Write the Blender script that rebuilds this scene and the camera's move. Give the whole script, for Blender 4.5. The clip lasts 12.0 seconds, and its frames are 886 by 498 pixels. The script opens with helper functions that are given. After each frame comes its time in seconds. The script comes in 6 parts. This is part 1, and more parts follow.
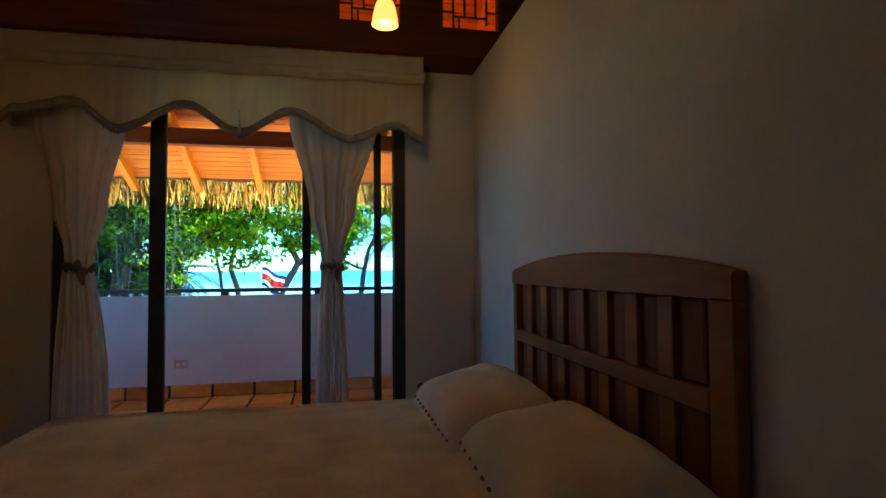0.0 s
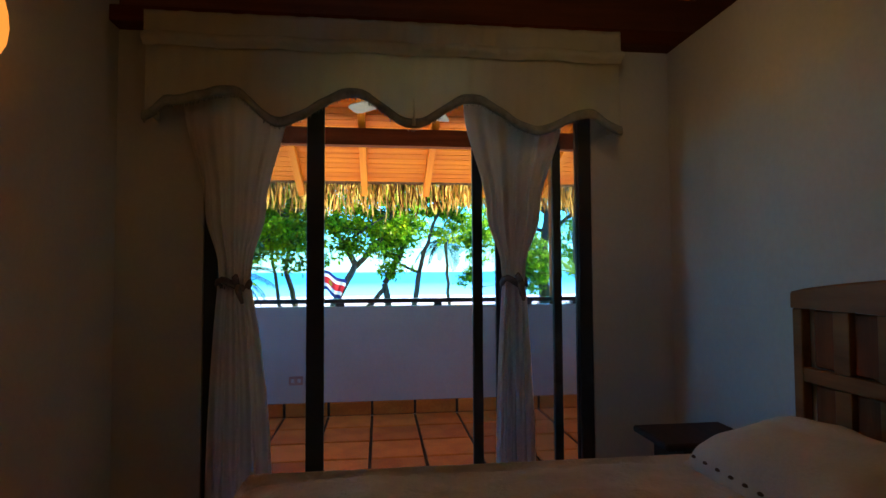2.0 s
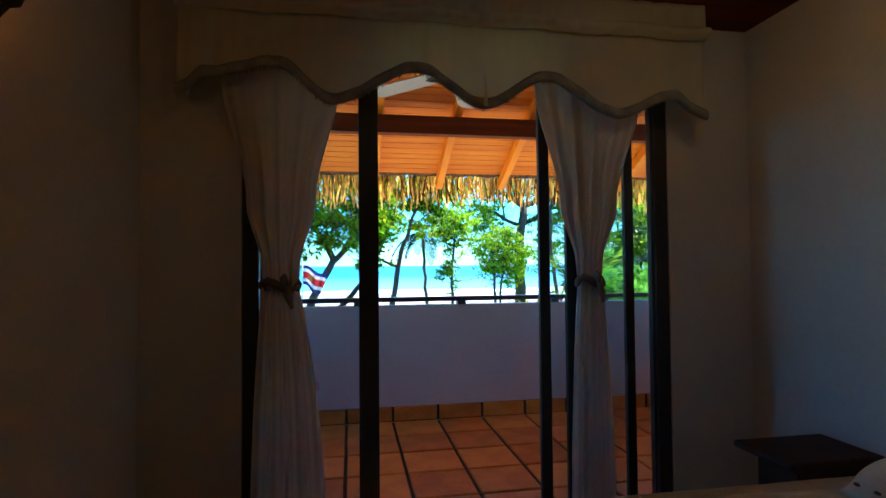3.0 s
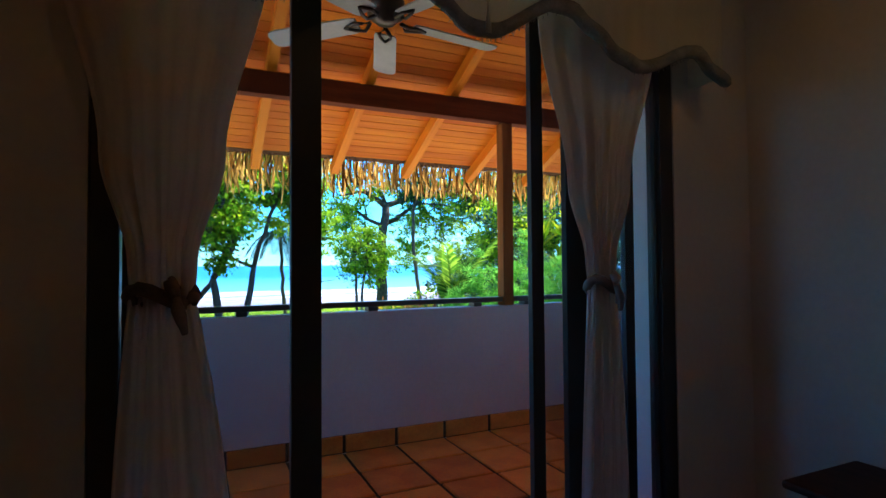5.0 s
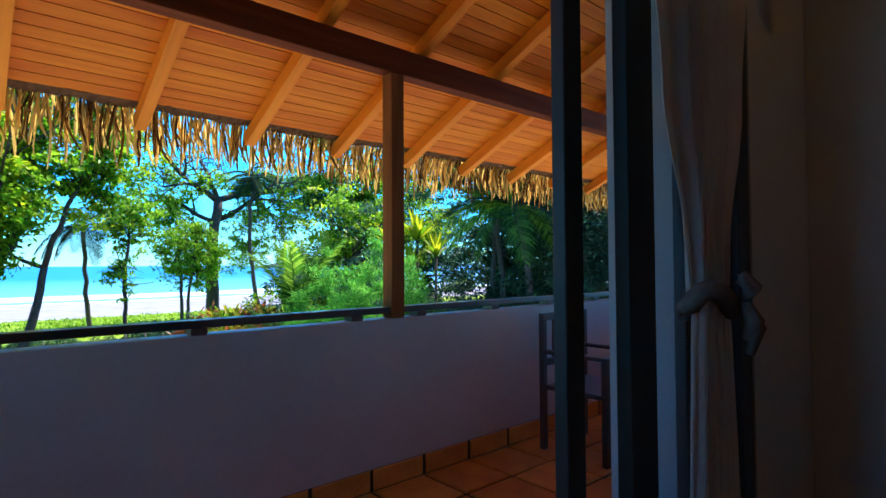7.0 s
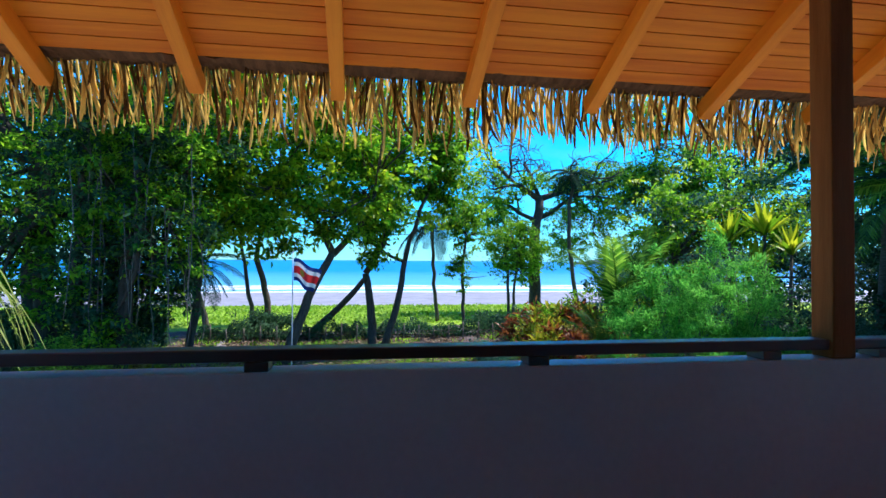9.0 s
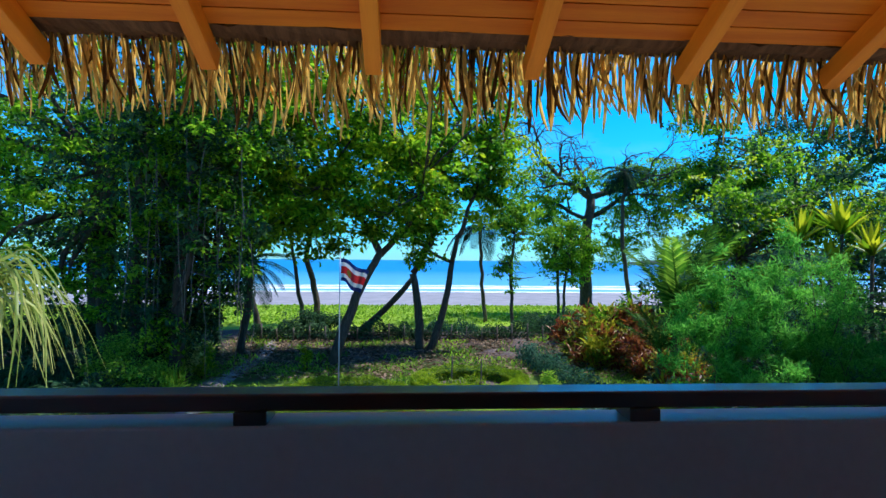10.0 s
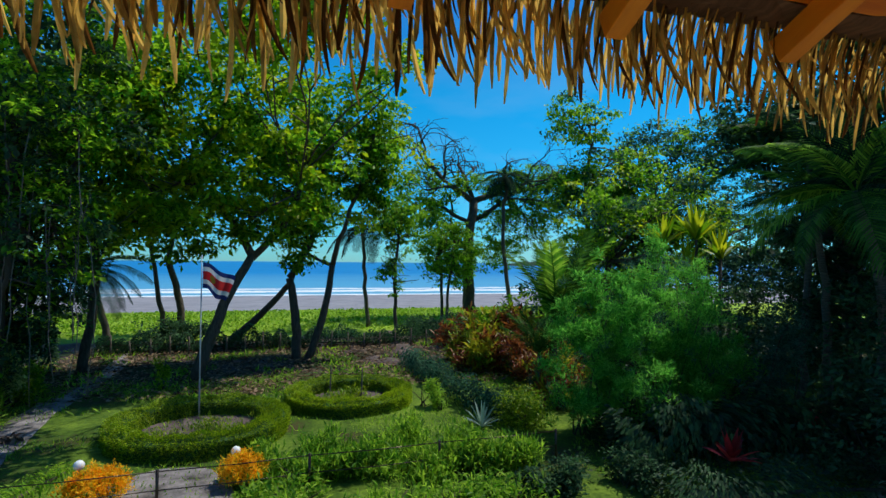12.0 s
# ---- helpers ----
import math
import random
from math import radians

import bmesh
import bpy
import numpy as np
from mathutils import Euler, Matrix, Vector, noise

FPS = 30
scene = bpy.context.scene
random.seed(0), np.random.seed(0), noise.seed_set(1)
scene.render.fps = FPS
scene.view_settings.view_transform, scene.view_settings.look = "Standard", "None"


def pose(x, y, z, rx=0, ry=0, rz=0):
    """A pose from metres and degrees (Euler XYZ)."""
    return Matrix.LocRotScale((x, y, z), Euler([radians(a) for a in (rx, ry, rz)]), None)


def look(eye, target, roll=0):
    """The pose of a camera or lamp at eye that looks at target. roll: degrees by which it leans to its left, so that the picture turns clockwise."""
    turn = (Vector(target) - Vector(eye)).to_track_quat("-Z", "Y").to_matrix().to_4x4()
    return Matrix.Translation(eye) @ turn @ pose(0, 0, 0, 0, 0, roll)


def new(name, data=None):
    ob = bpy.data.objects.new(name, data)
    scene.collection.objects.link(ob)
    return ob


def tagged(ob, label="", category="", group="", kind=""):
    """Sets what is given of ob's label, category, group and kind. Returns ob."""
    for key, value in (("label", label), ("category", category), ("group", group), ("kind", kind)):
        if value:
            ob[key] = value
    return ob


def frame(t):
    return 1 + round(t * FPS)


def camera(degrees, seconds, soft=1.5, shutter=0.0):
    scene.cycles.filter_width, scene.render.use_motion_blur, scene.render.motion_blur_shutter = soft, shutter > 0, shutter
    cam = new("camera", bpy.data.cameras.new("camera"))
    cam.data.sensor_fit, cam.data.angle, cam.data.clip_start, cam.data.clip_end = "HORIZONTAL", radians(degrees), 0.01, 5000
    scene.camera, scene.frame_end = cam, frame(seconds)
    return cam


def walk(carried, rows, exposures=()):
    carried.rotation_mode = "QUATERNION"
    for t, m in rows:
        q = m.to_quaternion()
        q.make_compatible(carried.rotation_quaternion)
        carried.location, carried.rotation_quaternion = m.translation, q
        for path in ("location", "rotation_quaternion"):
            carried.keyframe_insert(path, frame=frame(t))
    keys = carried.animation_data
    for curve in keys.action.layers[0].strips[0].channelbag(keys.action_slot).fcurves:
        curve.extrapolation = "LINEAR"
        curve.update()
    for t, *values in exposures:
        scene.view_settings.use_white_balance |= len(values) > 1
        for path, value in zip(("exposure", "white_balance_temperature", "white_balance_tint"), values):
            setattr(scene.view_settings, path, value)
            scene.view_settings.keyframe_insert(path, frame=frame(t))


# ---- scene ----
cam = camera(78.6, 12.0)
PATH = [
    (0, (1.312, -3.393, 1.182), (1.698, -1.432, 1.257), -0.4),
    (0.5, (1.148, -3.248, 1.212), (1.487, -1.279, 1.285), -0.4),
    (1, (1.004, -3.11, 1.221), (1.306, -1.135, 1.298), -0.3),
    (1.5, (0.846, -2.943, 1.242), (1.098, -0.96, 1.321), -0.3),
    (2, (0.607, -2.776, 1.256), (0.841, -0.792, 1.338), -0.3),
    (2.5, (0.389, -2.603, 1.279), (0.641, -0.62, 1.345), -0.4),
    (4.3, (-0.045, -1.932, 1.282), (0.672, -0.065, 1.342), -0.4),
    (4.5, (-0.043, -1.857, 1.279), (0.721, -0.01, 1.338), -0.4),
    (5, (-0.016, -1.577, 1.273), (0.823, 0.237, 1.329), -0.4),
    (5.5, (0.0, -1.302, 1.267), (0.96, 0.451, 1.325), -0.2),
    (6, (0.085, -1.003, 1.263), (1.232, 0.635, 1.319), -0.2),
    (6.5, (0.213, -0.728, 1.26), (1.516, 0.788, 1.317), -0.3),
    (6.7, (0.262, -0.625, 1.26), (1.612, 0.85, 1.316), -0.3),
    (8.3, (0.571, 0.103, 1.288), (1.281, 1.972, 1.334), -0.1),
    (8.5, (0.566, 0.189, 1.287), (1.138, 2.105, 1.334), 0.1),
    (9, (0.562, 0.413, 1.281), (0.869, 2.389, 1.323), 0.4),
    (9.5, (0.579, 0.657, 1.283), (0.74, 2.65, 1.323), 0.55),
    (10, (0.597, 0.893, 1.305), (0.73, 2.888, 1.345), 0.5),
    (10.5, (0.617, 1.112, 1.32), (0.833, 3.1, 1.363), 0.5),
    (11, (0.698, 1.359, 1.353), (1.023, 3.332, 1.396), 0.5),
    (11.5, (0.775, 1.525, 1.374), (1.196, 3.479, 1.419), 0.5),
    (12, (0.839, 1.723, 1.388), (1.388, 3.646, 1.437), 0.45),
]
walk(cam, [(t, look(eye, target, roll)) for t, eye, target, roll in PATH],
     [(0.0, 2.55, 6700, 9), (2.5, 2.06, 6400, 11), (4.5, 1.66, 6150, 17), (6.5, 1.26, 6050, 16), (8.5, 0.7, 5750, 14), (9.5, 0.36, 5650, 12), (10.5, 0.0, 6050, 7), (12.0, -0.5, 6350, 3)])

# ---------------------------------------------------------------- sky, sun
world = bpy.data.worlds.new("sky")
scene.world = world
world.use_nodes = True
wn = world.node_tree
sky = wn.nodes.new("ShaderNodeTexSky")
sky.sky_type = "NISHITA"
sky.sun_disc = False
SUN_EL, SUN_AZ = radians(58), radians(70)
sky.sun_elevation, sky.sun_rotation = SUN_EL, SUN_AZ
sky.air_density, sky.dust_density, sky.ozone_density = 1.0, 0.15, 3.0
# deep tropical blue overhead, pale towards the sea's edge
tint = wn.nodes.new("ShaderNodeValToRGB")
tint.color_ramp.elements[0].position, tint.color_ramp.elements[0].color = 0.0, (0.32, 0.82, 1.2, 1)
tint.color_ramp.elements[1].position, tint.color_ramp.elements[1].color = 0.3, (0.08, 0.92, 1.3, 1)
high_tint = tint.color_ramp.elements.new(0.75)
high_tint.color = (0.6, 0.78, 1.08, 1)
deep_tint = tint.color_ramp.elements.new(0.5)
deep_tint.color = (0.22, 0.66, 1.25, 1)
mid_tint = tint.color_ramp.elements.new(0.1)
mid_tint.color = (0.17, 0.86, 1.22, 1)
way = wn.nodes.new("ShaderNodeTexCoord")
part_z = wn.nodes.new("ShaderNodeSeparateXYZ")
times = wn.nodes.new("ShaderNodeMix")
times.data_type, times.blend_type = "RGBA", "MULTIPLY"
times.inputs[0].default_value = 1.0
wn.links.new(way.outputs["Generated"], part_z.inputs[0])
wn.links.new(part_z.outputs["Z"], tint.inputs[0])
wn.links.new(sky.outputs[0], times.inputs[6])
wn.links.new(tint.outputs[0], times.inputs[7])
# thin clouds, thickest low over the sea
cloud = wn.nodes.new("ShaderNodeTexNoise")
cloud.inputs["Scale"].default_value, cloud.inputs["Detail"].default_value = 2.6, 7
flat = wn.nodes.new("ShaderNodeMapping")
flat.inputs["Scale"].default_value = (1.0, 1.0, 3.2)
wn.links.new(way.outputs["Generated"], flat.inputs[0])
wn.links.new(flat.outputs[0], cloud.inputs["Vector"])
veil = wn.nodes.new("ShaderNodeMapRange")
veil.inputs["From Min"].default_value, veil.inputs["From Max"].default_value = 0.5, 0.72
veil.inputs["To Max"].default_value = 0.22
wn.links.new(cloud.outputs[0], veil.inputs[0])
low = wn.nodes.new("ShaderNodeMapRange")
low.inputs["From Min"].default_value, low.inputs["From Max"].default_value = 0.5, 0.1
wn.links.new(part_z.outputs["Z"], low.inputs[0])
both = wn.nodes.new("ShaderNodeMath")
both.operation = "MULTIPLY"
wn.links.new(veil.outputs[0], both.inputs[0])
wn.links.new(low.outputs[0], both.inputs[1])
hazy = wn.nodes.new("ShaderNodeMix")
hazy.data_type = "RGBA"
wn.links.new(both.outputs[0], hazy.inputs[0])
wn.links.new(times.outputs[2], hazy.inputs[6])
hazy.inputs[7].default_value = (6.0, 6.6, 7.2, 1)
wn.links.new(hazy.outputs[2], wn.nodes["Background"].inputs[0])
wn.nodes["Background"].inputs[1].default_value = 0.15

sun_data = bpy.data.lights.new("sun", "SUN")
sun_data.energy, sun_data.angle, sun_data.color = 5.0, radians(0.5), (1.0, 0.93, 0.8)
sun = new("sun", sun_data)
sun_way = Vector((math.sin(SUN_AZ) * math.cos(SUN_EL), math.cos(SUN_AZ) * math.cos(SUN_EL), math.sin(SUN_EL)))
sun.matrix_world = look(sun_way * 50, (0, 0, 0))

GROUND = -3.2


# ---------------------------------------------------------------- materials
def material(name, dark, light, scale=4.0, rough=0.7, bump=0.2, fine=60.0, metal=0.0, stretch=(1, 1, 1), island=0.0,
             spec=0.4, through_light=0.0, sheen=0.0, coat=0.0):
    """Two-tone noise at two scales with fine relief; island: how far single pieces differ."""
    m = bpy.data.materials.new(name)
    m.use_nodes = True
    nt = m.node_tree
    b = nt.nodes["Principled BSDF"]
    N, L = nt.nodes.new, nt.links.new
    co = N("ShaderNodeTexCoord")
    mp = N("ShaderNodeMapping")
    mp.inputs["Scale"].default_value = stretch
    L(co.outputs["Object"], mp.inputs["Vector"])
    big = N("ShaderNodeTexNoise")
    big.inputs["Scale"].default_value, big.inputs["Detail"].default_value = scale, 4
    small = N("ShaderNodeTexNoise")
    small.inputs["Scale"].default_value, small.inputs["Detail"].default_value = fine, 5
    L(mp.outputs[0], big.inputs["Vector"])
    L(mp.outputs[0], small.inputs["Vector"])
    mix = N("ShaderNodeMath")
    mix.operation = "MULTIPLY_ADD"
    L(small.outputs[0], mix.inputs[0])
    mix.inputs[1].default_value = 0.45
    half = N("ShaderNodeMath")
    half.operation = "MULTIPLY_ADD"
    L(big.outputs[0], half.inputs[0])
    half.inputs[1].default_value, half.inputs[2].default_value = 1.3, -0.35
    L(half.outputs[0], mix.inputs[2])
    fac = mix.outputs[0]
    if island:
        geo = N("ShaderNodeNewGeometry")
        info = N("ShaderNodeObjectInfo")
        add = N("ShaderNodeMath")
        add.operation = "ADD"
        L(geo.outputs["Random Per Island"], add.inputs[0])
        L(info.outputs["Random"], add.inputs[1])
        fr = N("ShaderNodeMath")
        fr.operation = "FRACT"
        L(add.outputs[0], fr.inputs[0])
        ma = N("ShaderNodeMath")
        ma.operation = "MULTIPLY_ADD"
        L(fr.outputs[0], ma.inputs[0])
        ma.inputs[1].default_value = island * 1.6
        sub = N("ShaderNodeMath")
        sub.operation = "SUBTRACT"
        L(fac, sub.inputs[0])
        sub.inputs[1].default_value = island * 0.8
        L(sub.outputs[0], ma.inputs[2])
        fac = ma.outputs[0]
    ramp = N("ShaderNodeValToRGB")
    ramp.color_ramp.elements[0].position, ramp.color_ramp.elements[1].position = 0.2, 0.85
    ramp.color_ramp.elements[0].color = (*dark, 1)
    ramp.color_ramp.elements[1].color = (*light, 1)
    L(fac, ramp.inputs[0])
    L(ramp.outputs[0], b.inputs["Base Color"])
    rr = N("ShaderNodeMapRange")
    rr.inputs["To Min"].default_value, rr.inputs["To Max"].default_value = max(rough - 0.12, 0.02), min(rough + 0.12, 1)
    L(small.outputs[0], rr.inputs[0])
    L(rr.outputs[0], b.inputs["Roughness"])
    b.inputs["Metallic"].default_value = metal
    b.inputs["Specular IOR Level"].default_value = spec
    b.inputs["Coat Weight"].default_value = coat
    if sheen:
        b.inputs["Sheen Weight"].default_value = sheen
    if bump:
        bp = N("ShaderNodeBump")
        bp.inputs["Strength"].default_value, bp.inputs["Distance"].default_value = bump, 0.02
        L(mix.outputs[0], bp.inputs["Height"])
        L(bp.outputs[0], b.inputs["Normal"])
    if through_light:
        tr = N("ShaderNodeBsdfTranslucent")
        L(ramp.outputs[0], tr.inputs[0])
        ms = N("ShaderNodeMixShader")
        ms.inputs[0].default_value = through_light
        L(b.outputs[0], ms.inputs[1])
        L(tr.outputs[0], ms.inputs[2])
        L(ms.outputs[0], nt.nodes["Material Output"].inputs[0])
    return m


def glow(name, colour, strength):
    m = bpy.data.materials.new(name)
    m.use_nodes = True
    b = m.node_tree.nodes["Principled BSDF"]
    b.inputs["Base Color"].default_value = (*colour, 1)
    b.inputs["Emission Color"].default_value = (*colour, 1)
    b.inputs["Emission Strength"].default_value = strength
    return m


def glass_material(name, tint=(0.93, 0.97, 0.98), rough=0.02):
    m = bpy.data.materials.new(name)
    m.use_nodes = True
    nt = m.node_tree
    nt.nodes.remove(nt.nodes["Principled BSDF"])
    tr, gl, mx, lw, po, ad = (nt.nodes.new(k) for k in ("ShaderNodeBsdfTransparent", "ShaderNodeBsdfGlossy", "ShaderNodeMixShader", "ShaderNodeLayerWeight", "ShaderNodeMath", "ShaderNodeMath"))
    tr.inputs[0].default_value = (*tint, 1)
    gl.inputs["Roughness"].default_value = rough
    # gloss rises towards grazing angles
    lw.inputs["Blend"].default_value = 0.5
    po.operation, ad.operation = "POWER", "MULTIPLY_ADD"
    po.inputs[1].default_value = 5.0
    ad.inputs[1].default_value, ad.inputs[2].default_value = 0.9, 0.03
    nt.links.new(lw.outputs["Facing"], po.inputs[0])
    nt.links.new(po.outputs[0], ad.inputs[0])
    nt.links.new(ad.outputs[0], mx.inputs[0])
    nt.links.new(tr.outputs[0], mx.inputs[1])
    nt.links.new(gl.outputs[0], mx.inputs[2])
    nt.links.new(mx.outputs[0], nt.nodes["Material Output"].inputs[0])
    return m


M_PLASTER = material("white_plaster", (0.56, 0.53, 0.5), (0.7, 0.67, 0.63), 1.3, 0.85, 0.12, 45)
M_PARAPET = material("white_outdoor_plaster", (0.48, 0.46, 0.455), (0.62, 0.6, 0.59), 1.1, 0.4, 0.08, 40, spec=0.5)
M_TERRA = material("terracotta", (0.46, 0.15, 0.022), (0.72, 0.3, 0.05), 5, 0.5, 0.15, 40, island=0.35)
M_GROUT = material("grout", (0.03, 0.02, 0.016), (0.06, 0.045, 0.035), 6, 0.9, 0.3, 50)
M_BOARD = material("varnished_cedar_boards", (0.62, 0.145, 0.003), (0.82, 0.27, 0.007), 2.2, 0.55, 0.08, 30, stretch=(0.5, 9, 9), island=0.3, spec=0.15)
M_RAFTER = material("varnished_pine", (0.7, 0.19, 0.006), (0.88, 0.31, 0.014), 2, 0.55, 0.1, 30, stretch=(9, 0.6, 9), island=0.2, spec=0.15)
M_BEAM = material("dark_red_hardwood", (0.1, 0.02, 0.006), (0.2, 0.05, 0.014), 2, 0.6, 0.1, 26, stretch=(0.6, 9, 9), spec=0.08)
M_COLUMN = material("brown_hardwood_post", (0.17, 0.05, 0.012), (0.32, 0.12, 0.03), 2, 0.6, 0.12, 26, stretch=(9, 9, 0.6), spec=0.08)
M_RAIL = material("dark_painted_rail", (0.022, 0.011, 0.009), (0.055, 0.026, 0.02), 2, 0.36, 0.03, 30, stretch=(0.5, 8, 8), spec=1.0, coat=0.35)
M_FRIEZE = material("dark_room_wood", (0.12, 0.032, 0.014), (0.27, 0.08, 0.034), 2, 0.4, 0.08, 30, stretch=(0.6, 8, 8))
M_FRAME = material("black_door_frame", (0.026, 0.023, 0.023), (0.052, 0.046, 0.044), 3, 0.42, 0.05, 40)
M_BEDWOOD = material("headboard_wood", (0.2, 0.07, 0.022), (0.4, 0.16, 0.052), 1.5, 0.42, 0.03, 9, stretch=(6, 0.7, 5), spec=0.1)
M_DARKWOOD = material("dark_stained_wood", (0.03, 0.012, 0.008), (0.075, 0.028, 0.016), 2, 0.6, 0.06, 26, stretch=(8, 0.8, 4), spec=0.2)
M_BEDPANEL = material("headboard_panel_wood", (0.13, 0.034, 0.011), (0.27, 0.075, 0.022), 2, 0.55, 0.06, 26, stretch=(8, 8, 0.7), spec=0.1)
M_CURTAIN = material("sheer_white_fabric", (0.7, 0.64, 0.6), (0.84, 0.78, 0.74), 3, 0.9, 0.05, 120, through_light=0.5, spec=0.1)
M_VALANCE = material("cream_valance_fabric", (0.7, 0.655, 0.56), (0.85, 0.81, 0.7), 3, 0.9, 0.08, 140, through_light=0.5, spec=0.1)
M_FRINGE = material("grey_braid_trim", (0.2, 0.2, 0.19), (0.36, 0.36, 0.34), 20, 0.95, 0.3, 160, spec=0.1)
M_TIE = material("dark_tieback_cord", (0.12, 0.09, 0.08), (0.26, 0.2, 0.18), 12, 0.9, 0.2, 120)
M_SPREAD = material("cream_bedspread", (0.56, 0.5, 0.43), (0.8, 0.74, 0.66), 6, 0.92, 0.8, 60, spec=0.15, sheen=0.2)
M_SOCKET = material("aged_pink_plastic", (0.42, 0.22, 0.19), (0.55, 0.32, 0.28), 8, 0.5, 0.02, 40)
M_PILLOW = material("cream_pillow_cotton", (0.62, 0.57, 0.5), (0.8, 0.75, 0.68), 5, 0.92, 0.25, 100, spec=0.15)
M_STITCH = material("brown_embroidery", (0.1, 0.06, 0.04), (0.2, 0.13, 0.09), 20, 0.9, 0.2, 100)
M_SHADE = glow("lit_amber_glass", (1.0, 0.42, 0.1), 0.36)
M_SHADEWALL = glow("lit_peach_glass", (1.0, 0.31, 0.045), 0.26)
M_BULB = glow("lit_bulb", (1.0, 0.72, 0.34), 3.0)
M_METAL = material("dark_bronze", (0.04, 0.03, 0.025), (0.09, 0.07, 0.05), 8, 0.35, 0.05, 60, metal=0.8)
M_FANBLADE = material("whitewashed_fan_blade", (0.3, 0.31, 0.25), (0.46, 0.47, 0.4), 3, 0.5, 0.05, 50)
M_GLASS = glass_material("clear_door_glass", (0.88, 0.92, 0.96))
M_AMBERGLASS = glass_material("amber_transom_glass", (1.0, 0.62, 0.3), 0.15)
# random strip tones, spread wide to put lit and shaded tips into the colour
M_THATCH = material("dry_palm_thatch", (0.11, 0.042, 0.008), (0.92, 0.56, 0.12), 3, 0.5, 0.2, 30, stretch=(3, 3, 1), island=0.75, through_light=0.7, spec=0.4)
# darker thatch tone with the shade under the eave put into it
M_THATCHROOF = material("shaded_thatch_underside", (0.075, 0.04, 0.02), (0.21, 0.115, 0.055), 5, 0.95, 0.5, 60, stretch=(6, 0.8, 0.8), spec=0.05)
M_BARK = material("grey_bark", (0.035, 0.026, 0.02), (0.13, 0.1, 0.075), 5, 0.95, 0.6, 22, stretch=(3, 3, 0.7))
# darker bark copy holding the shade in which the vine trees stand
M_BARKDARK = material("shaded_vine_bark", (0.02, 0.016, 0.012), (0.08, 0.06, 0.04), 4, 0.95, 0.6, 18, stretch=(3, 3, 0.6))
M_PALMBARK = material("palm_bark", (0.05, 0.04, 0.03), (0.17, 0.14, 0.1), 6, 0.95, 0.5, 24, stretch=(1, 1, 5))


def leaf_material(name, dark, light, glossy=0.38, t=0.7, spec=0.3):
    return material(name, dark, light, 0.35, glossy, 0.0, 3.0, island=0.6, through_light=t, spec=spec)


M_LEAF = leaf_material("almond_leaf", (0.04, 0.18, 0.008), (0.36, 0.62, 0.025))
# yellow leaf, also a brighter almond copy with sunlight put into its colour
M_LEAFYEL = leaf_material("sunlit_yellow_leaf", (0.12, 0.28, 0.006), (0.55, 0.66, 0.015))
# dark foliage tone; the garden's deep shade is put into its colour
M_LEAFDARK = leaf_material("dark_shaded_leaf", (0.018, 0.055, 0.028), (0.065, 0.15, 0.055), 0.55, 0.4, 0.15)
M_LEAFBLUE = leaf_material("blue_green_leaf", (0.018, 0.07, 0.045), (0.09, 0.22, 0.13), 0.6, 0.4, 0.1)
M_FEATHER = leaf_material("feathery_leaf", (0.06, 0.3, 0.03), (0.26, 0.66, 0.09), 0.6, 0.62, 0.12)
M_HEDGE = leaf_material("hedge_leaf", (0.09, 0.2, 0.006), (0.42, 0.56, 0.02), t=0.55)
# the sunlit and the darkest frond are copies with light put into the colour
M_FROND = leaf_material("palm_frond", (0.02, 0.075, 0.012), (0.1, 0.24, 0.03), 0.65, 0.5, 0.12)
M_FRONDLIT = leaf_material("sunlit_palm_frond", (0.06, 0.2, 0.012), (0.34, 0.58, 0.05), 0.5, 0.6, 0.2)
M_FRONDYEL = leaf_material("yellow_palm_frond", (0.14, 0.3, 0.008), (0.62, 0.66, 0.02), 0.35, 0.6)
M_FRONDPALE = leaf_material("pale_fountain_leaf", (0.22, 0.3, 0.05), (0.7, 0.7, 0.22), 0.35, 0.5)
# dark copy for shaded and backlit palms, shade put into its colour
M_FRONDSHADE = leaf_material("shaded_palm_frond", (0.008, 0.028, 0.014), (0.022, 0.06, 0.03), 0.85, 0.15, 0.06)
M_ORANGE = leaf_material("orange_flower", (0.9, 0.4, 0.004), (1.0, 0.7, 0.02), 0.6, 0.5)
M_RED = leaf_material("red_ti_leaf", (0.2, 0.01, 0.015), (0.6, 0.05, 0.05), 0.4, 0.35)
M_CROTON = leaf_material("red_croton_leaf", (0.1, 0.018, 0.01), (0.38, 0.13, 0.03), 0.4, 0.4)
M_CROTONYEL = leaf_material("yellow_croton_leaf", (0.14, 0.22, 0.01), (0.6, 0.52, 0.03), 0.4, 0.45)
M_AGAVE = leaf_material("agave_leaf", (0.16, 0.26, 0.2), (0.4, 0.52, 0.42), 0.5, 0.1)
M_WEED = leaf_material("weed_leaf", (0.09, 0.25, 0.014), (0.42, 0.64, 0.05), 0.5, 0.6)
M_LITTER = leaf_material("dry_leaf", (0.06, 0.035, 0.02), (0.36, 0.25, 0.17), 0.8, 0.2, 0.1)
M_DUNE = leaf_material("dune_grass", (0.14, 0.3, 0.008), (0.38, 0.56, 0.035), 0.6, 0.4)
M_POLE = material("grey_painted_steel", (0.36, 0.37, 0.39), (0.52, 0.53, 0.55), 5, 0.45, 0.02, 40)
M_GLOBE = material("white_glass_globe", (0.8, 0.8, 0.8), (0.92, 0.92, 0.92), 5, 0.25, 0.0, 40)
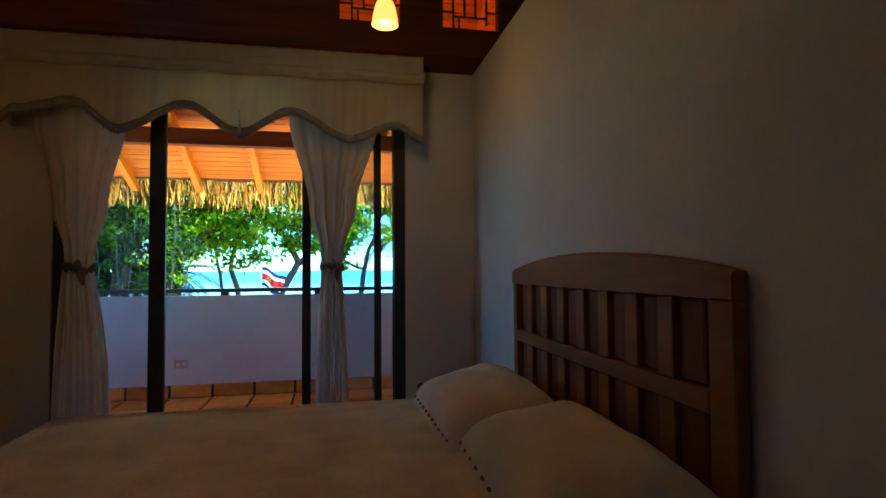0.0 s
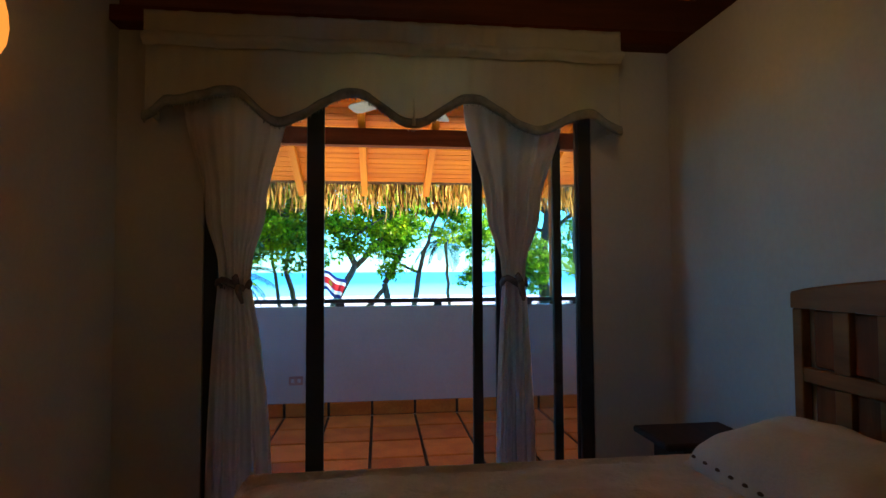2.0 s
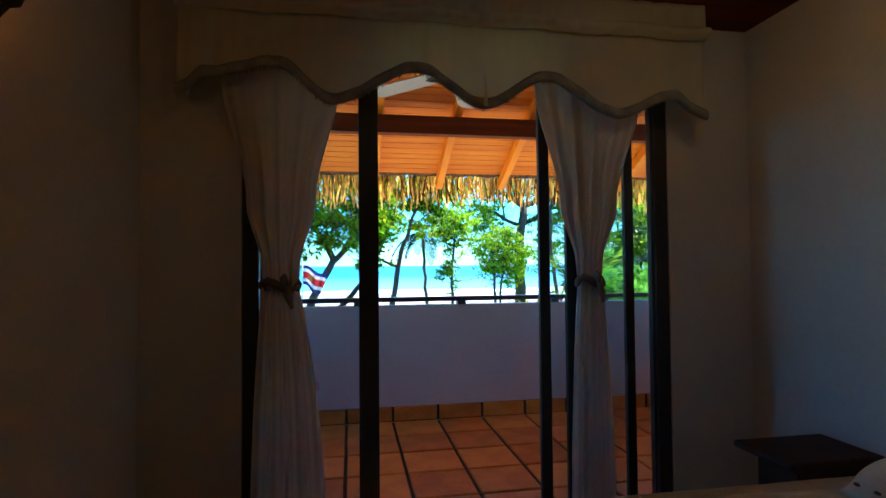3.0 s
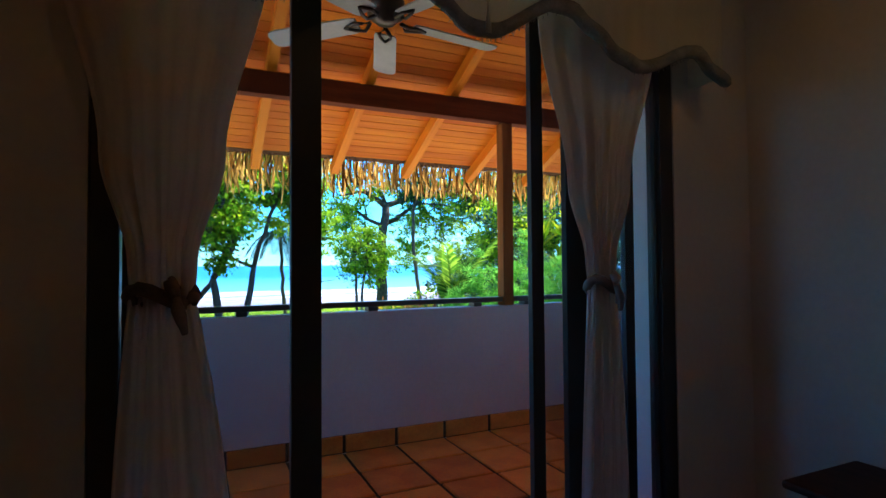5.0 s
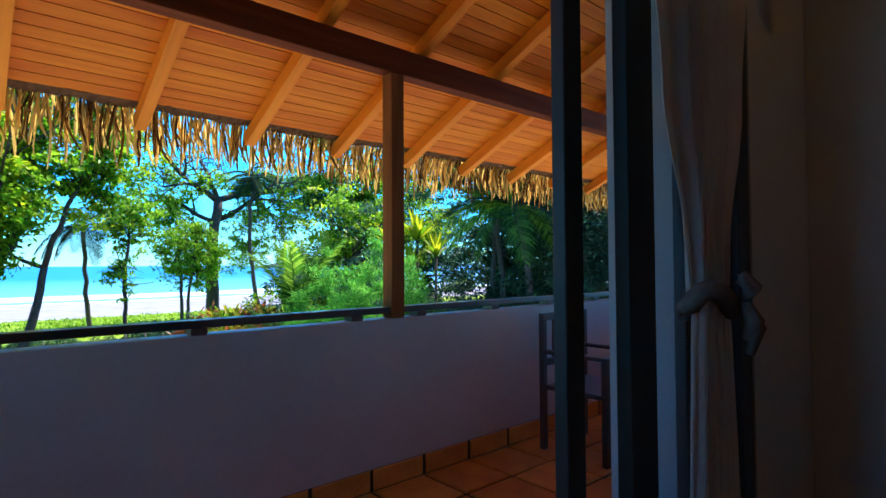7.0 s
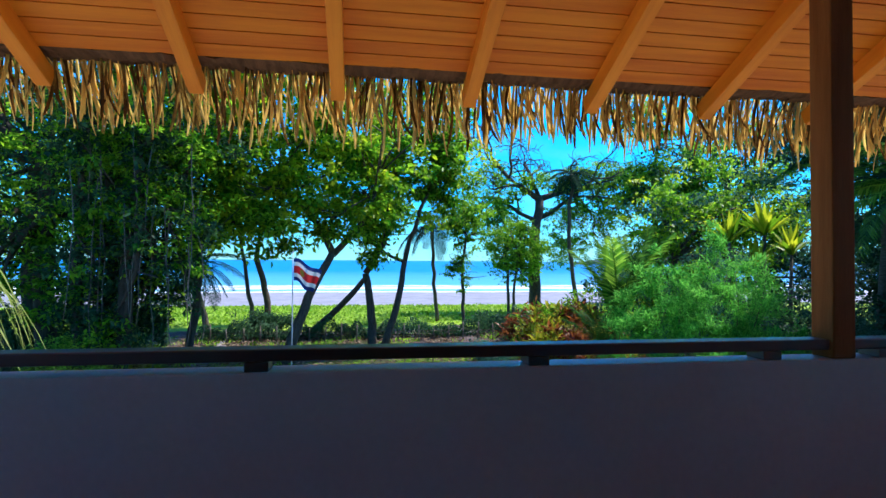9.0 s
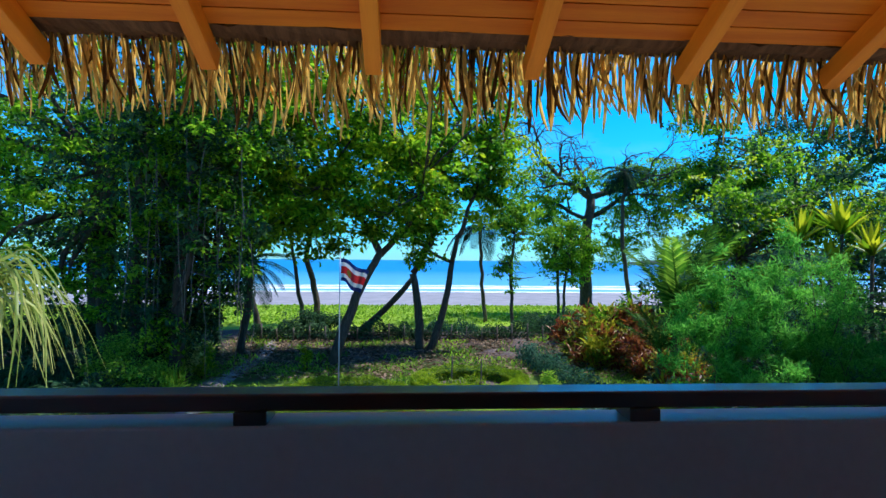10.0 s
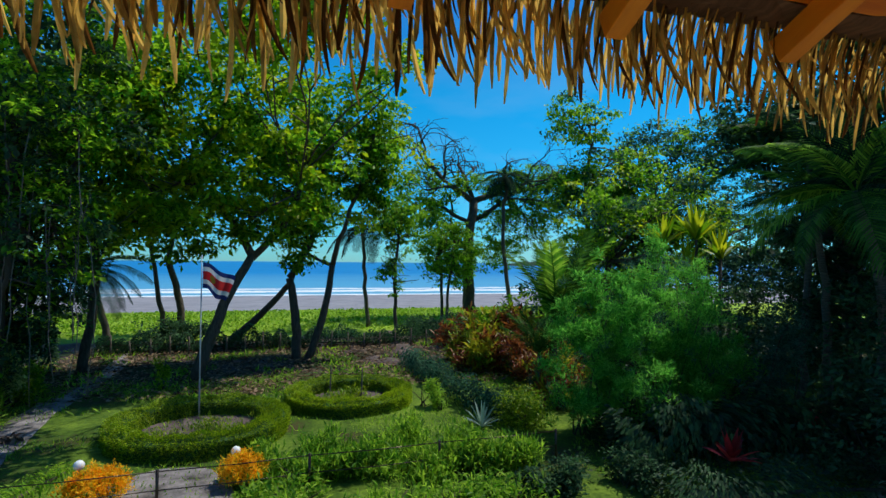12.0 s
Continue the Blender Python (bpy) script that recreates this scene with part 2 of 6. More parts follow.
M_STAKE = material("grey_weathered_wood", (0.07, 0.06, 0.05), (0.2, 0.17, 0.14), 5, 0.9, 0.4, 30)
# large dark blotches: soil patches, and dappled shade put into the gravel
M_PATH = material("pale_gravel", (0.04, 0.034, 0.03), (0.37, 0.33, 0.335), 2.4, 0.95, 0.9, 26)
M_SOIL = material("garden_soil", (0.05, 0.034, 0.034), (0.18, 0.135, 0.13), 2.5, 0.95, 0.5, 14)
M_ROCK = material("headland_forest", (0.012, 0.035, 0.03), (0.04, 0.09, 0.06), 0.08, 0.95, 0.0, 0.5)
M_FOAM = material("sea_foam", (0.75, 0.8, 0.85), (0.95, 0.95, 0.95), 0.4, 0.8, 0.0, 3)
M_FLAGBLUE = material("flag_blue", (0.01, 0.02, 0.12), (0.02, 0.04, 0.2), 3, 0.8, 0.05, 90, through_light=0.3)
M_FLAGWHITE = material("flag_white", (0.7, 0.7, 0.72), (0.85, 0.85, 0.86), 3, 0.8, 0.05, 90, through_light=0.3)
M_FLAGRED = material("flag_red", (0.5, 0.01, 0.015), (0.72, 0.025, 0.03), 3, 0.8, 0.05, 90, through_light=0.3)


def ground_material():
    """Lawn, bright dune plants and sand, parted along the shore by an uneven line."""
    m = bpy.data.materials.new("garden_ground")
    m.use_nodes = True
    nt = m.node_tree
    b = nt.nodes["Principled BSDF"]
    N, L = nt.nodes.new, nt.links.new
    co = N("ShaderNodeTexCoord")
    sep = N("ShaderNodeSeparateXYZ")
    L(co.outputs["Object"], sep.inputs[0])
    n1, n2 = N("ShaderNodeTexNoise"), N("ShaderNodeTexNoise")
    n1.inputs["Scale"].default_value, n1.inputs["Detail"].default_value = 0.45, 6
    n2.inputs["Scale"].default_value, n2.inputs["Detail"].default_value = 9, 5
    L(co.outputs["Object"], n1.inputs["Vector"])
    L(co.outputs["Object"], n2.inputs["Vector"])

    def ramp(src, stops):
        r = N("ShaderNodeValToRGB")
        while len(r.color_ramp.elements) < len(stops):
            r.color_ramp.elements.new(0.5)
        for e, (p, c) in zip(r.color_ramp.elements, stops):
            e.position, e.color = p, (*c, 1)
        L(src, r.inputs[0])
        return r.outputs[0]

    def step(at, soft):
        a = N("ShaderNodeMath")
        a.operation = "MULTIPLY_ADD"
        L(n1.outputs[0], a.inputs[0])
        a.inputs[1].default_value = 5.0
        L(sep.outputs["Y"], a.inputs[2])
        r = N("ShaderNodeMapRange")
        r.inputs["From Min"].default_value, r.inputs["From Max"].default_value = at, at + soft
        L(a.outputs[0], r.inputs[0])
        return r.outputs[0]

    def mixed(fac, a, c):
        x = N("ShaderNodeMix")
        x.data_type = "RGBA"
        L(fac, x.inputs[0])
        L(a, x.inputs[6])
        L(c, x.inputs[7])
        return x.outputs[2]

    s = N("ShaderNodeMath")
    s.operation = "MULTIPLY_ADD"
    L(n2.outputs[0], s.inputs[0])
    s.inputs[1].default_value = 0.4
    L(n1.outputs[0], s.inputs[2])
    lawn = ramp(s.outputs[0], [(0.5, (0.07, 0.042, 0.025)), (0.66, (0.05, 0.1, 0.01)), (0.95, (0.2, 0.3, 0.03))])
    # unseen ground by the house, made pale to bounce sunlight onto the ceiling
    bounce_yard = ramp(s.outputs[0], [(0.4, (0.34, 0.3, 0.26)), (0.85, (0.48, 0.43, 0.37))])
    dune = ramp(s.outputs[0], [(0.4, (0.13, 0.25, 0.012)), (0.85, (0.34, 0.48, 0.04))])
    sand = ramp(s.outputs[0], [(0.4, (0.22, 0.215, 0.24)), (0.85, (0.34, 0.33, 0.36))])
    litter = ramp(s.outputs[0], [(0.5, (0.04, 0.028, 0.026)), (0.62, (0.1, 0.075, 0.075)), (0.7, (0.035, 0.04, 0.018)), (0.95, (0.06, 0.12, 0.02))])
    L(mixed(step(58, 1.5), mixed(step(37.5, 1.0), mixed(step(26.0, 1.5), mixed(step(12.4, 0.8), bounce_yard, lawn), litter), dune), sand), b.inputs["Base Color"])
    b.inputs["Roughness"].default_value = 0.95
    b.inputs["Specular IOR Level"].default_value = 0.2
    bp = N("ShaderNodeBump")
    bp.inputs["Strength"].default_value, bp.inputs["Distance"].default_value = 0.6, 0.05
    L(n2.outputs[0], bp.inputs["Height"])
    L(bp.outputs[0], b.inputs["Normal"])
    return m


def water_material():
    m = bpy.data.materials.new("blue_sea")
    m.use_nodes = True
    nt = m.node_tree
    b = nt.nodes["Principled BSDF"]
    N, L = nt.nodes.new, nt.links.new
    co = N("ShaderNodeTexCoord")
    mp = N("ShaderNodeMapping")
    mp.inputs["Scale"].default_value = (0.02, 0.12, 1)
    n = N("ShaderNodeTexNoise")
    n.inputs["Scale"].default_value, n.inputs["Detail"].default_value = 1.5, 6
    L(co.outputs["Object"], mp.inputs[0])
    L(mp.outputs[0], n.inputs["Vector"])
    r = N("ShaderNodeValToRGB")
    r.color_ramp.elements[0].position, r.color_ramp.elements[1].position = 0.3, 0.7
    r.color_ramp.elements[0].color, r.color_ramp.elements[1].color = (0.005, 0.15, 0.44, 1), (0.02, 0.28, 0.6, 1)
    L(n.outputs[0], r.inputs[0])
    # shallow water over sand is paler
    sep, near, mx = N("ShaderNodeSeparateXYZ"), N("ShaderNodeMapRange"), N("ShaderNodeMix")
    L(co.outputs["Object"], sep.inputs[0])
    L(sep.outputs["Y"], near.inputs[0])
    near.inputs["From Min"].default_value, near.inputs["From Max"].default_value = 92, 260
    mx.data_type = "RGBA"
    L(near.outputs[0], mx.inputs[0])
    mx.inputs[6].default_value = (0.14, 0.42, 0.6, 1)
    L(r.outputs[0], mx.inputs[7])
    L(mx.outputs[2], b.inputs["Base Color"])
    b.inputs["Roughness"].default_value = 0.45
    b.inputs["Specular IOR Level"].default_value = 0.25
    bp = N("ShaderNodeBump")
    bp.inputs["Strength"].default_value, bp.inputs["Distance"].default_value = 0.5, 0.6
    L(n.outputs[0], bp.inputs["Height"])
    L(bp.outputs[0], b.inputs["Normal"])
    return m


# ---------------------------------------------------------------- mesh helpers
def box(bm, x0, x1, y0, y1, z0, z1, bevel=0.0, m=None):
    r = bmesh.ops.create_cube(bm, size=1)
    vs = r["verts"]
    bmesh.ops.scale(bm, vec=(x1 - x0, y1 - y0, z1 - z0), verts=vs)
    bmesh.ops.translate(bm, vec=((x0 + x1) / 2, (y0 + y1) / 2, (z0 + z1) / 2), verts=vs)
    if bevel:
        es = list({e for v in vs for e in v.link_edges})
        out = bmesh.ops.bevel(bm, geom=es, offset=bevel, segments=2, affect="EDGES", profile=0.5)
        vs = list({v for f in out["faces"] for v in f.verts} | {v for v in vs if v.is_valid})
    if m:
        bmesh.ops.transform(bm, matrix=m, verts=vs)
    return vs


def box_bm(*a, **k):
    bm = bmesh.new()
    box(bm, *a, **k)
    return bm


def tube(bm, pts, radii, sides=8):
    """A tapered round limb along points."""
    rings = []
    for i, p in enumerate(pts):
        a = Vector(pts[max(i - 1, 0)])
        c = Vector(pts[min(i + 1, len(pts) - 1)])
        d = (c - a).normalized()
        u = d.cross(Vector((1, 0, 0)) if abs(d.x) < 0.8 else Vector((0, 1, 0))).normalized()
        w = d.cross(u)
        rings.append([bm.verts.new(Vector(p) + radii[i] * (math.cos(k * 2 * math.pi / sides) * u + math.sin(k * 2 * math.pi / sides) * w)) for k in range(sides)])
    for a, c in zip(rings, rings[1:]):
        for k in range(sides):
            f = bm.faces.new((a[k], a[(k + 1) % sides], c[(k + 1) % sides], c[k]))
            f.smooth = True
    bm.faces.new(rings[0][::-1])
    bm.faces.new(rings[-1])


def lathe(bm, profile, sides=20, cx=0, cy=0, cz=0):
    rings = [[bm.verts.new((cx + r * math.cos(2 * math.pi * k / sides), cy + r * math.sin(2 * math.pi * k / sides), cz + z)) for k in range(sides)] for r, z in profile]
    for a, c in zip(rings, rings[1:]):
        for k in range(sides):
            f = bm.faces.new((a[k], a[(k + 1) % sides], c[(k + 1) % sides], c[k]))
            f.smooth = True


def part(name, bm, mat, parent=None, label=""):
    me = bpy.data.meshes.new(name)
    bmesh.ops.recalc_face_normals(bm, faces=bm.faces)
    bm.to_mesh(me)
    bm.free()
    me.materials.append(mat)
    ob = new(name, me)
    ob.parent = parent
    return tagged(ob, label)


def raw_mesh(name, verts, faces, mat):
    me = bpy.data.meshes.new(name)
    me.from_pydata(verts, [], faces)
    me.materials.append(mat)
    return me


def piece(name, me, parent, m=None):
    ob = new(name, me)
    ob.parent = parent
    if m is not None:
        ob.matrix_basis = m
    return ob


def empty(name, label, category, group="", kind="", at=(0, 0, 0)):
    ob = new(name)
    ob.location = at
    ob.empty_display_size = 0.1
    return tagged(ob, label, category, group, kind)


def structure(ob, label="", category=""):
    return tagged(ob, label, category, "", "structure")


# ---------------------------------------------------------------- large structure: room
SLOPE = -0.45
ALONG = Vector((0, 1, SLOPE)).normalized()


def under(y):
    """Height of the rafters' lower edge."""
    return 2.55 + SLOPE * (y - 2.1)


def gable(x0, x1, y0, y1):
    """A wall whose top follows the roof boards."""
    bm = bmesh.new()
    rings = [[bm.verts.new((x, y, z)) for y, z in ((y0, 0), (y1, 0), (y1, under(y1) + 0.09), (y0, under(y0) + 0.09))] for x in (x0, x1)]
    bm.faces.new(rings[0])
    bm.faces.new(rings[1][::-1])
    for q in range(4):
        bm.faces.new((rings[0][q], rings[1][q], rings[1][(q + 1) % 4], rings[0][(q + 1) % 4]))
    return bm


NORTH_OUT = 0.16


def build_room():
    bm = bmesh.new()
    box(bm, -2.6, -0.253, 0, NORTH_OUT, 0, 2.45)
    box(bm, 1.738, 2.185, 0, NORTH_OUT, 0, 2.45)
    box(bm, -0.253, 1.738, 0, NORTH_OUT, 2.3, 2.45)
    structure(part("wall_north", bm, M_PLASTER), "white plastered wall round the balcony door", "wall")
    structure(part("wall_pier", box_bm(1.93, 2.18, NORTH_OUT + 0.001, 0.5, 0, 2.45), M_PLASTER), "white plastered return beside the balcony door", "wall")
    structure(part("wall_east", box_bm(2.1855, 2.27, -5.2, -0.001, 0, 2.45), M_PLASTER), "white plastered wall behind the headboard", "wall")
    structure(part("wall_west", gable(-2.72, -2.6, -5.2, NORTH_OUT), M_PLASTER), "white plastered side wall", "wall")
    # unseen balcony end, left open above to brighten the parapet
    structure(part("wall_balcony_west", box_bm(-2.72, -2.6, 0.161, 2.069, 0, 0.952), M_PARAPET), "white plastered end parapet of the balcony", "wall")
    structure(part("wall_partition", gable(-0.78, -0.66, -2.1, -0.0015), M_PLASTER), "white plastered partition beside the balcony door", "wall")
    # unseen back wall; the high opening is added to let in fill light
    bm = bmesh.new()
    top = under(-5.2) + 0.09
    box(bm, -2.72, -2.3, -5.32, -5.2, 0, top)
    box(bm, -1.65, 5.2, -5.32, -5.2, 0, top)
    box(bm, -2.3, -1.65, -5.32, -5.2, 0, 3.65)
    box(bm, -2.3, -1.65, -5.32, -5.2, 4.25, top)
    structure(part("wall_south", bm, M_PLASTER), "white plastered back wall with an added opening for fill light", "wall")
    # unseen balcony end, kept low so skylight still reaches the tiles
    structure(part("wall_balcony_end", box_bm(5.2, 5.32, 0.161, 2.069, 0, 0.952), M_PARAPET), "white plastered end parapet of the balcony", "wall")
    structure(part("wall_far_east", gable(5.2, 5.32, -5.32, 0.16), M_PLASTER), "white plastered wall of the next room", "wall")
    structure(part("wall_north_east", box_bm(2.1855, 5.2, 0, NORTH_OUT, 0, 2.45), M_PLASTER), "white plastered wall of the next room", "wall")
    # wooden frieze over the door wall, with two openings
    xs = [-2.6, 1.33, 1.71, 1.99, 2.365, 5.2]
    frieze = empty("wall_frieze", "dark wooden frieze wall above the door", "wall", kind="structure")
    part("lower_board", box_bm(-2.6, 5.2, 0.0, 0.07, 2.531, 2.755), M_FRIEZE, frieze)
    part("upper_board", box_bm(-2.6, 5.2, 0.0, 0.07, 3.1, 3.53), M_FRIEZE, frieze)
    for a, b in ((xs[0], xs[1]), (xs[2], xs[3]), (xs[4], xs[5])):
        part("frieze_panel", box_bm(a, b, 0.0, 0.07, 2.756, 3.099), M_FRIEZE, frieze)
    structure(part("trim_wall_plate", box_bm(-2.6, 5.2, -0.1, 0.13, 2.452, 2.53, 0.006), M_BEAM), "dark red wooden wall plate", "beam")
    for x0, x1 in ((1.33, 1.71), (1.99, 2.365)):
        w = empty("transom_window", "amber transom with dark geometric fretwork", "transom window", "transoms over the door")
        part("pane", box_bm(x0, x1, 0.032, 0.038, 2.755, 3.1), M_AMBERGLASS, w).visible_shadow = False
        t = 0.013
        lines = [(0.2, 0.2, 0.0, 1.0), (0.8, 0.8, 0.12, 1.0), (0.4, 0.4, 0.22, 1.0), (0.6, 0.6, 0.22, 1.0), (0.3, 0.3, 0.0, 0.22)]
        for a, _, z0, z1 in lines:
            x = x0 + (x1 - x0) * a
            part("mullion", box_bm(x - t / 2, x + t / 2, 0.022, 0.03, 2.755 + 0.345 * z0, 2.755 + 0.345 * z1), M_FRAME, w)
        for z, a, b in ((0.22, 0.2, 0.8), (0.3, 0.0, 0.2), (0.34, 0.8, 1.0), (0.72, 0.0, 1.0)):
            part("glazing_bar", box_bm(x0 + (x1 - x0) * a, x0 + (x1 - x0) * b, 0.012, 0.02, 2.755 + 0.345 * z, 2.755 + 0.345 * z + t), M_FRAME, w)


build_room()

# floors
structure(part("floor", box_bm(-2.6, 5.2, -5.2, 0.1, -0.2, -0.012), M_GROUT), "dark grouted floor bed under terracotta tiles", "floor")
balcony_floor = structure(part("floor_balcony", box_bm(-2.6, 5.4, 0.1, 2.07, -0.2, -0.008), M_GROUT), "terracotta tiled balcony floor with dark joints", "floor")
TILE, TX, TY = 0.375, 0.545, 2.07

# parapet
structure(part("wall_parapet", box_bm(-2.72, 5.5, 2.07, 2.18, -3.2, 0.948, 0.006), M_PARAPET), "white plastered balcony parapet", "parapet")
structure(part("wall_lower", box_bm(-2.72, 5.5, 0, 2.069, -3.2, -0.2), M_PARAPET), "white plastered lower storey", "wall")


# ---------------------------------------------------------------- roof
def build_roof():
    verts, faces = [], []
    y = 3.05
    step = 0.083
    ups = Vector((0, -SLOPE, 1)).normalized()
    x0, x1 = -2.72, 8.5
    while y > -5.3:
        a = Vector((0, y, under(y) + 0.1))
        b = a - ALONG * (step - 0.006)
        base = len(verts)
        for q in (a, b):
            for x in (x0, x1):
                verts += [(x, q.y, q.z), (x, q.y + ups.y * 0.02, q.z + ups.z * 0.02)]
        faces += [(base, base + 4, base + 6, base + 2), (base, base + 1, base + 5, base + 4)[::-1], (base, base + 2, base + 3, base + 1),
                  (base + 4, base + 5, base + 7, base + 6), (base + 1, base + 3, base + 7, base + 5)]
        y -= step * ALONG.y
    # dark backing above the joints
    base = len(verts)
    for yy in (3.05, -5.3):
        verts += [(x0, yy, under(yy) + 0.124), (x1, yy, under(yy) + 0.124)]
    faces.append((base, base + 1, base + 3, base + 2))
    me = raw_mesh("ceiling", verts, faces, M_BOARD)
    ceiling = structure(new("ceiling", me), "varnished cedar boards under the sloping roof", "ceiling")

    roof = empty("roof_frame", "exposed pine rafters on a dark beam", "roof frame", kind="structure")
    bm = bmesh.new()
    L = 9.3
    box(bm, -0.034, 0.034, -L, 0, 0, 0.09, 0.004)
    me = bpy.data.meshes.new("rafter")
    bm.to_mesh(me)
    bm.free()
    me.materials.append(M_RAFTER)
    ang = math.degrees(math.atan(SLOPE))
    for k in range(-5, 11):
        piece("rafter", me, roof, pose(1.12 + 0.67 * k, 3.16, under(3.16) + 0.002, ang, 0, 0))
    part("eave_beam", box_bm(-2.6, 8.4, 2.062, 2.16, 2.385, 2.54, 0.006), M_BEAM, roof, "dark red hardwood beam")
    for x in (2.235, 3.87, 5.33):
        part("post", box_bm(x - 0.046, x + 0.046, 2.064, 2.158, 0.9485, 2.384, 0.006), M_COLUMN, roof, "brown hardwood post")
    return ceiling, roof


build_roof()


def thatch_strip(seed):
    """One dry leaf tip hanging from its top end, folded along the middle, curled and blunt."""
    r = random.Random(seed)
    n, ln, wd = 7, r.uniform(0.3, 0.4), r.uniform(0.005, 0.009)
    bend, side, twist = r.uniform(-0.12, -0.02), r.uniform(-0.03, 0.075), r.uniform(-0.9, 0.9)
    vs, fs = [], []
    for i in range(n + 1):
        u = i / n
        w = wd * (0.6 + 0.8 * u if u < 0.5 else 1.0 if u < 0.86 else 1.0 - (u - 0.86) * 4.2)
        t = twist * u
        cx, cy, cz = side * u ** 2.6, bend * u * u, -ln * (u - 0.06 * u ** 3)
        ca, sa = math.cos(t), math.sin(t)
        for s, dep in ((-1, 0), (0, 0.6), (1, 0)):
            vs.append((cx + s * w * ca - dep * w * sa, cy + s * w * sa + dep * w * ca, cz))
    for i in range(n):
        for s in (0, 1):
            a = 3 * i + s
            fs.append((a, a + 1, a + 4, a + 3))
    return vs, fs


def build_thatch():
    thatch = empty("thatch", "dry palm thatch hanging in a ragged fringe from the eave", "thatch")
    strips = [thatch_strip(s) for s in range(14)]
    meshes = [raw_mesh("thatch_strip", v, f, M_THATCH) for v, f in strips]
    r = random.Random(3)
    x0 = -2.7
    near, rest_v, rest_f = [], [], []
    for layer, (yy, zz, gap, tilt) in enumerate(((3.17, 2.23, 0.03, 24), (3.2, 2.24, 0.03, 26), (3.23, 2.25, 0.032, 28), (3.27, 2.27, 0.05, 28), (3.24, 2.26, 0.018, 30))):
        x = x0
        while x < 8.4:
            x += gap * r.uniform(0.4, 1.6)
            k = r.randrange(14)
            sc = r.uniform(0.8, 1.1) * (0.94 + 0.08 * math.sin(x * 2.3 + layer) + 0.05 * math.sin(x * 7.1)) * (0.5 if layer > 3 else 1.0)
            m = pose(x, yy + r.uniform(-0.02, 0.02), zz + r.uniform(-0.03, 0.02), tilt + r.gauss(0, 5), r.gauss(0, 3.5), r.gauss(0, 24)) @ Matrix.Diagonal((r.uniform(0.7, 1.2), 1, sc, 1))
            if layer == 0 and -0.9 < x < 4.6 and len(near) < 290:
                near.append(piece("thatch_strip", meshes[k], thatch, m))
            else:
                b = len(rest_v)
                rest_v += [tuple(m @ Vector(v)) for v in strips[k][0]]
                rest_f += [tuple(i + b for i in f) for f in strips[k][1]]
    ob = new("fringe", raw_mesh("fringe", rest_v, rest_f, M_THATCH))
    ob.parent = thatch
    ob["kind"] = "stuff"
    # the thick bundle over the eave, rough on its underside
    bm = bmesh.new()
    nx = 150
    prof = [(3.055, 0.103), (3.1, 0.115), (3.14, 0.135), (3.2, 0.165), (3.24, 0.19), (3.26, 0.23), (3.18, 0.27), (2.3, 0.31), (-5.3, 0.31), (-5.3, 0.17), (3.055, 0.17)]
    rows = []
    for i in range(nx + 1):
        x = -2.75 + (8.55 + 2.75) * i / nx
        rows.append([bm.verts.new((x, py + r.uniform(-0.012, 0.012), under(py) + dz + r.uniform(-0.012, 0.012))) for py, dz in prof])
    for a, c in zip(rows, rows[1:]):
        for k in range(len(prof)):
            bm.faces.new((a[k], a[(k + 1) % len(prof)], c[(k + 1) % len(prof)], c[k]))
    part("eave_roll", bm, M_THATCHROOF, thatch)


build_thatch()


# ---------------------------------------------------------------- balcony things
def build_rail():
    rail = empty("balcony_rail", "dark painted wooden handrail on short blocks along the parapet", "railing", at=(0, 2.07, 0.948))
    for x0, x1 in ((-2.6, 2.187), (2.283, 3.822), (3.918, 5.27)):
        part("handrail", box_bm(x0, x1, 0.005, 0.082, 0.03, 0.067, 0.005), M_RAIL, rail)
    for x in (-2.33, -1.46, -0.6, 0.267, 1.132, 1.963, 2.42, 3.07, 3.68, 4.3, 5.1):
        part("block", box_bm(x - 0.035, x + 0.035, 0.004, 0.088, 0.0, 0.0295, 0.003), M_RAIL, rail)


build_rail()


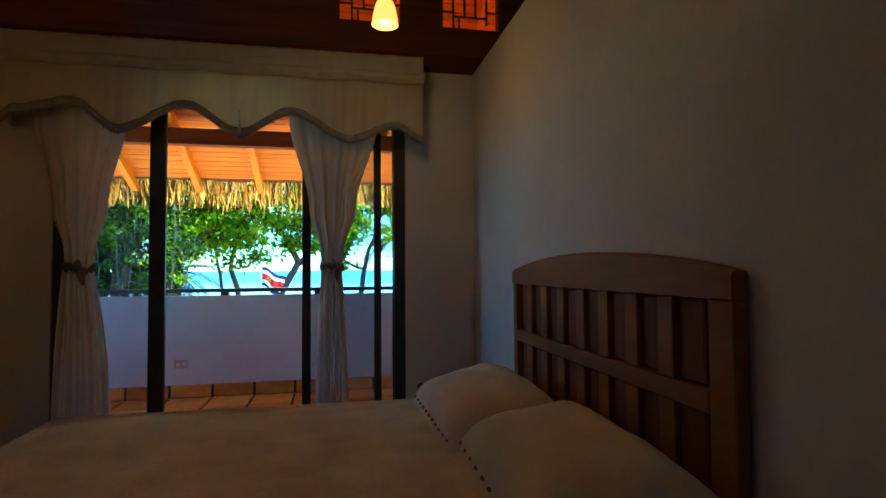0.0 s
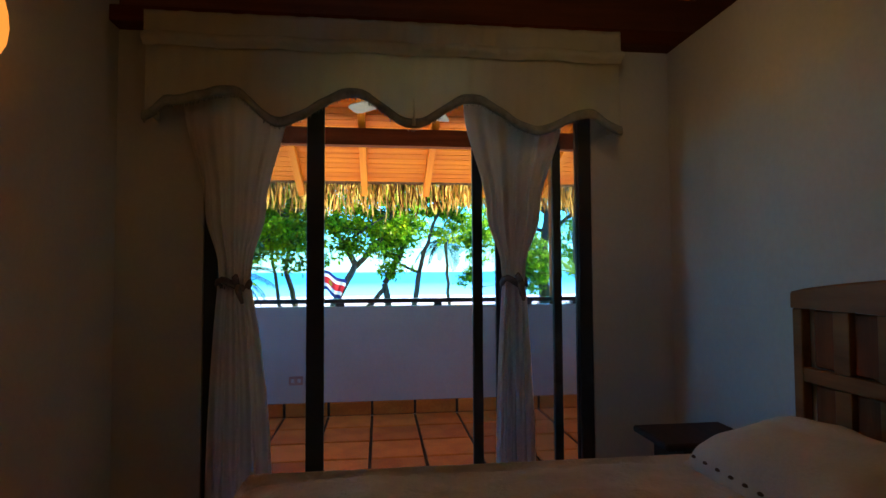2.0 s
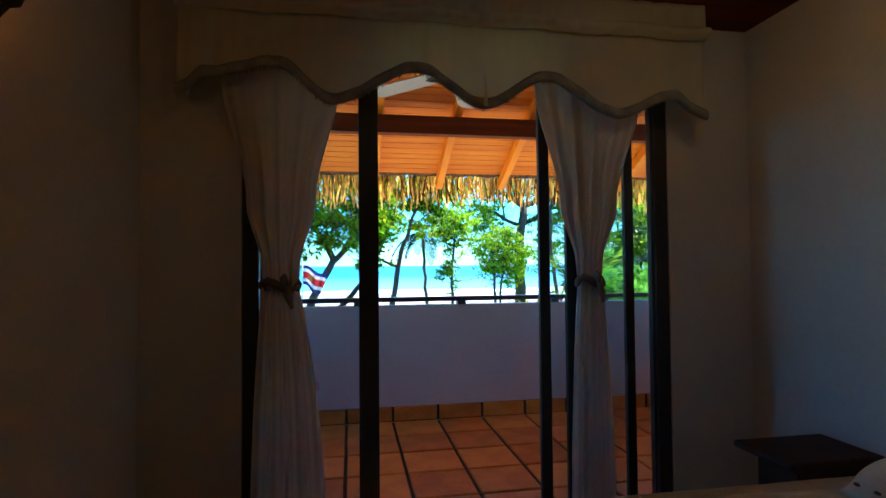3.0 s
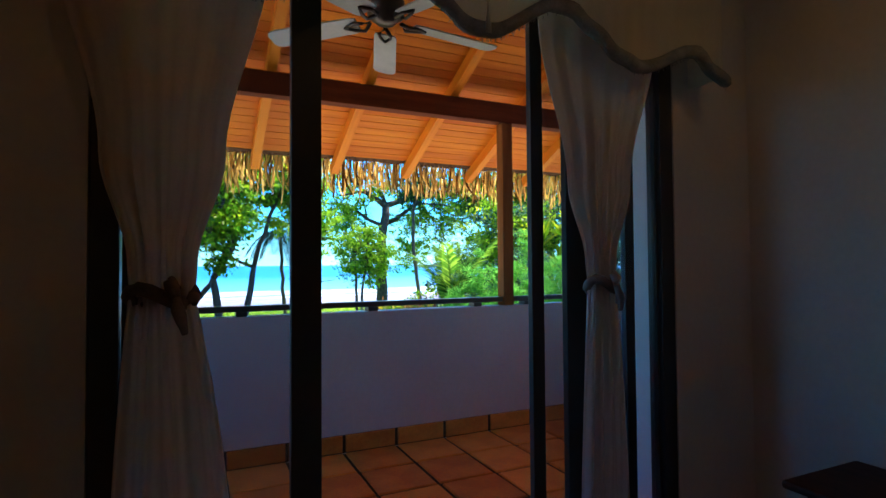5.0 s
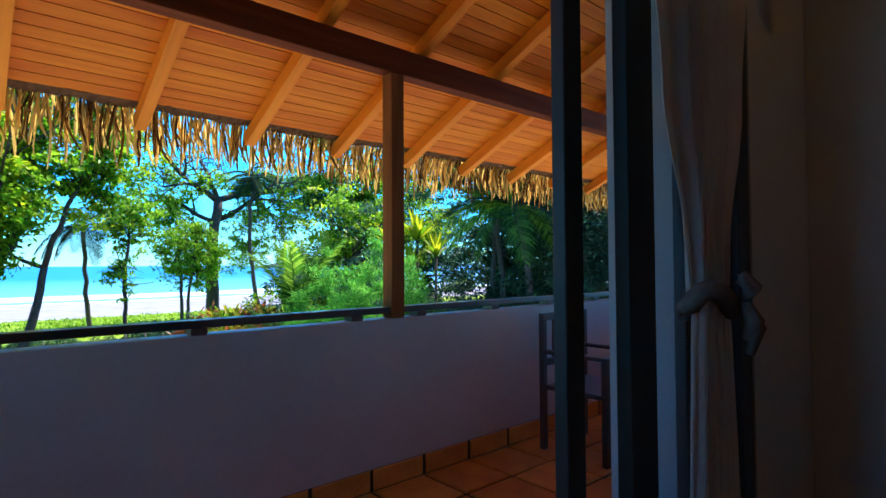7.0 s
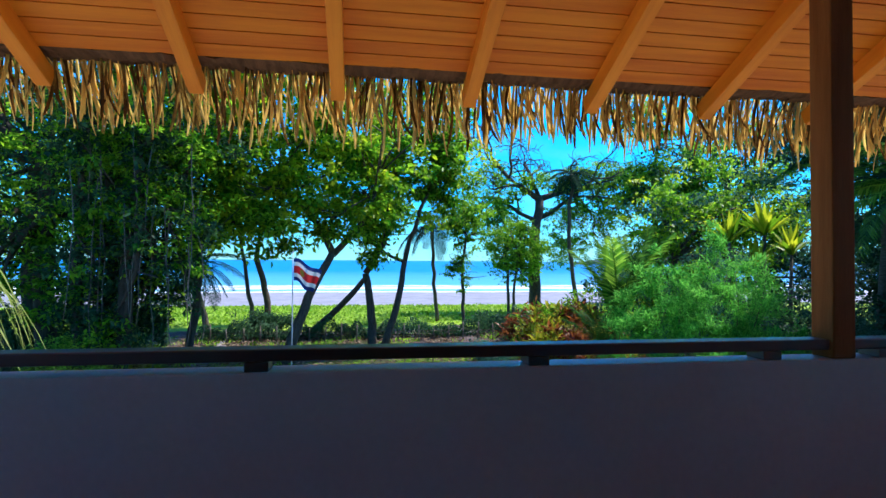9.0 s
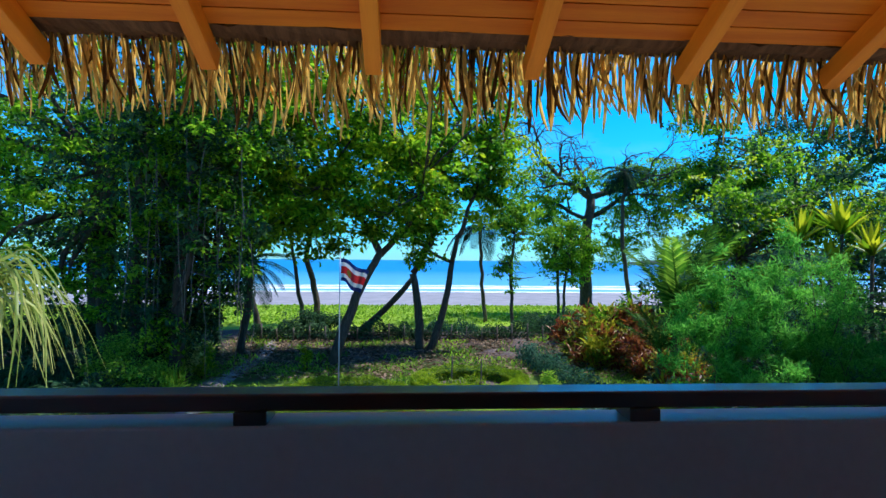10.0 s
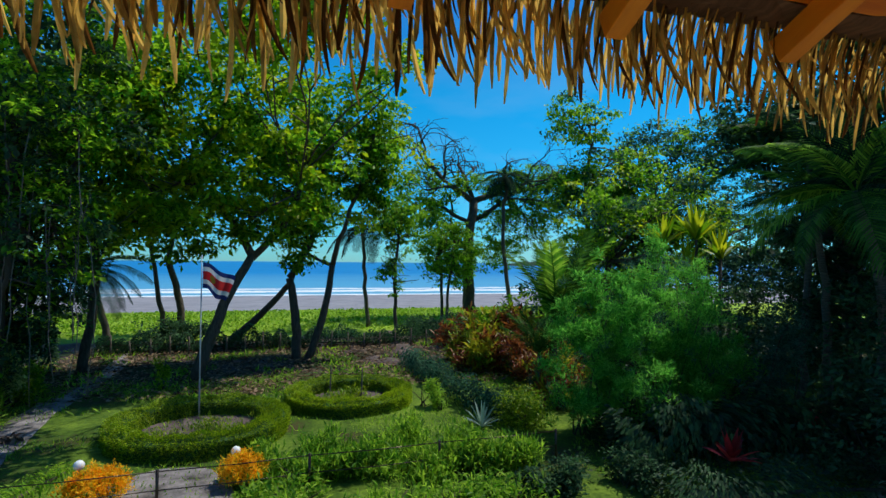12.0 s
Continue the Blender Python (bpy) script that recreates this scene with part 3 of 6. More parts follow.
def build_fan():
    hub = Vector((0.94, 1.22, 2.635))
    fan = empty("ceiling_fan", "ceiling fan with whitewashed blades and dark bronze motor", "ceiling fan", at=hub)
    bm = bmesh.new()
    lathe(bm, [(0.0, -0.045), (0.05, -0.04), (0.07, -0.02), (0.1, 0.0), (0.105, 0.08), (0.085, 0.12), (0.03, 0.14), (0.016, 0.15), (0.016, 0.36), (0.06, 0.38), (0.065, 0.44), (0, 0.44)], 24)
    part("motor", bm, M_METAL, fan)
    for k in range(5):
        a = radians(72 + 72 * k)
        m = pose(0, 0, 0, 0, 0, math.degrees(a)) @ pose(0, 0, -0.02, 11, 4, 0)
        bm = bmesh.new()
        pts = [(0.16, -0.058), (0.2, -0.066), (0.64, -0.074), (0.672, -0.062), (0.685, -0.035), (0.685, 0.035), (0.672, 0.062), (0.64, 0.074), (0.2, 0.066), (0.16, 0.058)]
        lo = [bm.verts.new((x, y, -0.004)) for x, y in pts]
        hi = [bm.verts.new((x, y, 0.004)) for x, y in pts]
        bm.faces.new(lo[::-1])
        bm.faces.new(hi)
        for i in range(len(pts)):
            j = (i + 1) % len(pts)
            bm.faces.new((lo[i], lo[j], hi[j], hi[i]))
        bmesh.ops.transform(bm, matrix=m, verts=bm.verts)
        part("blade", bm, M_FANBLADE, fan)
        bm = bmesh.new()
        tube(bm, [(0.09, 0, 0.0), (0.13, 0.035, -0.02), (0.18, 0.03, -0.012), (0.24, 0.0, -0.008)], [0.012, 0.01, 0.01, 0.008], 6)
        tube(bm, [(0.09, 0, 0.0), (0.13, -0.035, -0.02), (0.18, -0.03, -0.012), (0.24, 0.0, -0.008)], [0.012, 0.01, 0.01, 0.008], 6)
        bmesh.ops.transform(bm, matrix=m, verts=bm.verts)
        part("blade_arm", bm, M_METAL, fan, "scrolled dark bronze arm")


build_fan()


def build_chair():
    ch = empty("balcony_chair", "dark wooden slatted chair on the balcony tiles", "chair", at=(3.55, 1.62, 0))
    for sx in (-0.24, 0.24):
        for sy, h in ((-0.24, 0.44), (0.24, 0.92)):
            part("leg", box_bm(sx - 0.02, sx + 0.02, sy - 0.02, sy + 0.02, 0, h, 0.004), M_RAIL, ch)
    part("seat", box_bm(-0.26, 0.26, -0.26, 0.215, 0.41, 0.44, 0.006), M_RAIL, ch)
    for z in (0.56, 0.87):
        part("back_rail", box_bm(-0.218, 0.218, 0.226, 0.252, z, z + 0.05, 0.004), M_RAIL, ch)
    for x in (-0.12, 0.0, 0.12):
        part("spindle", box_bm(x - 0.012, x + 0.012, 0.23, 0.248, 0.61, 0.87, 0.003), M_RAIL, ch)
    for sx in (-0.24, 0.24):
        part("armrest", box_bm(sx - 0.03, sx + 0.03, -0.27, 0.219, 0.65, 0.675, 0.006), M_RAIL, ch)
        part("arm_support", box_bm(sx - 0.02, sx + 0.02, -0.26, -0.22, 0.441, 0.649, 0.004), M_RAIL, ch)


build_chair()


# ---------------------------------------------------------------- sliding door, curtains
def build_door():
    d = empty("door_sliding", "black framed sliding glass door, part open to the balcony", "sliding door", kind="structure", at=(0, 0, 0))
    part("jamb", box_bm(-0.25, -0.185, 0.005, 0.14, 0.0, 2.3, 0.004), M_FRAME, d)
    part("jamb", box_bm(1.668, 1.737, 0.003, 0.078, 0.0, 2.3, 0.004), M_FRAME, d)
    part("head", box_bm(-0.185, 1.668, 0.005, 0.14, 2.25, 2.299, 0.004), M_FRAME, d)
    part("track", box_bm(-0.185, 1.668, 0.005, 0.14, -0.012, 0.012, 0.003), M_FRAME, d)

    def leaf(x0, x1, y, wl, wr, depth=0.035):
        lf = part("leaf", box_bm(x0, x0 + wl, y, y + depth, 0.02, 2.246, 0.003), M_FRAME, d)
        part("stile", box_bm(x1 - wr, x1, y, y + depth, 0.02, 2.246, 0.003), M_FRAME, lf)
        part("bottom_rail", box_bm(x0 + wl, x1 - wr, y, y + depth, 0.02, 0.1, 0.003), M_FRAME, lf)
        part("top_rail", box_bm(x0 + wl, x1 - wr, y, y + depth, 2.17, 2.246, 0.003), M_FRAME, lf)
        g = part("pane", box_bm(x0 + wl, x1 - wr, y + depth * 0.5 - 0.003, y + depth * 0.5 + 0.003, 0.1, 2.17), M_GLASS, lf)
        g.visible_shadow = False

    leaf(-0.18, 0.329, 0.02, 0.05, 0.088, 0.03)
    leaf(1.217, 1.665, 0.02, 0.093, 0.006, 0.03)
    leaf(1.102, 1.592, 0.072, 0.053, 0.046, 0.028)


build_door()


def fabric(name, outline, y, n_x, n_z, folds, depth, mat, parent, thickness=0.004, seed=0):
    """A hanging cloth: outline(u in 0..1 down) gives left and right x and z."""
    r = random.Random(seed)
    ph = [r.uniform(0, 6.28) for _ in range(4)]
    bm = bmesh.new()
    rows = []
    for j in range(n_z + 1):
        v = j / n_z
        xl, xr, z_of = outline(v)
        row = []
        for i in range(n_x + 1):
            u = i / n_x
            x = xl + (xr - xl) * u
            squeeze = 0.5 / max(0.25, (xr - xl))
            dd = depth * min(1.6, squeeze) * (math.sin(folds * 6.283 * u + ph[0] + 0.5 * math.sin(3 * v + ph[1])) + 0.45 * math.sin(folds * 2.27 * 6.283 * u + ph[2] + v * 2))
            row.append(bm.verts.new((x, y + dd, z_of(u) if callable(z_of) else z_of)))
        rows.append(row)
    for a, c in zip(rows, rows[1:]):
        for i in range(n_x):
            f = bm.faces.new((a[i], a[i + 1], c[i + 1], c[i]))
            f.smooth = True
    ob = part(name, bm, mat, parent)
    so = ob.modifiers.new("cloth", "SOLIDIFY")
    so.thickness = thickness
    return ob


def ease(keys, t):
    """Smooth run through key values."""
    for (a, va), (b, vb) in zip(keys, keys[1:]):
        if t <= b:
            s = (t - a) / (b - a)
            s = s * s * (3 - 2 * s)
            return va + (vb - va) * s
    return keys[-1][1]


def build_curtains():
    for side, top, tie, foot, seed in (("l", (-0.33, 0.17), (-0.155, -0.012), (-0.2, 0.1), 1), ("r", (1.03, 1.565), (1.228, 1.343), (1.185, 1.385), 2)):
        cu = empty("curtain", "sheer white curtain gathered by a dark tieback", "curtain", "door curtains", at=(0, 0, 0))

        def upper(v, top=top, tie=tie):
            z = 2.36 - (2.36 - 1.2) * v
            k = [(0, 0.0), (0.22, 0.02), (0.7, 0.62), (0.93, 0.97), (1.0, 1.0)]
            s = ease(k, v)
            return top[0] + (tie[0] - top[0]) * s, top[1] + (tie[1] - top[1]) * s, z

        def lower(v, tie=tie, foot=foot):
            z = 1.2 - 1.175 * v
            s = 1 - (1 - v) ** 2.2
            return tie[0] + (foot[0] - tie[0]) * s, tie[1] + (foot[1] - tie[1]) * s, z

        fabric("drape", upper, -0.085, 70, 40, 4, 0.007, M_CURTAIN, cu, 0.003, seed)
        fabric("tail", lower, -0.085, 60, 36, 3.5, 0.008, M_CURTAIN, cu, 0.003, seed + 5)
        c = ((tie[0] + tie[1]) / 2, -0.085)
        w = (tie[1] - tie[0]) / 2 + 0.012
        bm = bmesh.new()
        pts = [(c[0] + (w - 0.012) * math.cos(a), c[1] + 0.03 * math.sin(a), 1.2 + 0.02 * math.sin(2 * a)) for a in np.linspace(0, 6.283, 17)]
        tube(bm, pts, [0.017] * 17, 8)
        tb = part("tieback", bm, M_TIE, cu, "dark twisted tieback")
        bm = bmesh.new()
        kx = tie[1] - 0.01
        for dx, dz in ((0.02, -0.09), (0.008, -0.065), (-0.01, 0.045), (-0.02, 0.035)):
            tube(bm, [(kx - 0.03, -0.135, 1.2), (kx - 0.03 + dx * 0.5, -0.15, 1.2 + dz * 0.5), (kx - 0.03 + dx, -0.135, 1.2 + dz)], [0.009, 0.015, 0.008], 7)
        part("bow", bm, M_TIE, tb)


build_curtains()


def build_valance():
    va = empty("valance", "cream scalloped valance with grey braid over the door", "valance", at=(0, 0, 0))
    keys = [(-0.47, 1.965), (-0.36, 2.04), (-0.08, 2.095), (0.13, 1.952), (0.485, 2.102), (0.77, 1.958), (1.055, 2.092), (1.39, 1.942), (1.655, 2.035), (1.83, 1.95)]
    xl, xr = keys[0][0], keys[-1][0]

    def out(v):
        return xl, xr, lambda u: 2.4 + (ease(keys, xl + (xr - xl) * u) + 0.028 - 2.4) * v

    fabric("valance_cloth", out, -0.162, 240, 26, 17, 0.012, M_VALANCE, va, 0.006, 21)

    def head(v):
        return xl, xr, lambda u: 2.47 - 0.12 * v + 0.0012 * math.sin(u * 97)

    fabric("gathered_heading", head, -0.186, 260, 6, 24, 0.011, M_VALANCE, va, 0.005, 23)
    bm = bmesh.new()
    rows = []
    q = random.Random(54)
    for i in range(361):
        x = xl + (xr - xl) * i / 360
        puff = 1 + 0.35 * math.sin(x * 31 + 2 * math.sin(x * 5)) + 0.2 * math.sin(x * 83) + q.uniform(-0.08, 0.08)
        z0 = 2.335 + 0.004 * math.sin(x * 14)
        rows.append([bm.verts.new((x, -0.198 - dy * puff, z0 + dz)) for dy, dz in ((-0.006, 0.034), (0.006, 0.026), (0.02, 0.012), (0.024, 0.0), (0.016, -0.012), (0.0, -0.02), (-0.012, -0.03))])
    for a, c in zip(rows, rows[1:]):
        for k in range(6):
            f = bm.faces.new((a[k], a[k + 1], c[k + 1], c[k]))
            f.smooth = True
    part("rod_pocket", bm, M_VALANCE, va, "gathered rod pocket along the heading")
    bm = bmesh.new()
    box(bm, xl + 0.01, xr - 0.01, -0.148, -0.002, 2.385, 2.398, 0.002)
    part("valance_board", bm, M_FRIEZE, va)
    bm = bmesh.new()
    n = 120
    rows = []
    for i in range(n + 1):
        x = xl + (xr - xl) * i / n
        z = ease(keys, x)
        wob = 0.006 * math.sin(x * 55)
        rows.append([bm.verts.new(p) for p in ((x, -0.186 + wob, z + 0.035), (x, -0.196 + wob, z + 0.02), (x, -0.196 + wob, z - 0.004), (x, -0.18 + wob, z - 0.012), (x, -0.15 + wob, z), (x, -0.15 + wob, z + 0.03))])
    for a, c in zip(rows, rows[1:]):
        for k in range(6):
            f = bm.faces.new((a[k], a[(k + 1) % 6], c[(k + 1) % 6], c[k]))
            f.smooth = True
    part("braid", bm, M_FRINGE, va, "grey braided trim along the scalloped hem")
    bm = bmesh.new()
    q = random.Random(88)
    for i in range(420):
        x = xl + (xr - xl) * (i + q.uniform(0, 1)) / 420
        z = ease(keys, x)
        dx, ln = q.gauss(0, 0.003), q.uniform(0.012, 0.026)
        a = [bm.verts.new(p) for p in ((x - 0.0016, -0.176, z), (x + 0.0016, -0.174, z), (x + dx + 0.0012, -0.174 + q.gauss(0, 0.003), z - ln), (x + dx - 0.0012, -0.176, z - ln))]
        bm.faces.new(a)
    th = part("fringe_thread", bm, M_FRINGE, va)
    th["kind"] = "stuff"
    bm = bmesh.new()
    tube(bm, [(0.772, -0.2, 2.09), (0.774, -0.205, 2.02), (0.772, -0.2, 1.955)], [0.004, 0.006, 0.011], 6)
    part("pull_cord", bm, M_VALANCE, va)
    # returns at both ends
    for x in (xl, xr - 0.006):
        part("valance_return", box_bm(x, x + 0.006, -0.158, -0.003, ease(keys, x) + 0.03, 2.384), M_VALANCE, va)


build_valance()


# ---------------------------------------------------------------- bed
def cushion(w, d, h, seed, nx=26, ny=20):
    """A soft pillow, thick in the middle with pinched corners."""
    bm = bmesh.new()
    r = random.Random(seed)
    off = Vector((r.uniform(0, 50), 0, 0))
    top, bot = [], []
    for j in range(ny + 1):
        rt, rb = [], []
        for i in range(nx + 1):
            u, v = 2 * i / nx - 1, 2 * j / ny - 1
            e = max(0.0, (1 - u ** 4) * (1 - v ** 4)) ** 0.55
            x, y = u * w / 2 * (1 - 0.05 * (1 - v * v) * abs(u) ** 6), v * d / 2 * (1 - 0.06 * (1 - u * u) * abs(v) ** 6)
            q = noise.noise(Vector((x * 7, y * 7, 0)) + off) * 0.014 + noise.noise(Vector((x * 19, y * 13, 3)) + off) * 0.006
            rt.append(bm.verts.new((x, y, h * (0.32 + 0.68 * e) * 0.5 + h * 0.2 * e + q * e)))
            rb.append(bm.verts.new((x, y, h * 0.12 * (1 - e))))
        top.append(rt)
        bot.append(rb)
    for g, flip in ((top, False), (bot, True)):
        for j in range(ny):
            for i in range(nx):
                q = (g[j][i], g[j][i + 1], g[j + 1][i + 1], g[j + 1][i])
                f = bm.faces.new(q[::-1] if flip else q)
                f.smooth = True
    for i in range(nx):
        bm.faces.new((bot[0][i], bot[0][i + 1], top[0][i + 1], top[0][i]))
        bm.faces.new((top[ny][i], top[ny][i + 1], bot[ny][i + 1], bot[ny][i]))
    for j in range(ny):
        bm.faces.new((top[j][0], top[j + 1][0], bot[j + 1][0], bot[j][0]))
        bm.faces.new((bot[j][nx], bot[j + 1][nx], top[j + 1][nx], top[j][nx]))
    return bm


def build_bed():
    bed = empty("bed", "double bed with carved brown wooden headboard against the wall", "bed", at=(0, 0, 0))
    y0, y1 = -2.375, -0.905
    post = 0.085
    hb = part("headboard", box_bm(2.143, 2.181, y0, y0 + post, 0, 1.112, 0.006), M_BEDWOOD, bed, "arched brown wooden headboard with two rows of panels")
    part("headboard_post", box_bm(2.143, 2.181, y1 - 0.045, y1, 0, 1.112, 0.006), M_BEDWOOD, hb)
    # arched top rail
    bm = bmesh.new()
    n = 24
    rings = []
    for i in range(n + 1):
        u = i / n
        y = y0 + (y1 - y0) * u
        arch = 1.174 + 0.062 * math.sin(math.pi * u) ** 0.8
        rings.append([bm.verts.new(p) for p in ((2.139, y, 1.1125), (2.139, y, arch - 0.008), (2.145, y, arch), (2.18, y, arch), (2.182, y, 1.1125))])
    for a, c in zip(rings, rings[1:]):
        for k in range(5):
            bm.faces.new((a[k], a[(k + 1) % 5], c[(k + 1) % 5], c[k]))
    bm.faces.new(rings[0])
    bm.faces.new(rings[-1][::-1])
    part("headboard_top_rail", bm, M_BEDWOOD, hb)
    part("headboard_mid_rail", box_bm(2.143, 2.178, y0 + post + 0.001, y1 - 0.046, 0.847, 0.9, 0.005), M_BEDWOOD, hb)
    part("headboard_low_rail", box_bm(2.143, 2.178, y0 + post + 0.001, y1 - 0.046, 0.45, 0.56, 0.005), M_BEDWOOD, hb)
    w = (y1 - y0 - post - 0.045) / 8
    for i in range(8):
        a = y0 + post + w * i
        for z0, z1 in ((0.9, 1.112), (0.56, 0.847)):
            part("headboard_panel", box_bm(2.162, 2.176, a + 0.033, a + w - 0.033, z0 + 0.003, z1 - 0.003, 0.008), M_BEDPANEL, hb)
        if i:
            part("headboard_stile", box_bm(2.145, 2.175, a - 0.0325, a + 0.0325, 0.561, 0.846, 0.004), M_BEDWOOD, hb)
            part("headboard_stile", box_bm(2.145, 2.175, a - 0.0325, a + 0.0325, 0.901, 1.111, 0.004), M_BEDWOOD, hb)
    part("mattress", box_bm(0.2, 2.09, y0 + 0.03, y1 - 0.03, 0.28, 0.55, 0.04), M_PILLOW, bed)
    part("bed_base", box_bm(0.22, 2.085, y0 + 0.05, y1 - 0.05, 0.06, 0.279, 0.01), M_BEDWOOD, bed)
    # bedspread draped over the mattress
    bm = bmesh.new()
    nx, ny = 84, 96
    rows = []
    for j in range(ny + 1):
        row = []
        for i in range(nx + 1):
            u, v = i / nx, j / ny
            sx, sy = -0.42 + 2.38 * u, -0.42 + (y1 - y0 + 0.84) * v
            x, y, z = sx, sy, 0.6
            wide = y1 - y0
            if sx < 0:
                x, z = -0.05 * (1 - math.exp(sx * 9)) , z + sx * 0.98
            if sy < 0:
                y, z = -0.05 * (1 - math.exp(sy * 9)), min(z, 0.6 + sy * 0.98)
            elif sy > wide:
                e = sy - wide
                y, z = wide + 0.05 * (1 - math.exp(-e * 9)), min(z, 0.6 - e * 0.98)
            edge = max(-sx, -sy, sy - wide, 0)
            puff = noise.noise(Vector((sx * 3, sy * 3, 0.5))) * 0.02 + noise.noise(Vector((sx * 9, sy * 14, 4))) * 0.011 + noise.noise(Vector((sx * 30, sy * 24, 4))) * 0.004
            if edge <= 0:
                din = min(sx, sy, wide - sy)
                z += puff - 0.035 * math.exp(-max(din, 0) * 14)
            else:
                fold = 0.02 * math.sin((sx + sy) * 22) * min(1, edge * 4)
                if -sx == edge:
                    x += fold
                else:
                    y += fold
            row.append(bm.verts.new((0.18 + x, y0 + y, max(z, 0.19))))
        rows.append(row)
    for a, c in zip(rows, rows[1:]):
        for i in range(nx):
            f = bm.faces.new((a[i], a[i + 1], c[i + 1], c[i]))
            f.smooth = True
    sp = tagged(part("bedspread", bm, M_SPREAD), "cream textured bedspread spread over the bed", "bedspread")
    so = sp.modifiers.new("cloth", "SOLIDIFY")
    so.thickness = 0.012
    # pillows with a row of stitched knots on the hem
    for cy, rot, seed, wd in ((-1.36, 1, 3, 0.72), (-2.08, -2, 8, 0.84)):
        pil = empty("pillow", "cream cotton pillow with brown stitched knots on its hem", "pillow", "pillows on the bed", at=(1.865 + 0.03 * (cy < -1.6), cy, 0.6))
        pil.rotation_euler = (0, radians(-10), radians(rot))
        part("pillow_body", cushion(0.43, wd, 0.25, seed), M_PILLOW, pil)
        for k in range(11):
            yy = -wd / 2 + 0.05 + (wd - 0.1) * k / 10
            bm = bmesh.new()
            bmesh.ops.create_uvsphere(bm, u_segments=8, v_segments=5, radius=0.0095)
            bmesh.ops.scale(bm, vec=(0.9, 1.25, 0.55), verts=bm.verts)
            bmesh.ops.translate(bm, vec=(-0.2, yy, 0.07), verts=bm.verts)
            part("knot", bm, M_STITCH, pil)


build_bed()


def build_nightstand():
    ns = empty("nightstand", "dark wooden nightstand beside the bed", "nightstand", at=(1.97, -0.5, 0))
    part("tabletop", box_bm(-0.22, 0.2, -0.2, 0.1, 0.525, 0.555, 0.012), M_DARKWOOD, ns)
    part("body", box_bm(-0.13, 0.19, -0.17, 0.07, 0.0, 0.524, 0.004), M_DARKWOOD, ns)
    dr = part("drawer", box_bm(-0.146, -0.131, -0.15, 0.05, 0.32, 0.5, 0.004), M_DARKWOOD, ns)
    bm = bmesh.new()
    bmesh.ops.create_uvsphere(bm, u_segments=12, v_segments=8, radius=0.014)
    bmesh.ops.translate(bm, vec=(-0.157, -0.05, 0.41), verts=bm.verts)
    part("knob", bm, M_METAL, dr)
    part("drawer", box_bm(-0.146, -0.131, -0.15, 0.05, 0.1, 0.3, 0.004), M_DARKWOOD, ns)


build_nightstand()


def build_socket():
    so = empty("wall_socket", "small pale wall socket low on the parapet", "socket", at=(-0.109, 2.0695, 0.315))
    part("plate", box_bm(-0.06, 0.06, -0.009, 0.0, -0.038, 0.038, 0.004), M_SOCKET, so)
    for x in (-0.028, 0.028):
        part("outlet", box_bm(x - 0.014, x + 0.014, -0.012, -0.0091, -0.016, 0.016, 0.001), M_PARAPET, so)

    sw = empty("light_switch", "dark wooden switch plate on the partition", "light switch", at=(-0.6595, -0.958, 1.2))
    part("plate", box_bm(0.0, 0.008, -0.042, 0.042, -0.07, 0.07, 0.003), M_DARKWOOD, sw)
    part("toggle", box_bm(0.0081, 0.016, -0.008, 0.008, -0.018, 0.018, 0.002), M_FRAME, sw)


build_socket()
structure(part("baseboard_bed", box_bm(-2.6, 5.2, 2.064, 2.0697, 0.0, 0.121), M_GROUT), "dark joint bed behind the skirting tiles", "baseboard")


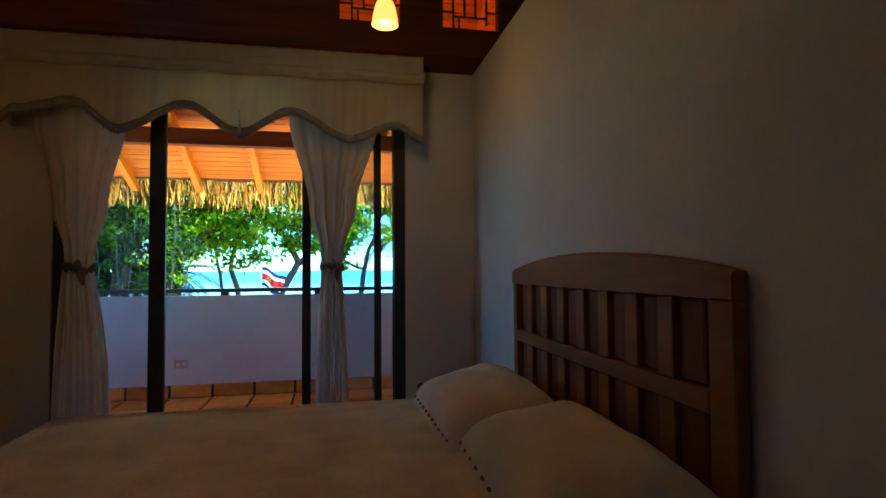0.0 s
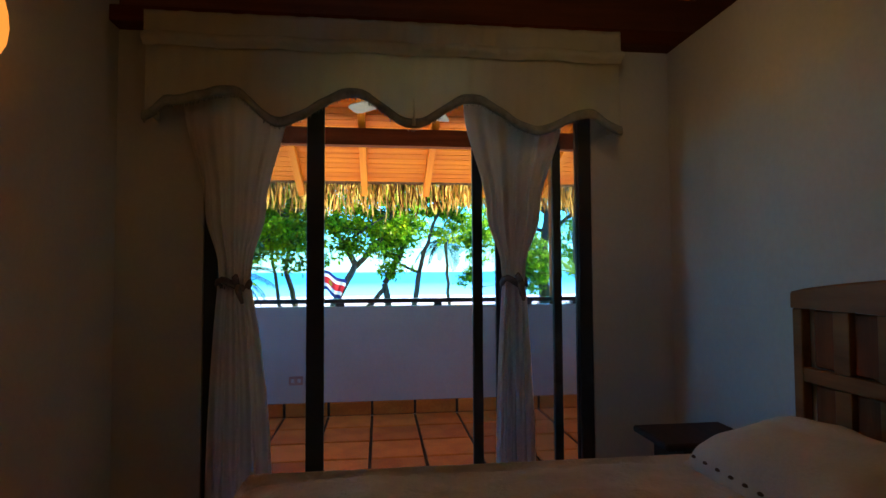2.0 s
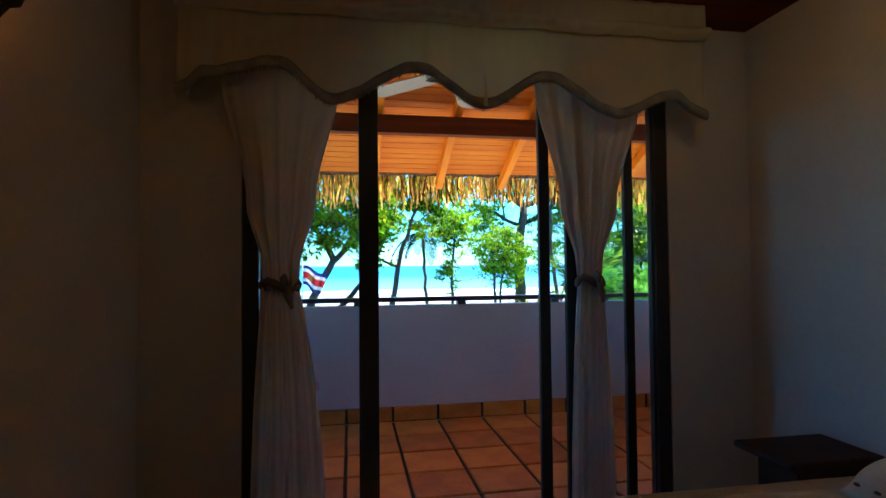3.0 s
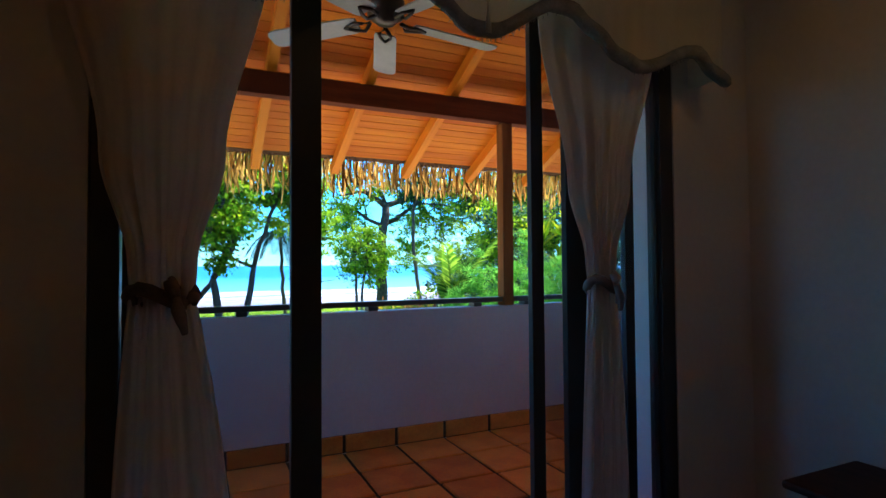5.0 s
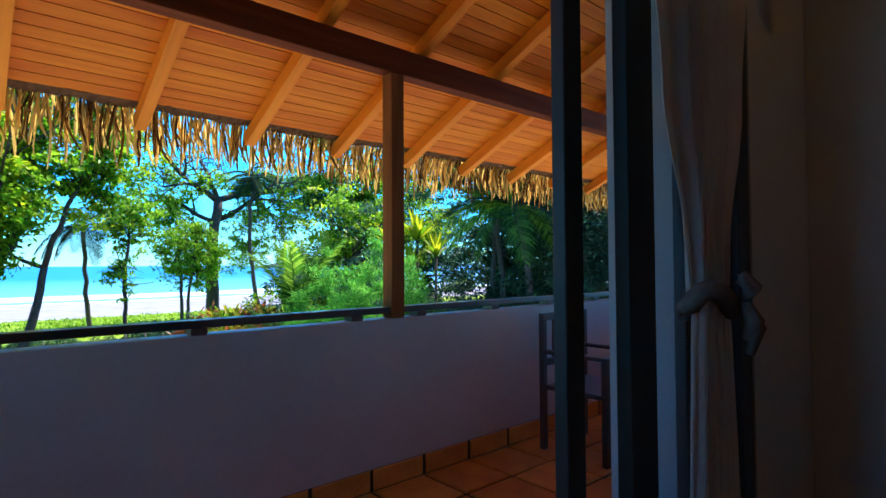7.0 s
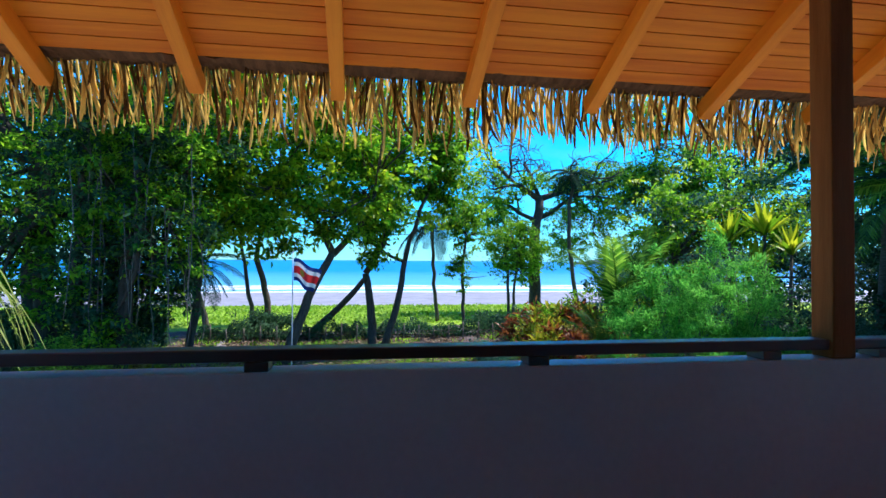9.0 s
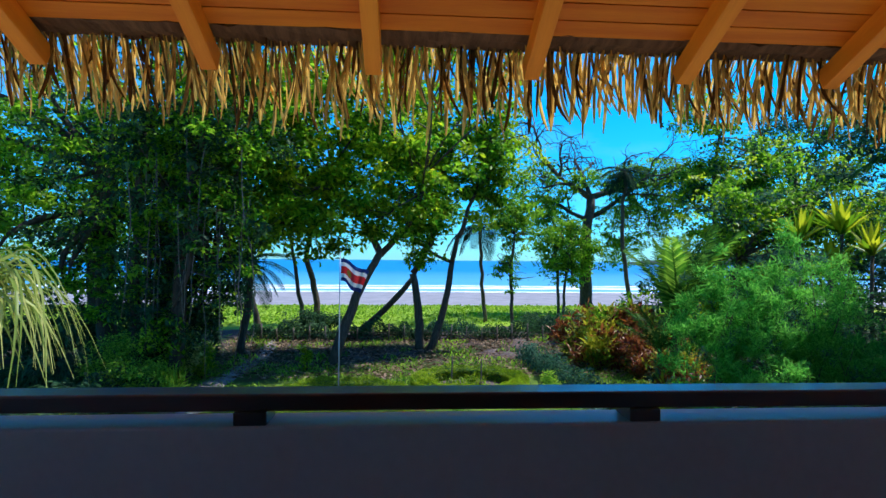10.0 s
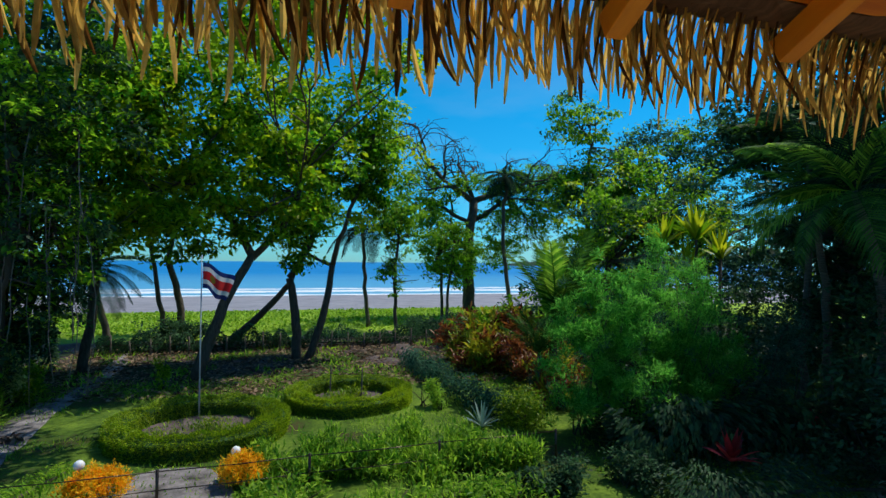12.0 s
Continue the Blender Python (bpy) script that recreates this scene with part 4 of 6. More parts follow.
# ---------------------------------------------------------------- lamps
def build_lamps():
    for name, label, cat, at, wall in (("pendant_lamp", "lit pendant lamp with a flared amber glass shade", "pendant lamp", (1.535, -0.89, 2.345), False),
                                       # this pendant is added out of view to warm the bed, walls and valance
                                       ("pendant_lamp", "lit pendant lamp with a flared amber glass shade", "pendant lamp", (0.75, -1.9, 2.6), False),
                                       ("wall_lamp", "lit wall lamp with an amber glass shade", "wall lamp", (-0.565, -1.04, 2.0), True)):
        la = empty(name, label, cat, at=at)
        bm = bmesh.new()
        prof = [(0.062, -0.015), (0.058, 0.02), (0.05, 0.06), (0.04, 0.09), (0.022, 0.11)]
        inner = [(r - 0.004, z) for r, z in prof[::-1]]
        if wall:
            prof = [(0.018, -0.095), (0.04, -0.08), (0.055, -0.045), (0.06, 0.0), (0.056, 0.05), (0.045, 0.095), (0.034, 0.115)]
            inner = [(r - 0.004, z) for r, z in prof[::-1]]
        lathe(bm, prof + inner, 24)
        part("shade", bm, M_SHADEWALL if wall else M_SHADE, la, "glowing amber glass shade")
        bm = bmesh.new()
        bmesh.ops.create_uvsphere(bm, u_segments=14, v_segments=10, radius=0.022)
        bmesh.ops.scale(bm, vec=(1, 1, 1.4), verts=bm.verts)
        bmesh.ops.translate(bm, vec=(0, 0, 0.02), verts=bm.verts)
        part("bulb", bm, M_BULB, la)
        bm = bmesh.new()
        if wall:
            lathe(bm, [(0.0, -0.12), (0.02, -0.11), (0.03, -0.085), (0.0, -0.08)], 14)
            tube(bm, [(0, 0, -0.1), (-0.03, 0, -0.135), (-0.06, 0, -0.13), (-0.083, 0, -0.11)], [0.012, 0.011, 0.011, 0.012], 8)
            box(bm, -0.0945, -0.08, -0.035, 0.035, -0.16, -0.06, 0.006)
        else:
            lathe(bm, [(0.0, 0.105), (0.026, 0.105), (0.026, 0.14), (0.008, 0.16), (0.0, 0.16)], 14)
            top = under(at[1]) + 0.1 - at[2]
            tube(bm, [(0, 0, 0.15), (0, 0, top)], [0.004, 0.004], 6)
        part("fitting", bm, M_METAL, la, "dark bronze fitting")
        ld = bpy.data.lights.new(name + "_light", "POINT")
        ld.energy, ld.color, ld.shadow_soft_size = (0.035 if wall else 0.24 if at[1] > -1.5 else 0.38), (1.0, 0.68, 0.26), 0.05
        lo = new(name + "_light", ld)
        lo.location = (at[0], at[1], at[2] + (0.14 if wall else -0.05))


build_lamps()


# ---------------------------------------------------------------- outdoors: ground, shore, sea
def shore(y):
    """Height of the land across the shore."""
    for (a, za), (b, zb) in zip(SHORE, SHORE[1:]):
        if y <= b:
            return za + (zb - za) * max(0.0, (y - a) / (b - a))
    return SHORE[-1][1]


SHORE = [(-60, GROUND), (35, GROUND), (42, GROUND + 0.1), (55, GROUND - 0.15), (66, GROUND - 0.5), (95, GROUND - 0.85), (140, GROUND - 2.5), (4000, GROUND - 3)]


def build_ground():
    ys = [-60, -20, 0] + [2 + 0.9 * k for k in range(75)] + [72, 78, 85, 92, 100, 110, 125, 140, 400, 4000]
    xs = [-4000, -400, -120, -60] + [-40 + 1.6 * k for k in range(57)] + [70, 120, 400, 4000]
    vs = []
    for y in ys:
        for x in xs:
            near = 1.0 if -40 < x < 52 and 2 < y < 66 else 0.0
            b = noise.noise(Vector((x * 0.21, y * 0.21, 0))) * 0.05 + noise.noise(Vector((x * 0.7, y * 0.7, 3))) * 0.02
            if 37 < y < 56:
                b += 0.22 * abs(noise.noise(Vector((x * 0.33, y * 0.4, 9))))
            vs.append((x, y, shore(y) + b * near))
    n = len(xs)
    fs = [(j * n + i, j * n + i + 1, (j + 1) * n + i + 1, (j + 1) * n + i) for j in range(len(ys) - 1) for i in range(n - 1)]
    me = raw_mesh("ground", vs, fs, ground_material())
    for p in me.polygons:
        p.use_smooth = True
    structure(new("ground", me), "garden lawn running into dune plants and grey sand", "ground")
    w = raw_mesh("water", [(-4000, 88, GROUND - 0.78), (4000, 88, GROUND - 0.78), (4000, 4800, GROUND - 0.78), (-4000, 4800, GROUND - 0.78)], [(0, 1, 2, 3)], water_material())
    structure(new("water", w), "bright blue sea with small waves", "sea")
    # breaking waves along the beach
    for y0, wd, h in ((90.5, 2.6, 0.1), (100, 3.2, 0.35), (109, 1.8, 0.22)):
        bm = bmesh.new()
        rows = []
        for i in range(141):
            x = -70 + 1.25 * i
            c = y0 + 1.6 * noise.noise(Vector((x * 0.05, y0, 0))) + 0.5 * noise.noise(Vector((x * 0.3, y0, 2)))
            ww = wd * (0.35 + 0.9 * abs(noise.noise(Vector((x * 0.11, y0, 7)))))
            hh = h * (0.6 + 0.7 * abs(noise.noise(Vector((x * 0.2, y0, 4)))))
            z = GROUND - 0.775
            rows.append([bm.verts.new(p) for p in ((x, c - ww, z), (x, c - ww * 0.3, z + hh * 0.7), (x, c, z + hh), (x, c + ww * 0.5, z))])
        for a, b in zip(rows, rows[1:]):
            for k in range(3):
                f = bm.faces.new((a[k], b[k], b[k + 1], a[k + 1]))
                f.smooth = True
        structure(part("water_breaker", bm, M_FOAM), "white foam of a breaking wave", "wave")
    # wooded headland across the bay
    bm = bmesh.new()
    rows = []
    for i in range(61):
        u = i / 60
        x = 372 + 420 * u
        h = 27 * math.sin(min(1, u * 2.4) * 1.35) ** 0.7 * (0.85 + 0.3 * noise.noise(Vector((u * 9, 0, 0)))) + 4 * noise.noise(Vector((u * 40, 2, 0))) - 4 + (0 if u else -4)
        rows.append([bm.verts.new(p) for p in ((x, 880, GROUND - 2), (x, 890, GROUND + h * 0.55), (x, 920, GROUND + h), (x, 980, GROUND - 2))])
    for a, b in zip(rows, rows[1:]):
        for k in range(3):
            bm.faces.new((a[k], b[k], b[k + 1], a[k + 1]))
    structure(part("backdrop_headland", bm, M_ROCK), "distant wooded headland across the bay", "headland")


build_ground()


def ribbon(name, pts, widths, mat, label, cat, lift=0.05):
    """An uneven strip laid on the ground along points."""
    bm = bmesh.new()
    rows = []
    n = 40
    for i in range(n + 1):
        u = i / n * (len(pts) - 1)
        k = min(int(u), len(pts) - 2)
        t = u - k
        p = Vector(pts[k]).lerp(Vector(pts[k + 1]), t)
        w = widths[k] + (widths[k + 1] - widths[k]) * t
        d = (Vector(pts[k + 1]) - Vector(pts[k])).normalized()
        s = Vector((d.y, -d.x))
        w *= 1 + 0.25 * noise.noise(Vector((p.x, p.y, 5)))
        rows.append([bm.verts.new((q.x, q.y, shore(q.y) + z)) for q, z in ((p - s * w / 2, lift - 0.08), (p - s * w * 0.46, lift), (p, lift + 0.03), (p + s * w * 0.46, lift), (p + s * w / 2, lift - 0.08))])
    for a, b in zip(rows, rows[1:]):
        for k in range(4):
            f = bm.faces.new((a[k], a[k + 1], b[k + 1], b[k]))
            f.smooth = True
    return structure(part(name, bm, mat), label, cat)


ribbon("path_garden", [(-5.6, 12.6), (-5.75, 15), (-5.95, 17.6), (-6.25, 20.4), (-6.1, 23), (-6.05, 27), (-6.4, 29.2), (-6.7, 31.5)], [1.3, 1.3, 1.2, 1.0, 0.85, 0.75, 0.7, 0.6], M_PATH, "pale gravel garden path", "path", 0.03)
ribbon("path_sandy", [(4.6, 27.5), (6.2, 26), (6.6, 29), (7.0, 33), (7.2, 37)], [1.6, 1.8, 1.2, 0.9, 0.7], M_SOIL, "bare earth path to the beach", "path", 0.04)


def disc(name, cx, cy, rx, ry, mat, label, cat, lift=0.05):
    bm = bmesh.new()
    c = bm.verts.new((cx, cy, GROUND + lift + 0.03))
    rim = []
    low = []
    for k in range(48):
        a = k * 2 * math.pi / 48
        q = 1 + 0.07 * noise.noise(Vector((math.cos(a) * 2, math.sin(a) * 2, cx)))
        rim.append(bm.verts.new((cx + rx * q * math.cos(a), cy + ry * q * math.sin(a), GROUND + lift)))
        low.append(bm.verts.new((cx + rx * q * 1.05 * math.cos(a), cy + ry * q * 1.05 * math.sin(a), GROUND + lift - 0.1)))
    for k in range(48):
        bm.faces.new((c, rim[k], rim[(k + 1) % 48]))
        bm.faces.new((rim[k], low[k], low[(k + 1) % 48], rim[(k + 1) % 48]))
    return structure(part(name, bm, mat), label, cat)


disc("path_round", -1.5, 13.1, 1.35, 1.75, M_PATH, "round pale gravel bed near the fence", "gravel")
disc("ground_bed_flag", -1.35, 17.45, 1.65, 1.65, M_SOIL, "bare soil inside the round hedge", "soil", 0.03)
disc("ground_bed_round", 2.85, 19.8, 1.45, 1.45, M_SOIL, "bare soil inside the round hedge", "soil", 0.03)


# ---------------------------------------------------------------- plants
def leaves(points, size, spread=0.35, droop=0.3, slim=0.5, seed=0, out=None):
    """Arrays of folded leaf blades at points: vertices and faces."""
    g = np.random.default_rng(seed)
    n = len(points)
    P = np.asarray(points, float)
    ang = g.uniform(0, 2 * np.pi, n)
    tilt = g.normal(-droop, spread, n)
    d = np.stack([np.cos(ang) * np.cos(tilt), np.sin(ang) * np.cos(tilt), np.sin(tilt)], 1)
    up = np.stack([g.normal(0, 0.45, n), g.normal(0, 0.45, n), np.ones(n)], 1)
    s = np.cross(d, up)
    s /= np.linalg.norm(s, axis=1)[:, None]
    nn = np.cross(s, d)
    ln = size * g.uniform(0.6, 1.3, n)[:, None]
    w = ln * slim * g.uniform(0.8, 1.2, n)[:, None]
    V = np.empty((n, 4, 3))
    V[:, 0] = P
    V[:, 1] = P + d * ln * 0.55 - s * w / 2 + nn * w * 0.16
    V[:, 2] = P + d * ln - nn * ln * 0.06
    V[:, 3] = P + d * ln * 0.55 + s * w / 2 + nn * w * 0.16
    return V.reshape(-1, 3)


def leaf_mesh(name, chunks, mat):
    V = np.concatenate(chunks)
    n = len(V) // 4
    me = bpy.data.meshes.new(name)
    b = np.arange(n)[:, None] * 4
    idx = np.concatenate([b + [0, 1, 2], b + [0, 2, 3]], 1).reshape(-1)
    me.vertices.add(len(V))
    me.vertices.foreach_set("co", V.astype(np.float32).ravel())
    me.loops.add(len(idx))
    me.loops.foreach_set("vertex_index", idx.astype(np.int32))
    me.polygons.add(2 * n)
    me.polygons.foreach_set("loop_start", (np.arange(2 * n) * 3).astype(np.int32))
    me.update(calc_edges=True)
    me.materials.append(mat)
    return me


def clump_points(centre, radii, n, g, shell=0.55):
    d = g.normal(0, 1, (n, 3))
    d /= np.linalg.norm(d, axis=1)[:, None]
    r = g.uniform(0, 1, n) ** shell
    return np.asarray(centre) + d * r[:, None] * np.asarray(radii)


DENSE = 1.5


def crown_of(blobs, count, size, mat, seed, clump=0.75, per=60, slim=0.5, droop=0.35, z_squash=0.42, hole=-0.1):
    """Leaf clumps spread through blobs (centre, radii); a coarse noise opens holes and roughens the outline."""
    g = np.random.default_rng(seed)
    per = max(14, per // 2)
    count = int(count * DENSE)
    vol = np.array([np.prod(b[1]) for b in blobs])
    vol = vol ** 0.8 / (vol ** 0.8).sum()
    pts = []
    for (c, rad), part_of in zip(blobs, vol):
        k = max(3, int(count * part_of / per))
        rad = np.asarray(rad)
        mean = float(np.mean(rad))
        made = 0
        for q in g.uniform(-1.35, 1.35, (k * 14, 3)):
            p = np.asarray(c) + q * rad
            n1 = noise.noise(Vector(p * (0.95 / max(mean, 0.5) + 0.25)) + Vector((seed * 1.7, 0, 0)))
            n2 = noise.noise(Vector(p * 0.9) + Vector((0, seed * 2.3, 9)))
            if np.linalg.norm(q) > 1.0 + 0.6 * n1 or n2 < hole:
                continue
            s = clump * 1.05 * g.uniform(0.5, 1.3)
            pts.append(clump_points(p, (s, s, s * z_squash), int(per * g.uniform(0.5, 1.5)), g, 0.6))
            made += 1
            if made >= k:
                break
    return leaves(np.concatenate(pts), size, 0.5, droop, slim, seed + 1)


def limb(bm, a, b, r0, r1, bend=0.1, seed=0, n=6, sides=7):
    q = random.Random(seed)
    a, b = Vector(a), Vector(b)
    ln = (b - a).length
    off = Vector((q.gauss(0, 1), q.gauss(0, 1), q.gauss(0, 0.4))) * bend * ln
    pts = []
    for i in range(n + 1):
        u = i / n
        p = a.lerp(b, u) + off * math.sin(math.pi * u) + Vector((q.gauss(0, 1), q.gauss(0, 1), 0)) * 0.006 * ln * (0 < i < n)
        pts.append(p)
    tube(bm, pts, [r0 + (r1 - r0) * i / n for i in range(n + 1)], sides)
    return pts


def tree(name, label, stems, blobs, count, size, mat, seed, extra=(), bark=None, category="tree", clump=0.75, twigs=14, per=60, slim=0.5, hole=-0.02):
    """stems: (from, to, radius at foot, radius at head, bend); limbs run from the stems' heads into the blobs."""
    ob = empty(name, label, category, at=(0, 0, 0))
    bm = None
    q = random.Random(seed)
    heads = []
    for i, (a, b, r0, r1, bend) in enumerate(stems):
        if bm is not None and a[2] < GROUND:
            part("trunk", bm, bark or M_BARK, ob)
            bm = None
        bm = bm or bmesh.new()
        pts = limb(bm, a, b, r0, r1, bend, seed + i, 9, 9)
        heads.append((pts[-1], r1))
        heads.append((pts[-3], r1))
    part("trunk", bm, bark or M_BARK, ob)
    bm = bmesh.new()
    for k in range(twigs):
        c, rad = blobs[k % len(blobs)]
        end = Vector(c) + Vector((q.uniform(-0.8, 0.8) * rad[0], q.uniform(-0.8, 0.8) * rad[1], q.uniform(-0.5, 0.8) * rad[2]))
        h, r = min(heads, key=lambda t: (t[0] - end).length + q.uniform(0, 1.5))
        pts = limb(bm, h, end, r * 0.7, 0.02, 0.13, seed * 31 + k, 6, 6)
        for s in range(3):
            e2 = pts[3 + s % 3] + Vector((q.gauss(0, 1), q.gauss(0, 1), q.gauss(0.3, 0.6))) * 0.9
            limb(bm, pts[3 + s % 3], e2, 0.035, 0.01, 0.1, seed * 77 + k * 3 + s, 3, 5)
    part("branchwork", bm, bark or M_BARK, ob)
    if count:
        piece("crown", leaf_mesh("crown", [crown_of(blobs, count, size * 0.84, mat, seed, clump, per, slim, hole=hole)], mat), ob)
    for j, (m2, c2, s2) in enumerate(extra):
        piece("crown", leaf_mesh("crown", [crown_of(blobs, c2, s2 * 0.84, m2, seed + 91 + j, clump, per, slim, hole=hole)], m2), ob)
    return ob


G0 = GROUND
tree("almond_tree", "bright almond tree behind the vine trees", [((-7.2, 27, G0 - 0.1), (-6.8, 27, 2.4), 0.2, 0.15, 0.03)],
     [((-6.6, 26.8, 5.0), (2.8, 2.2, 2.4)), ((-5.0, 26.4, 3.4), (1.8, 1.6, 1.4)), ((-8.6, 27, 6.6), (2.4, 2, 2.2)), ((-6.4, 26.6, 8.4), (3.2, 2.2, 1.8))], 9000, 0.32, M_LEAF, 100, [(M_LEAFYEL, 4500, 0.32)])
# the big almond tree that leans over the flag lawn
tree("almond_tree", "leaning almond tree with a wide sunlit green crown", [((-2.55, 24.3, G0 - 0.1), (-0.6, 25.2, 1.6), 0.25, 0.16, 0.05), ((-0.6, 25.2, 1.6), (-3.2, 25, 4.6), 0.17, 0.08, 0.1), ((-0.6, 25.2, 1.5), (1.4, 25.6, 5.2), 0.15, 0.07, 0.1)],
     # the last three blobs are unseen behind the thatch, added to shade the lawn
     [((-4.8, 24.6, 4.9), (2.6, 2.4, 2.5)), ((-1.6, 25, 5.5), (2.8, 2.6, 2.8)), ((0.9, 25.6, 5.2), (2.1, 2.2, 2.6)), ((-2.4, 24.6, 8.6), (3.8, 2.4, 2.0)), ((-5.2, 24.2, 7.6), (2.2, 2, 1.8)), ((-3.2, 24.2, 2.7), (2.2, 1.8, 1.2)), ((-0.8, 24.4, 3.0), (1.6, 1.4, 0.9)), ((1.4, 18.2, 8.9), (1.9, 1.8, 0.9)), ((-0.4, 19.8, 8.9), (2.2, 1.8, 1.0)), ((5.0, 22.4, 8.8), (1.2, 1.0, 0.8))], 9000, 0.36, M_LEAF, 101, [(M_LEAFYEL, 7200, 0.38)], twigs=22, hole=0.05)
tree("almond_tree", "two-stemmed almond tree with a dense green crown", [((1.25, 28.1, G0 - 0.1), (0.9, 28.2, 0.6), 0.24, 0.17, 0.03), ((0.9, 28.2, 0.6), (1.6, 28.4, 5.2), 0.16, 0.08, 0.08), ((1.75, 28, G0 - 0.1), (2.9, 28.4, 1.2), 0.2, 0.14, 0.05), ((2.9, 28.4, 1.2), (4.6, 28.8, 5.6), 0.13, 0.07, 0.06)],
     [((1.4, 28.4, 4.6), (1.7, 2, 2.4)), ((3.8, 28.8, 6.2), (2.3, 2.2, 2.0)), ((5.6, 29, 7.0), (1.7, 1.9, 1.7)), ((3.0, 28.6, 8.8), (3.6, 2.2, 1.6)), ((0.2, 28.6, 7.4), (2.6, 2, 1.8)), ((5.2, 29, 4.4), (1.5, 1.6, 1.4)), ((1.2, 28, 2.0), (1.0, 1.0, 1.1))], 9500, 0.34, M_LEAF, 103, [(M_LEAFYEL, 3800, 0.34)], twigs=24, hole=0.04)
tree("leaning_tree", "slender tree leaning low over the dune plants", [((-2.45, 34.3, G0 - 0.1), (1.0, 33.8, 0.2), 0.22, 0.15, 0.08), ((1.0, 33.8, 0.2), (2.6, 33.6, 3.6), 0.14, 0.06, 0.06)],
     [((2.6, 33.6, 4.2), (1.6, 1.5, 1.3)), ((1.4, 34, 3.0), (1.1, 1.1, 0.8))], 2200, 0.26, M_LEAF, 105)
tree("shore_tree", "slender shore tree with dark green foliage", [((-6.3, 37.6, G0 - 0.1), (-7.2, 37.6, 3.0), 0.16, 0.1, 0.03), ((-5.4, 38, G0 - 0.1), (-6.2, 38, 1.4), 0.24, 0.18, 0.03), ((-6.2, 38, 1.4), (-5.4, 38, 6.0), 0.17, 0.08, 0.08)],
     [((-6.2, 38, 5.2), (3.0, 2.4, 2.2)), ((-3.2, 38, 6.2), (2.4, 2, 1.9)), ((-8.6, 38, 6.6), (2.4, 2, 2.2))], 5200, 0.30, M_LEAF, 107)
tree("shore_tree", "thin shore tree with small clumps of leaves", [((7.7, 36.8, G0 - 0.1), (7.6, 36.9, 1.2), 0.13, 0.1, 0.02), ((7.6, 36.9, 1.2), (7.8, 37, 4.4), 0.1, 0.05, 0.04)],
     [((7.7, 37, 3.0), (1.25, 1.2, 1.9)), ((7.3, 37, 0.4), (0.7, 0.7, 1.2)), ((8.1, 37, 4.6), (1.3, 1.2, 1.0))], 3800, 0.27, M_LEAF, 109, clump=0.5)
tree("shore_tree", "thin shore tree with two stems", [((12.2, 41.8, G0 - 0.1), (12, 41.8, 2.2), 0.13, 0.09, 0.03), ((12.7, 41.9, G0 - 0.1), (13.4, 42, 2.6), 0.12, 0.08, 0.03)],
     [((12.0, 42, 3.0), (1.9, 1.6, 1.7)), ((13.6, 42, 2.6), (1.6, 1.4, 1.9)), ((12.4, 42, 0.6), (1.2, 1.0, 1.1)), ((13.8, 42, 0.4), (1.1, 1.0, 1.0))], 5200, 0.28, M_LEAF, 111, clump=0.55)


def crooked(bm, p, d, ln, r, depth, q):
    """One gnarled limb that kinks as it goes and throws off thinner ones."""
    pts, radii = [p], [r]
    steps = 5
    for k in range(steps):
        d = (d + Vector((q.gauss(0, 0.3 if depth < 3 else 0.12), q.gauss(0, 0.12), q.gauss(0.0, 0.24) - 0.09 * max(0.0, p.z - 9.0)))).normalized()
        p = p + d * ln / steps
        pts.append(p)
        radii.append(r * (1 - 0.5 * (k + 1) / steps))
    tube(bm, pts, radii, 7 if depth > 2 else 5 if depth > 0 else 4)
    if depth == 0:
        return
    for k in range(2, steps + 1):
        for _ in range(2 if k == steps else 1):
            turn = q.choice((-1, 1)) * q.uniform(0.5, 1.1)
            e = Vector((d.x * math.cos(turn) - d.z * math.sin(turn), d.y + q.gauss(0, 0.2), d.x * math.sin(turn) + d.z * math.cos(turn) + 0.12)).normalized()
            crooked(bm, pts[k], e, ln * q.uniform(0.48, 0.72), max(0.024, radii[k] * 0.68), depth - 1, q)


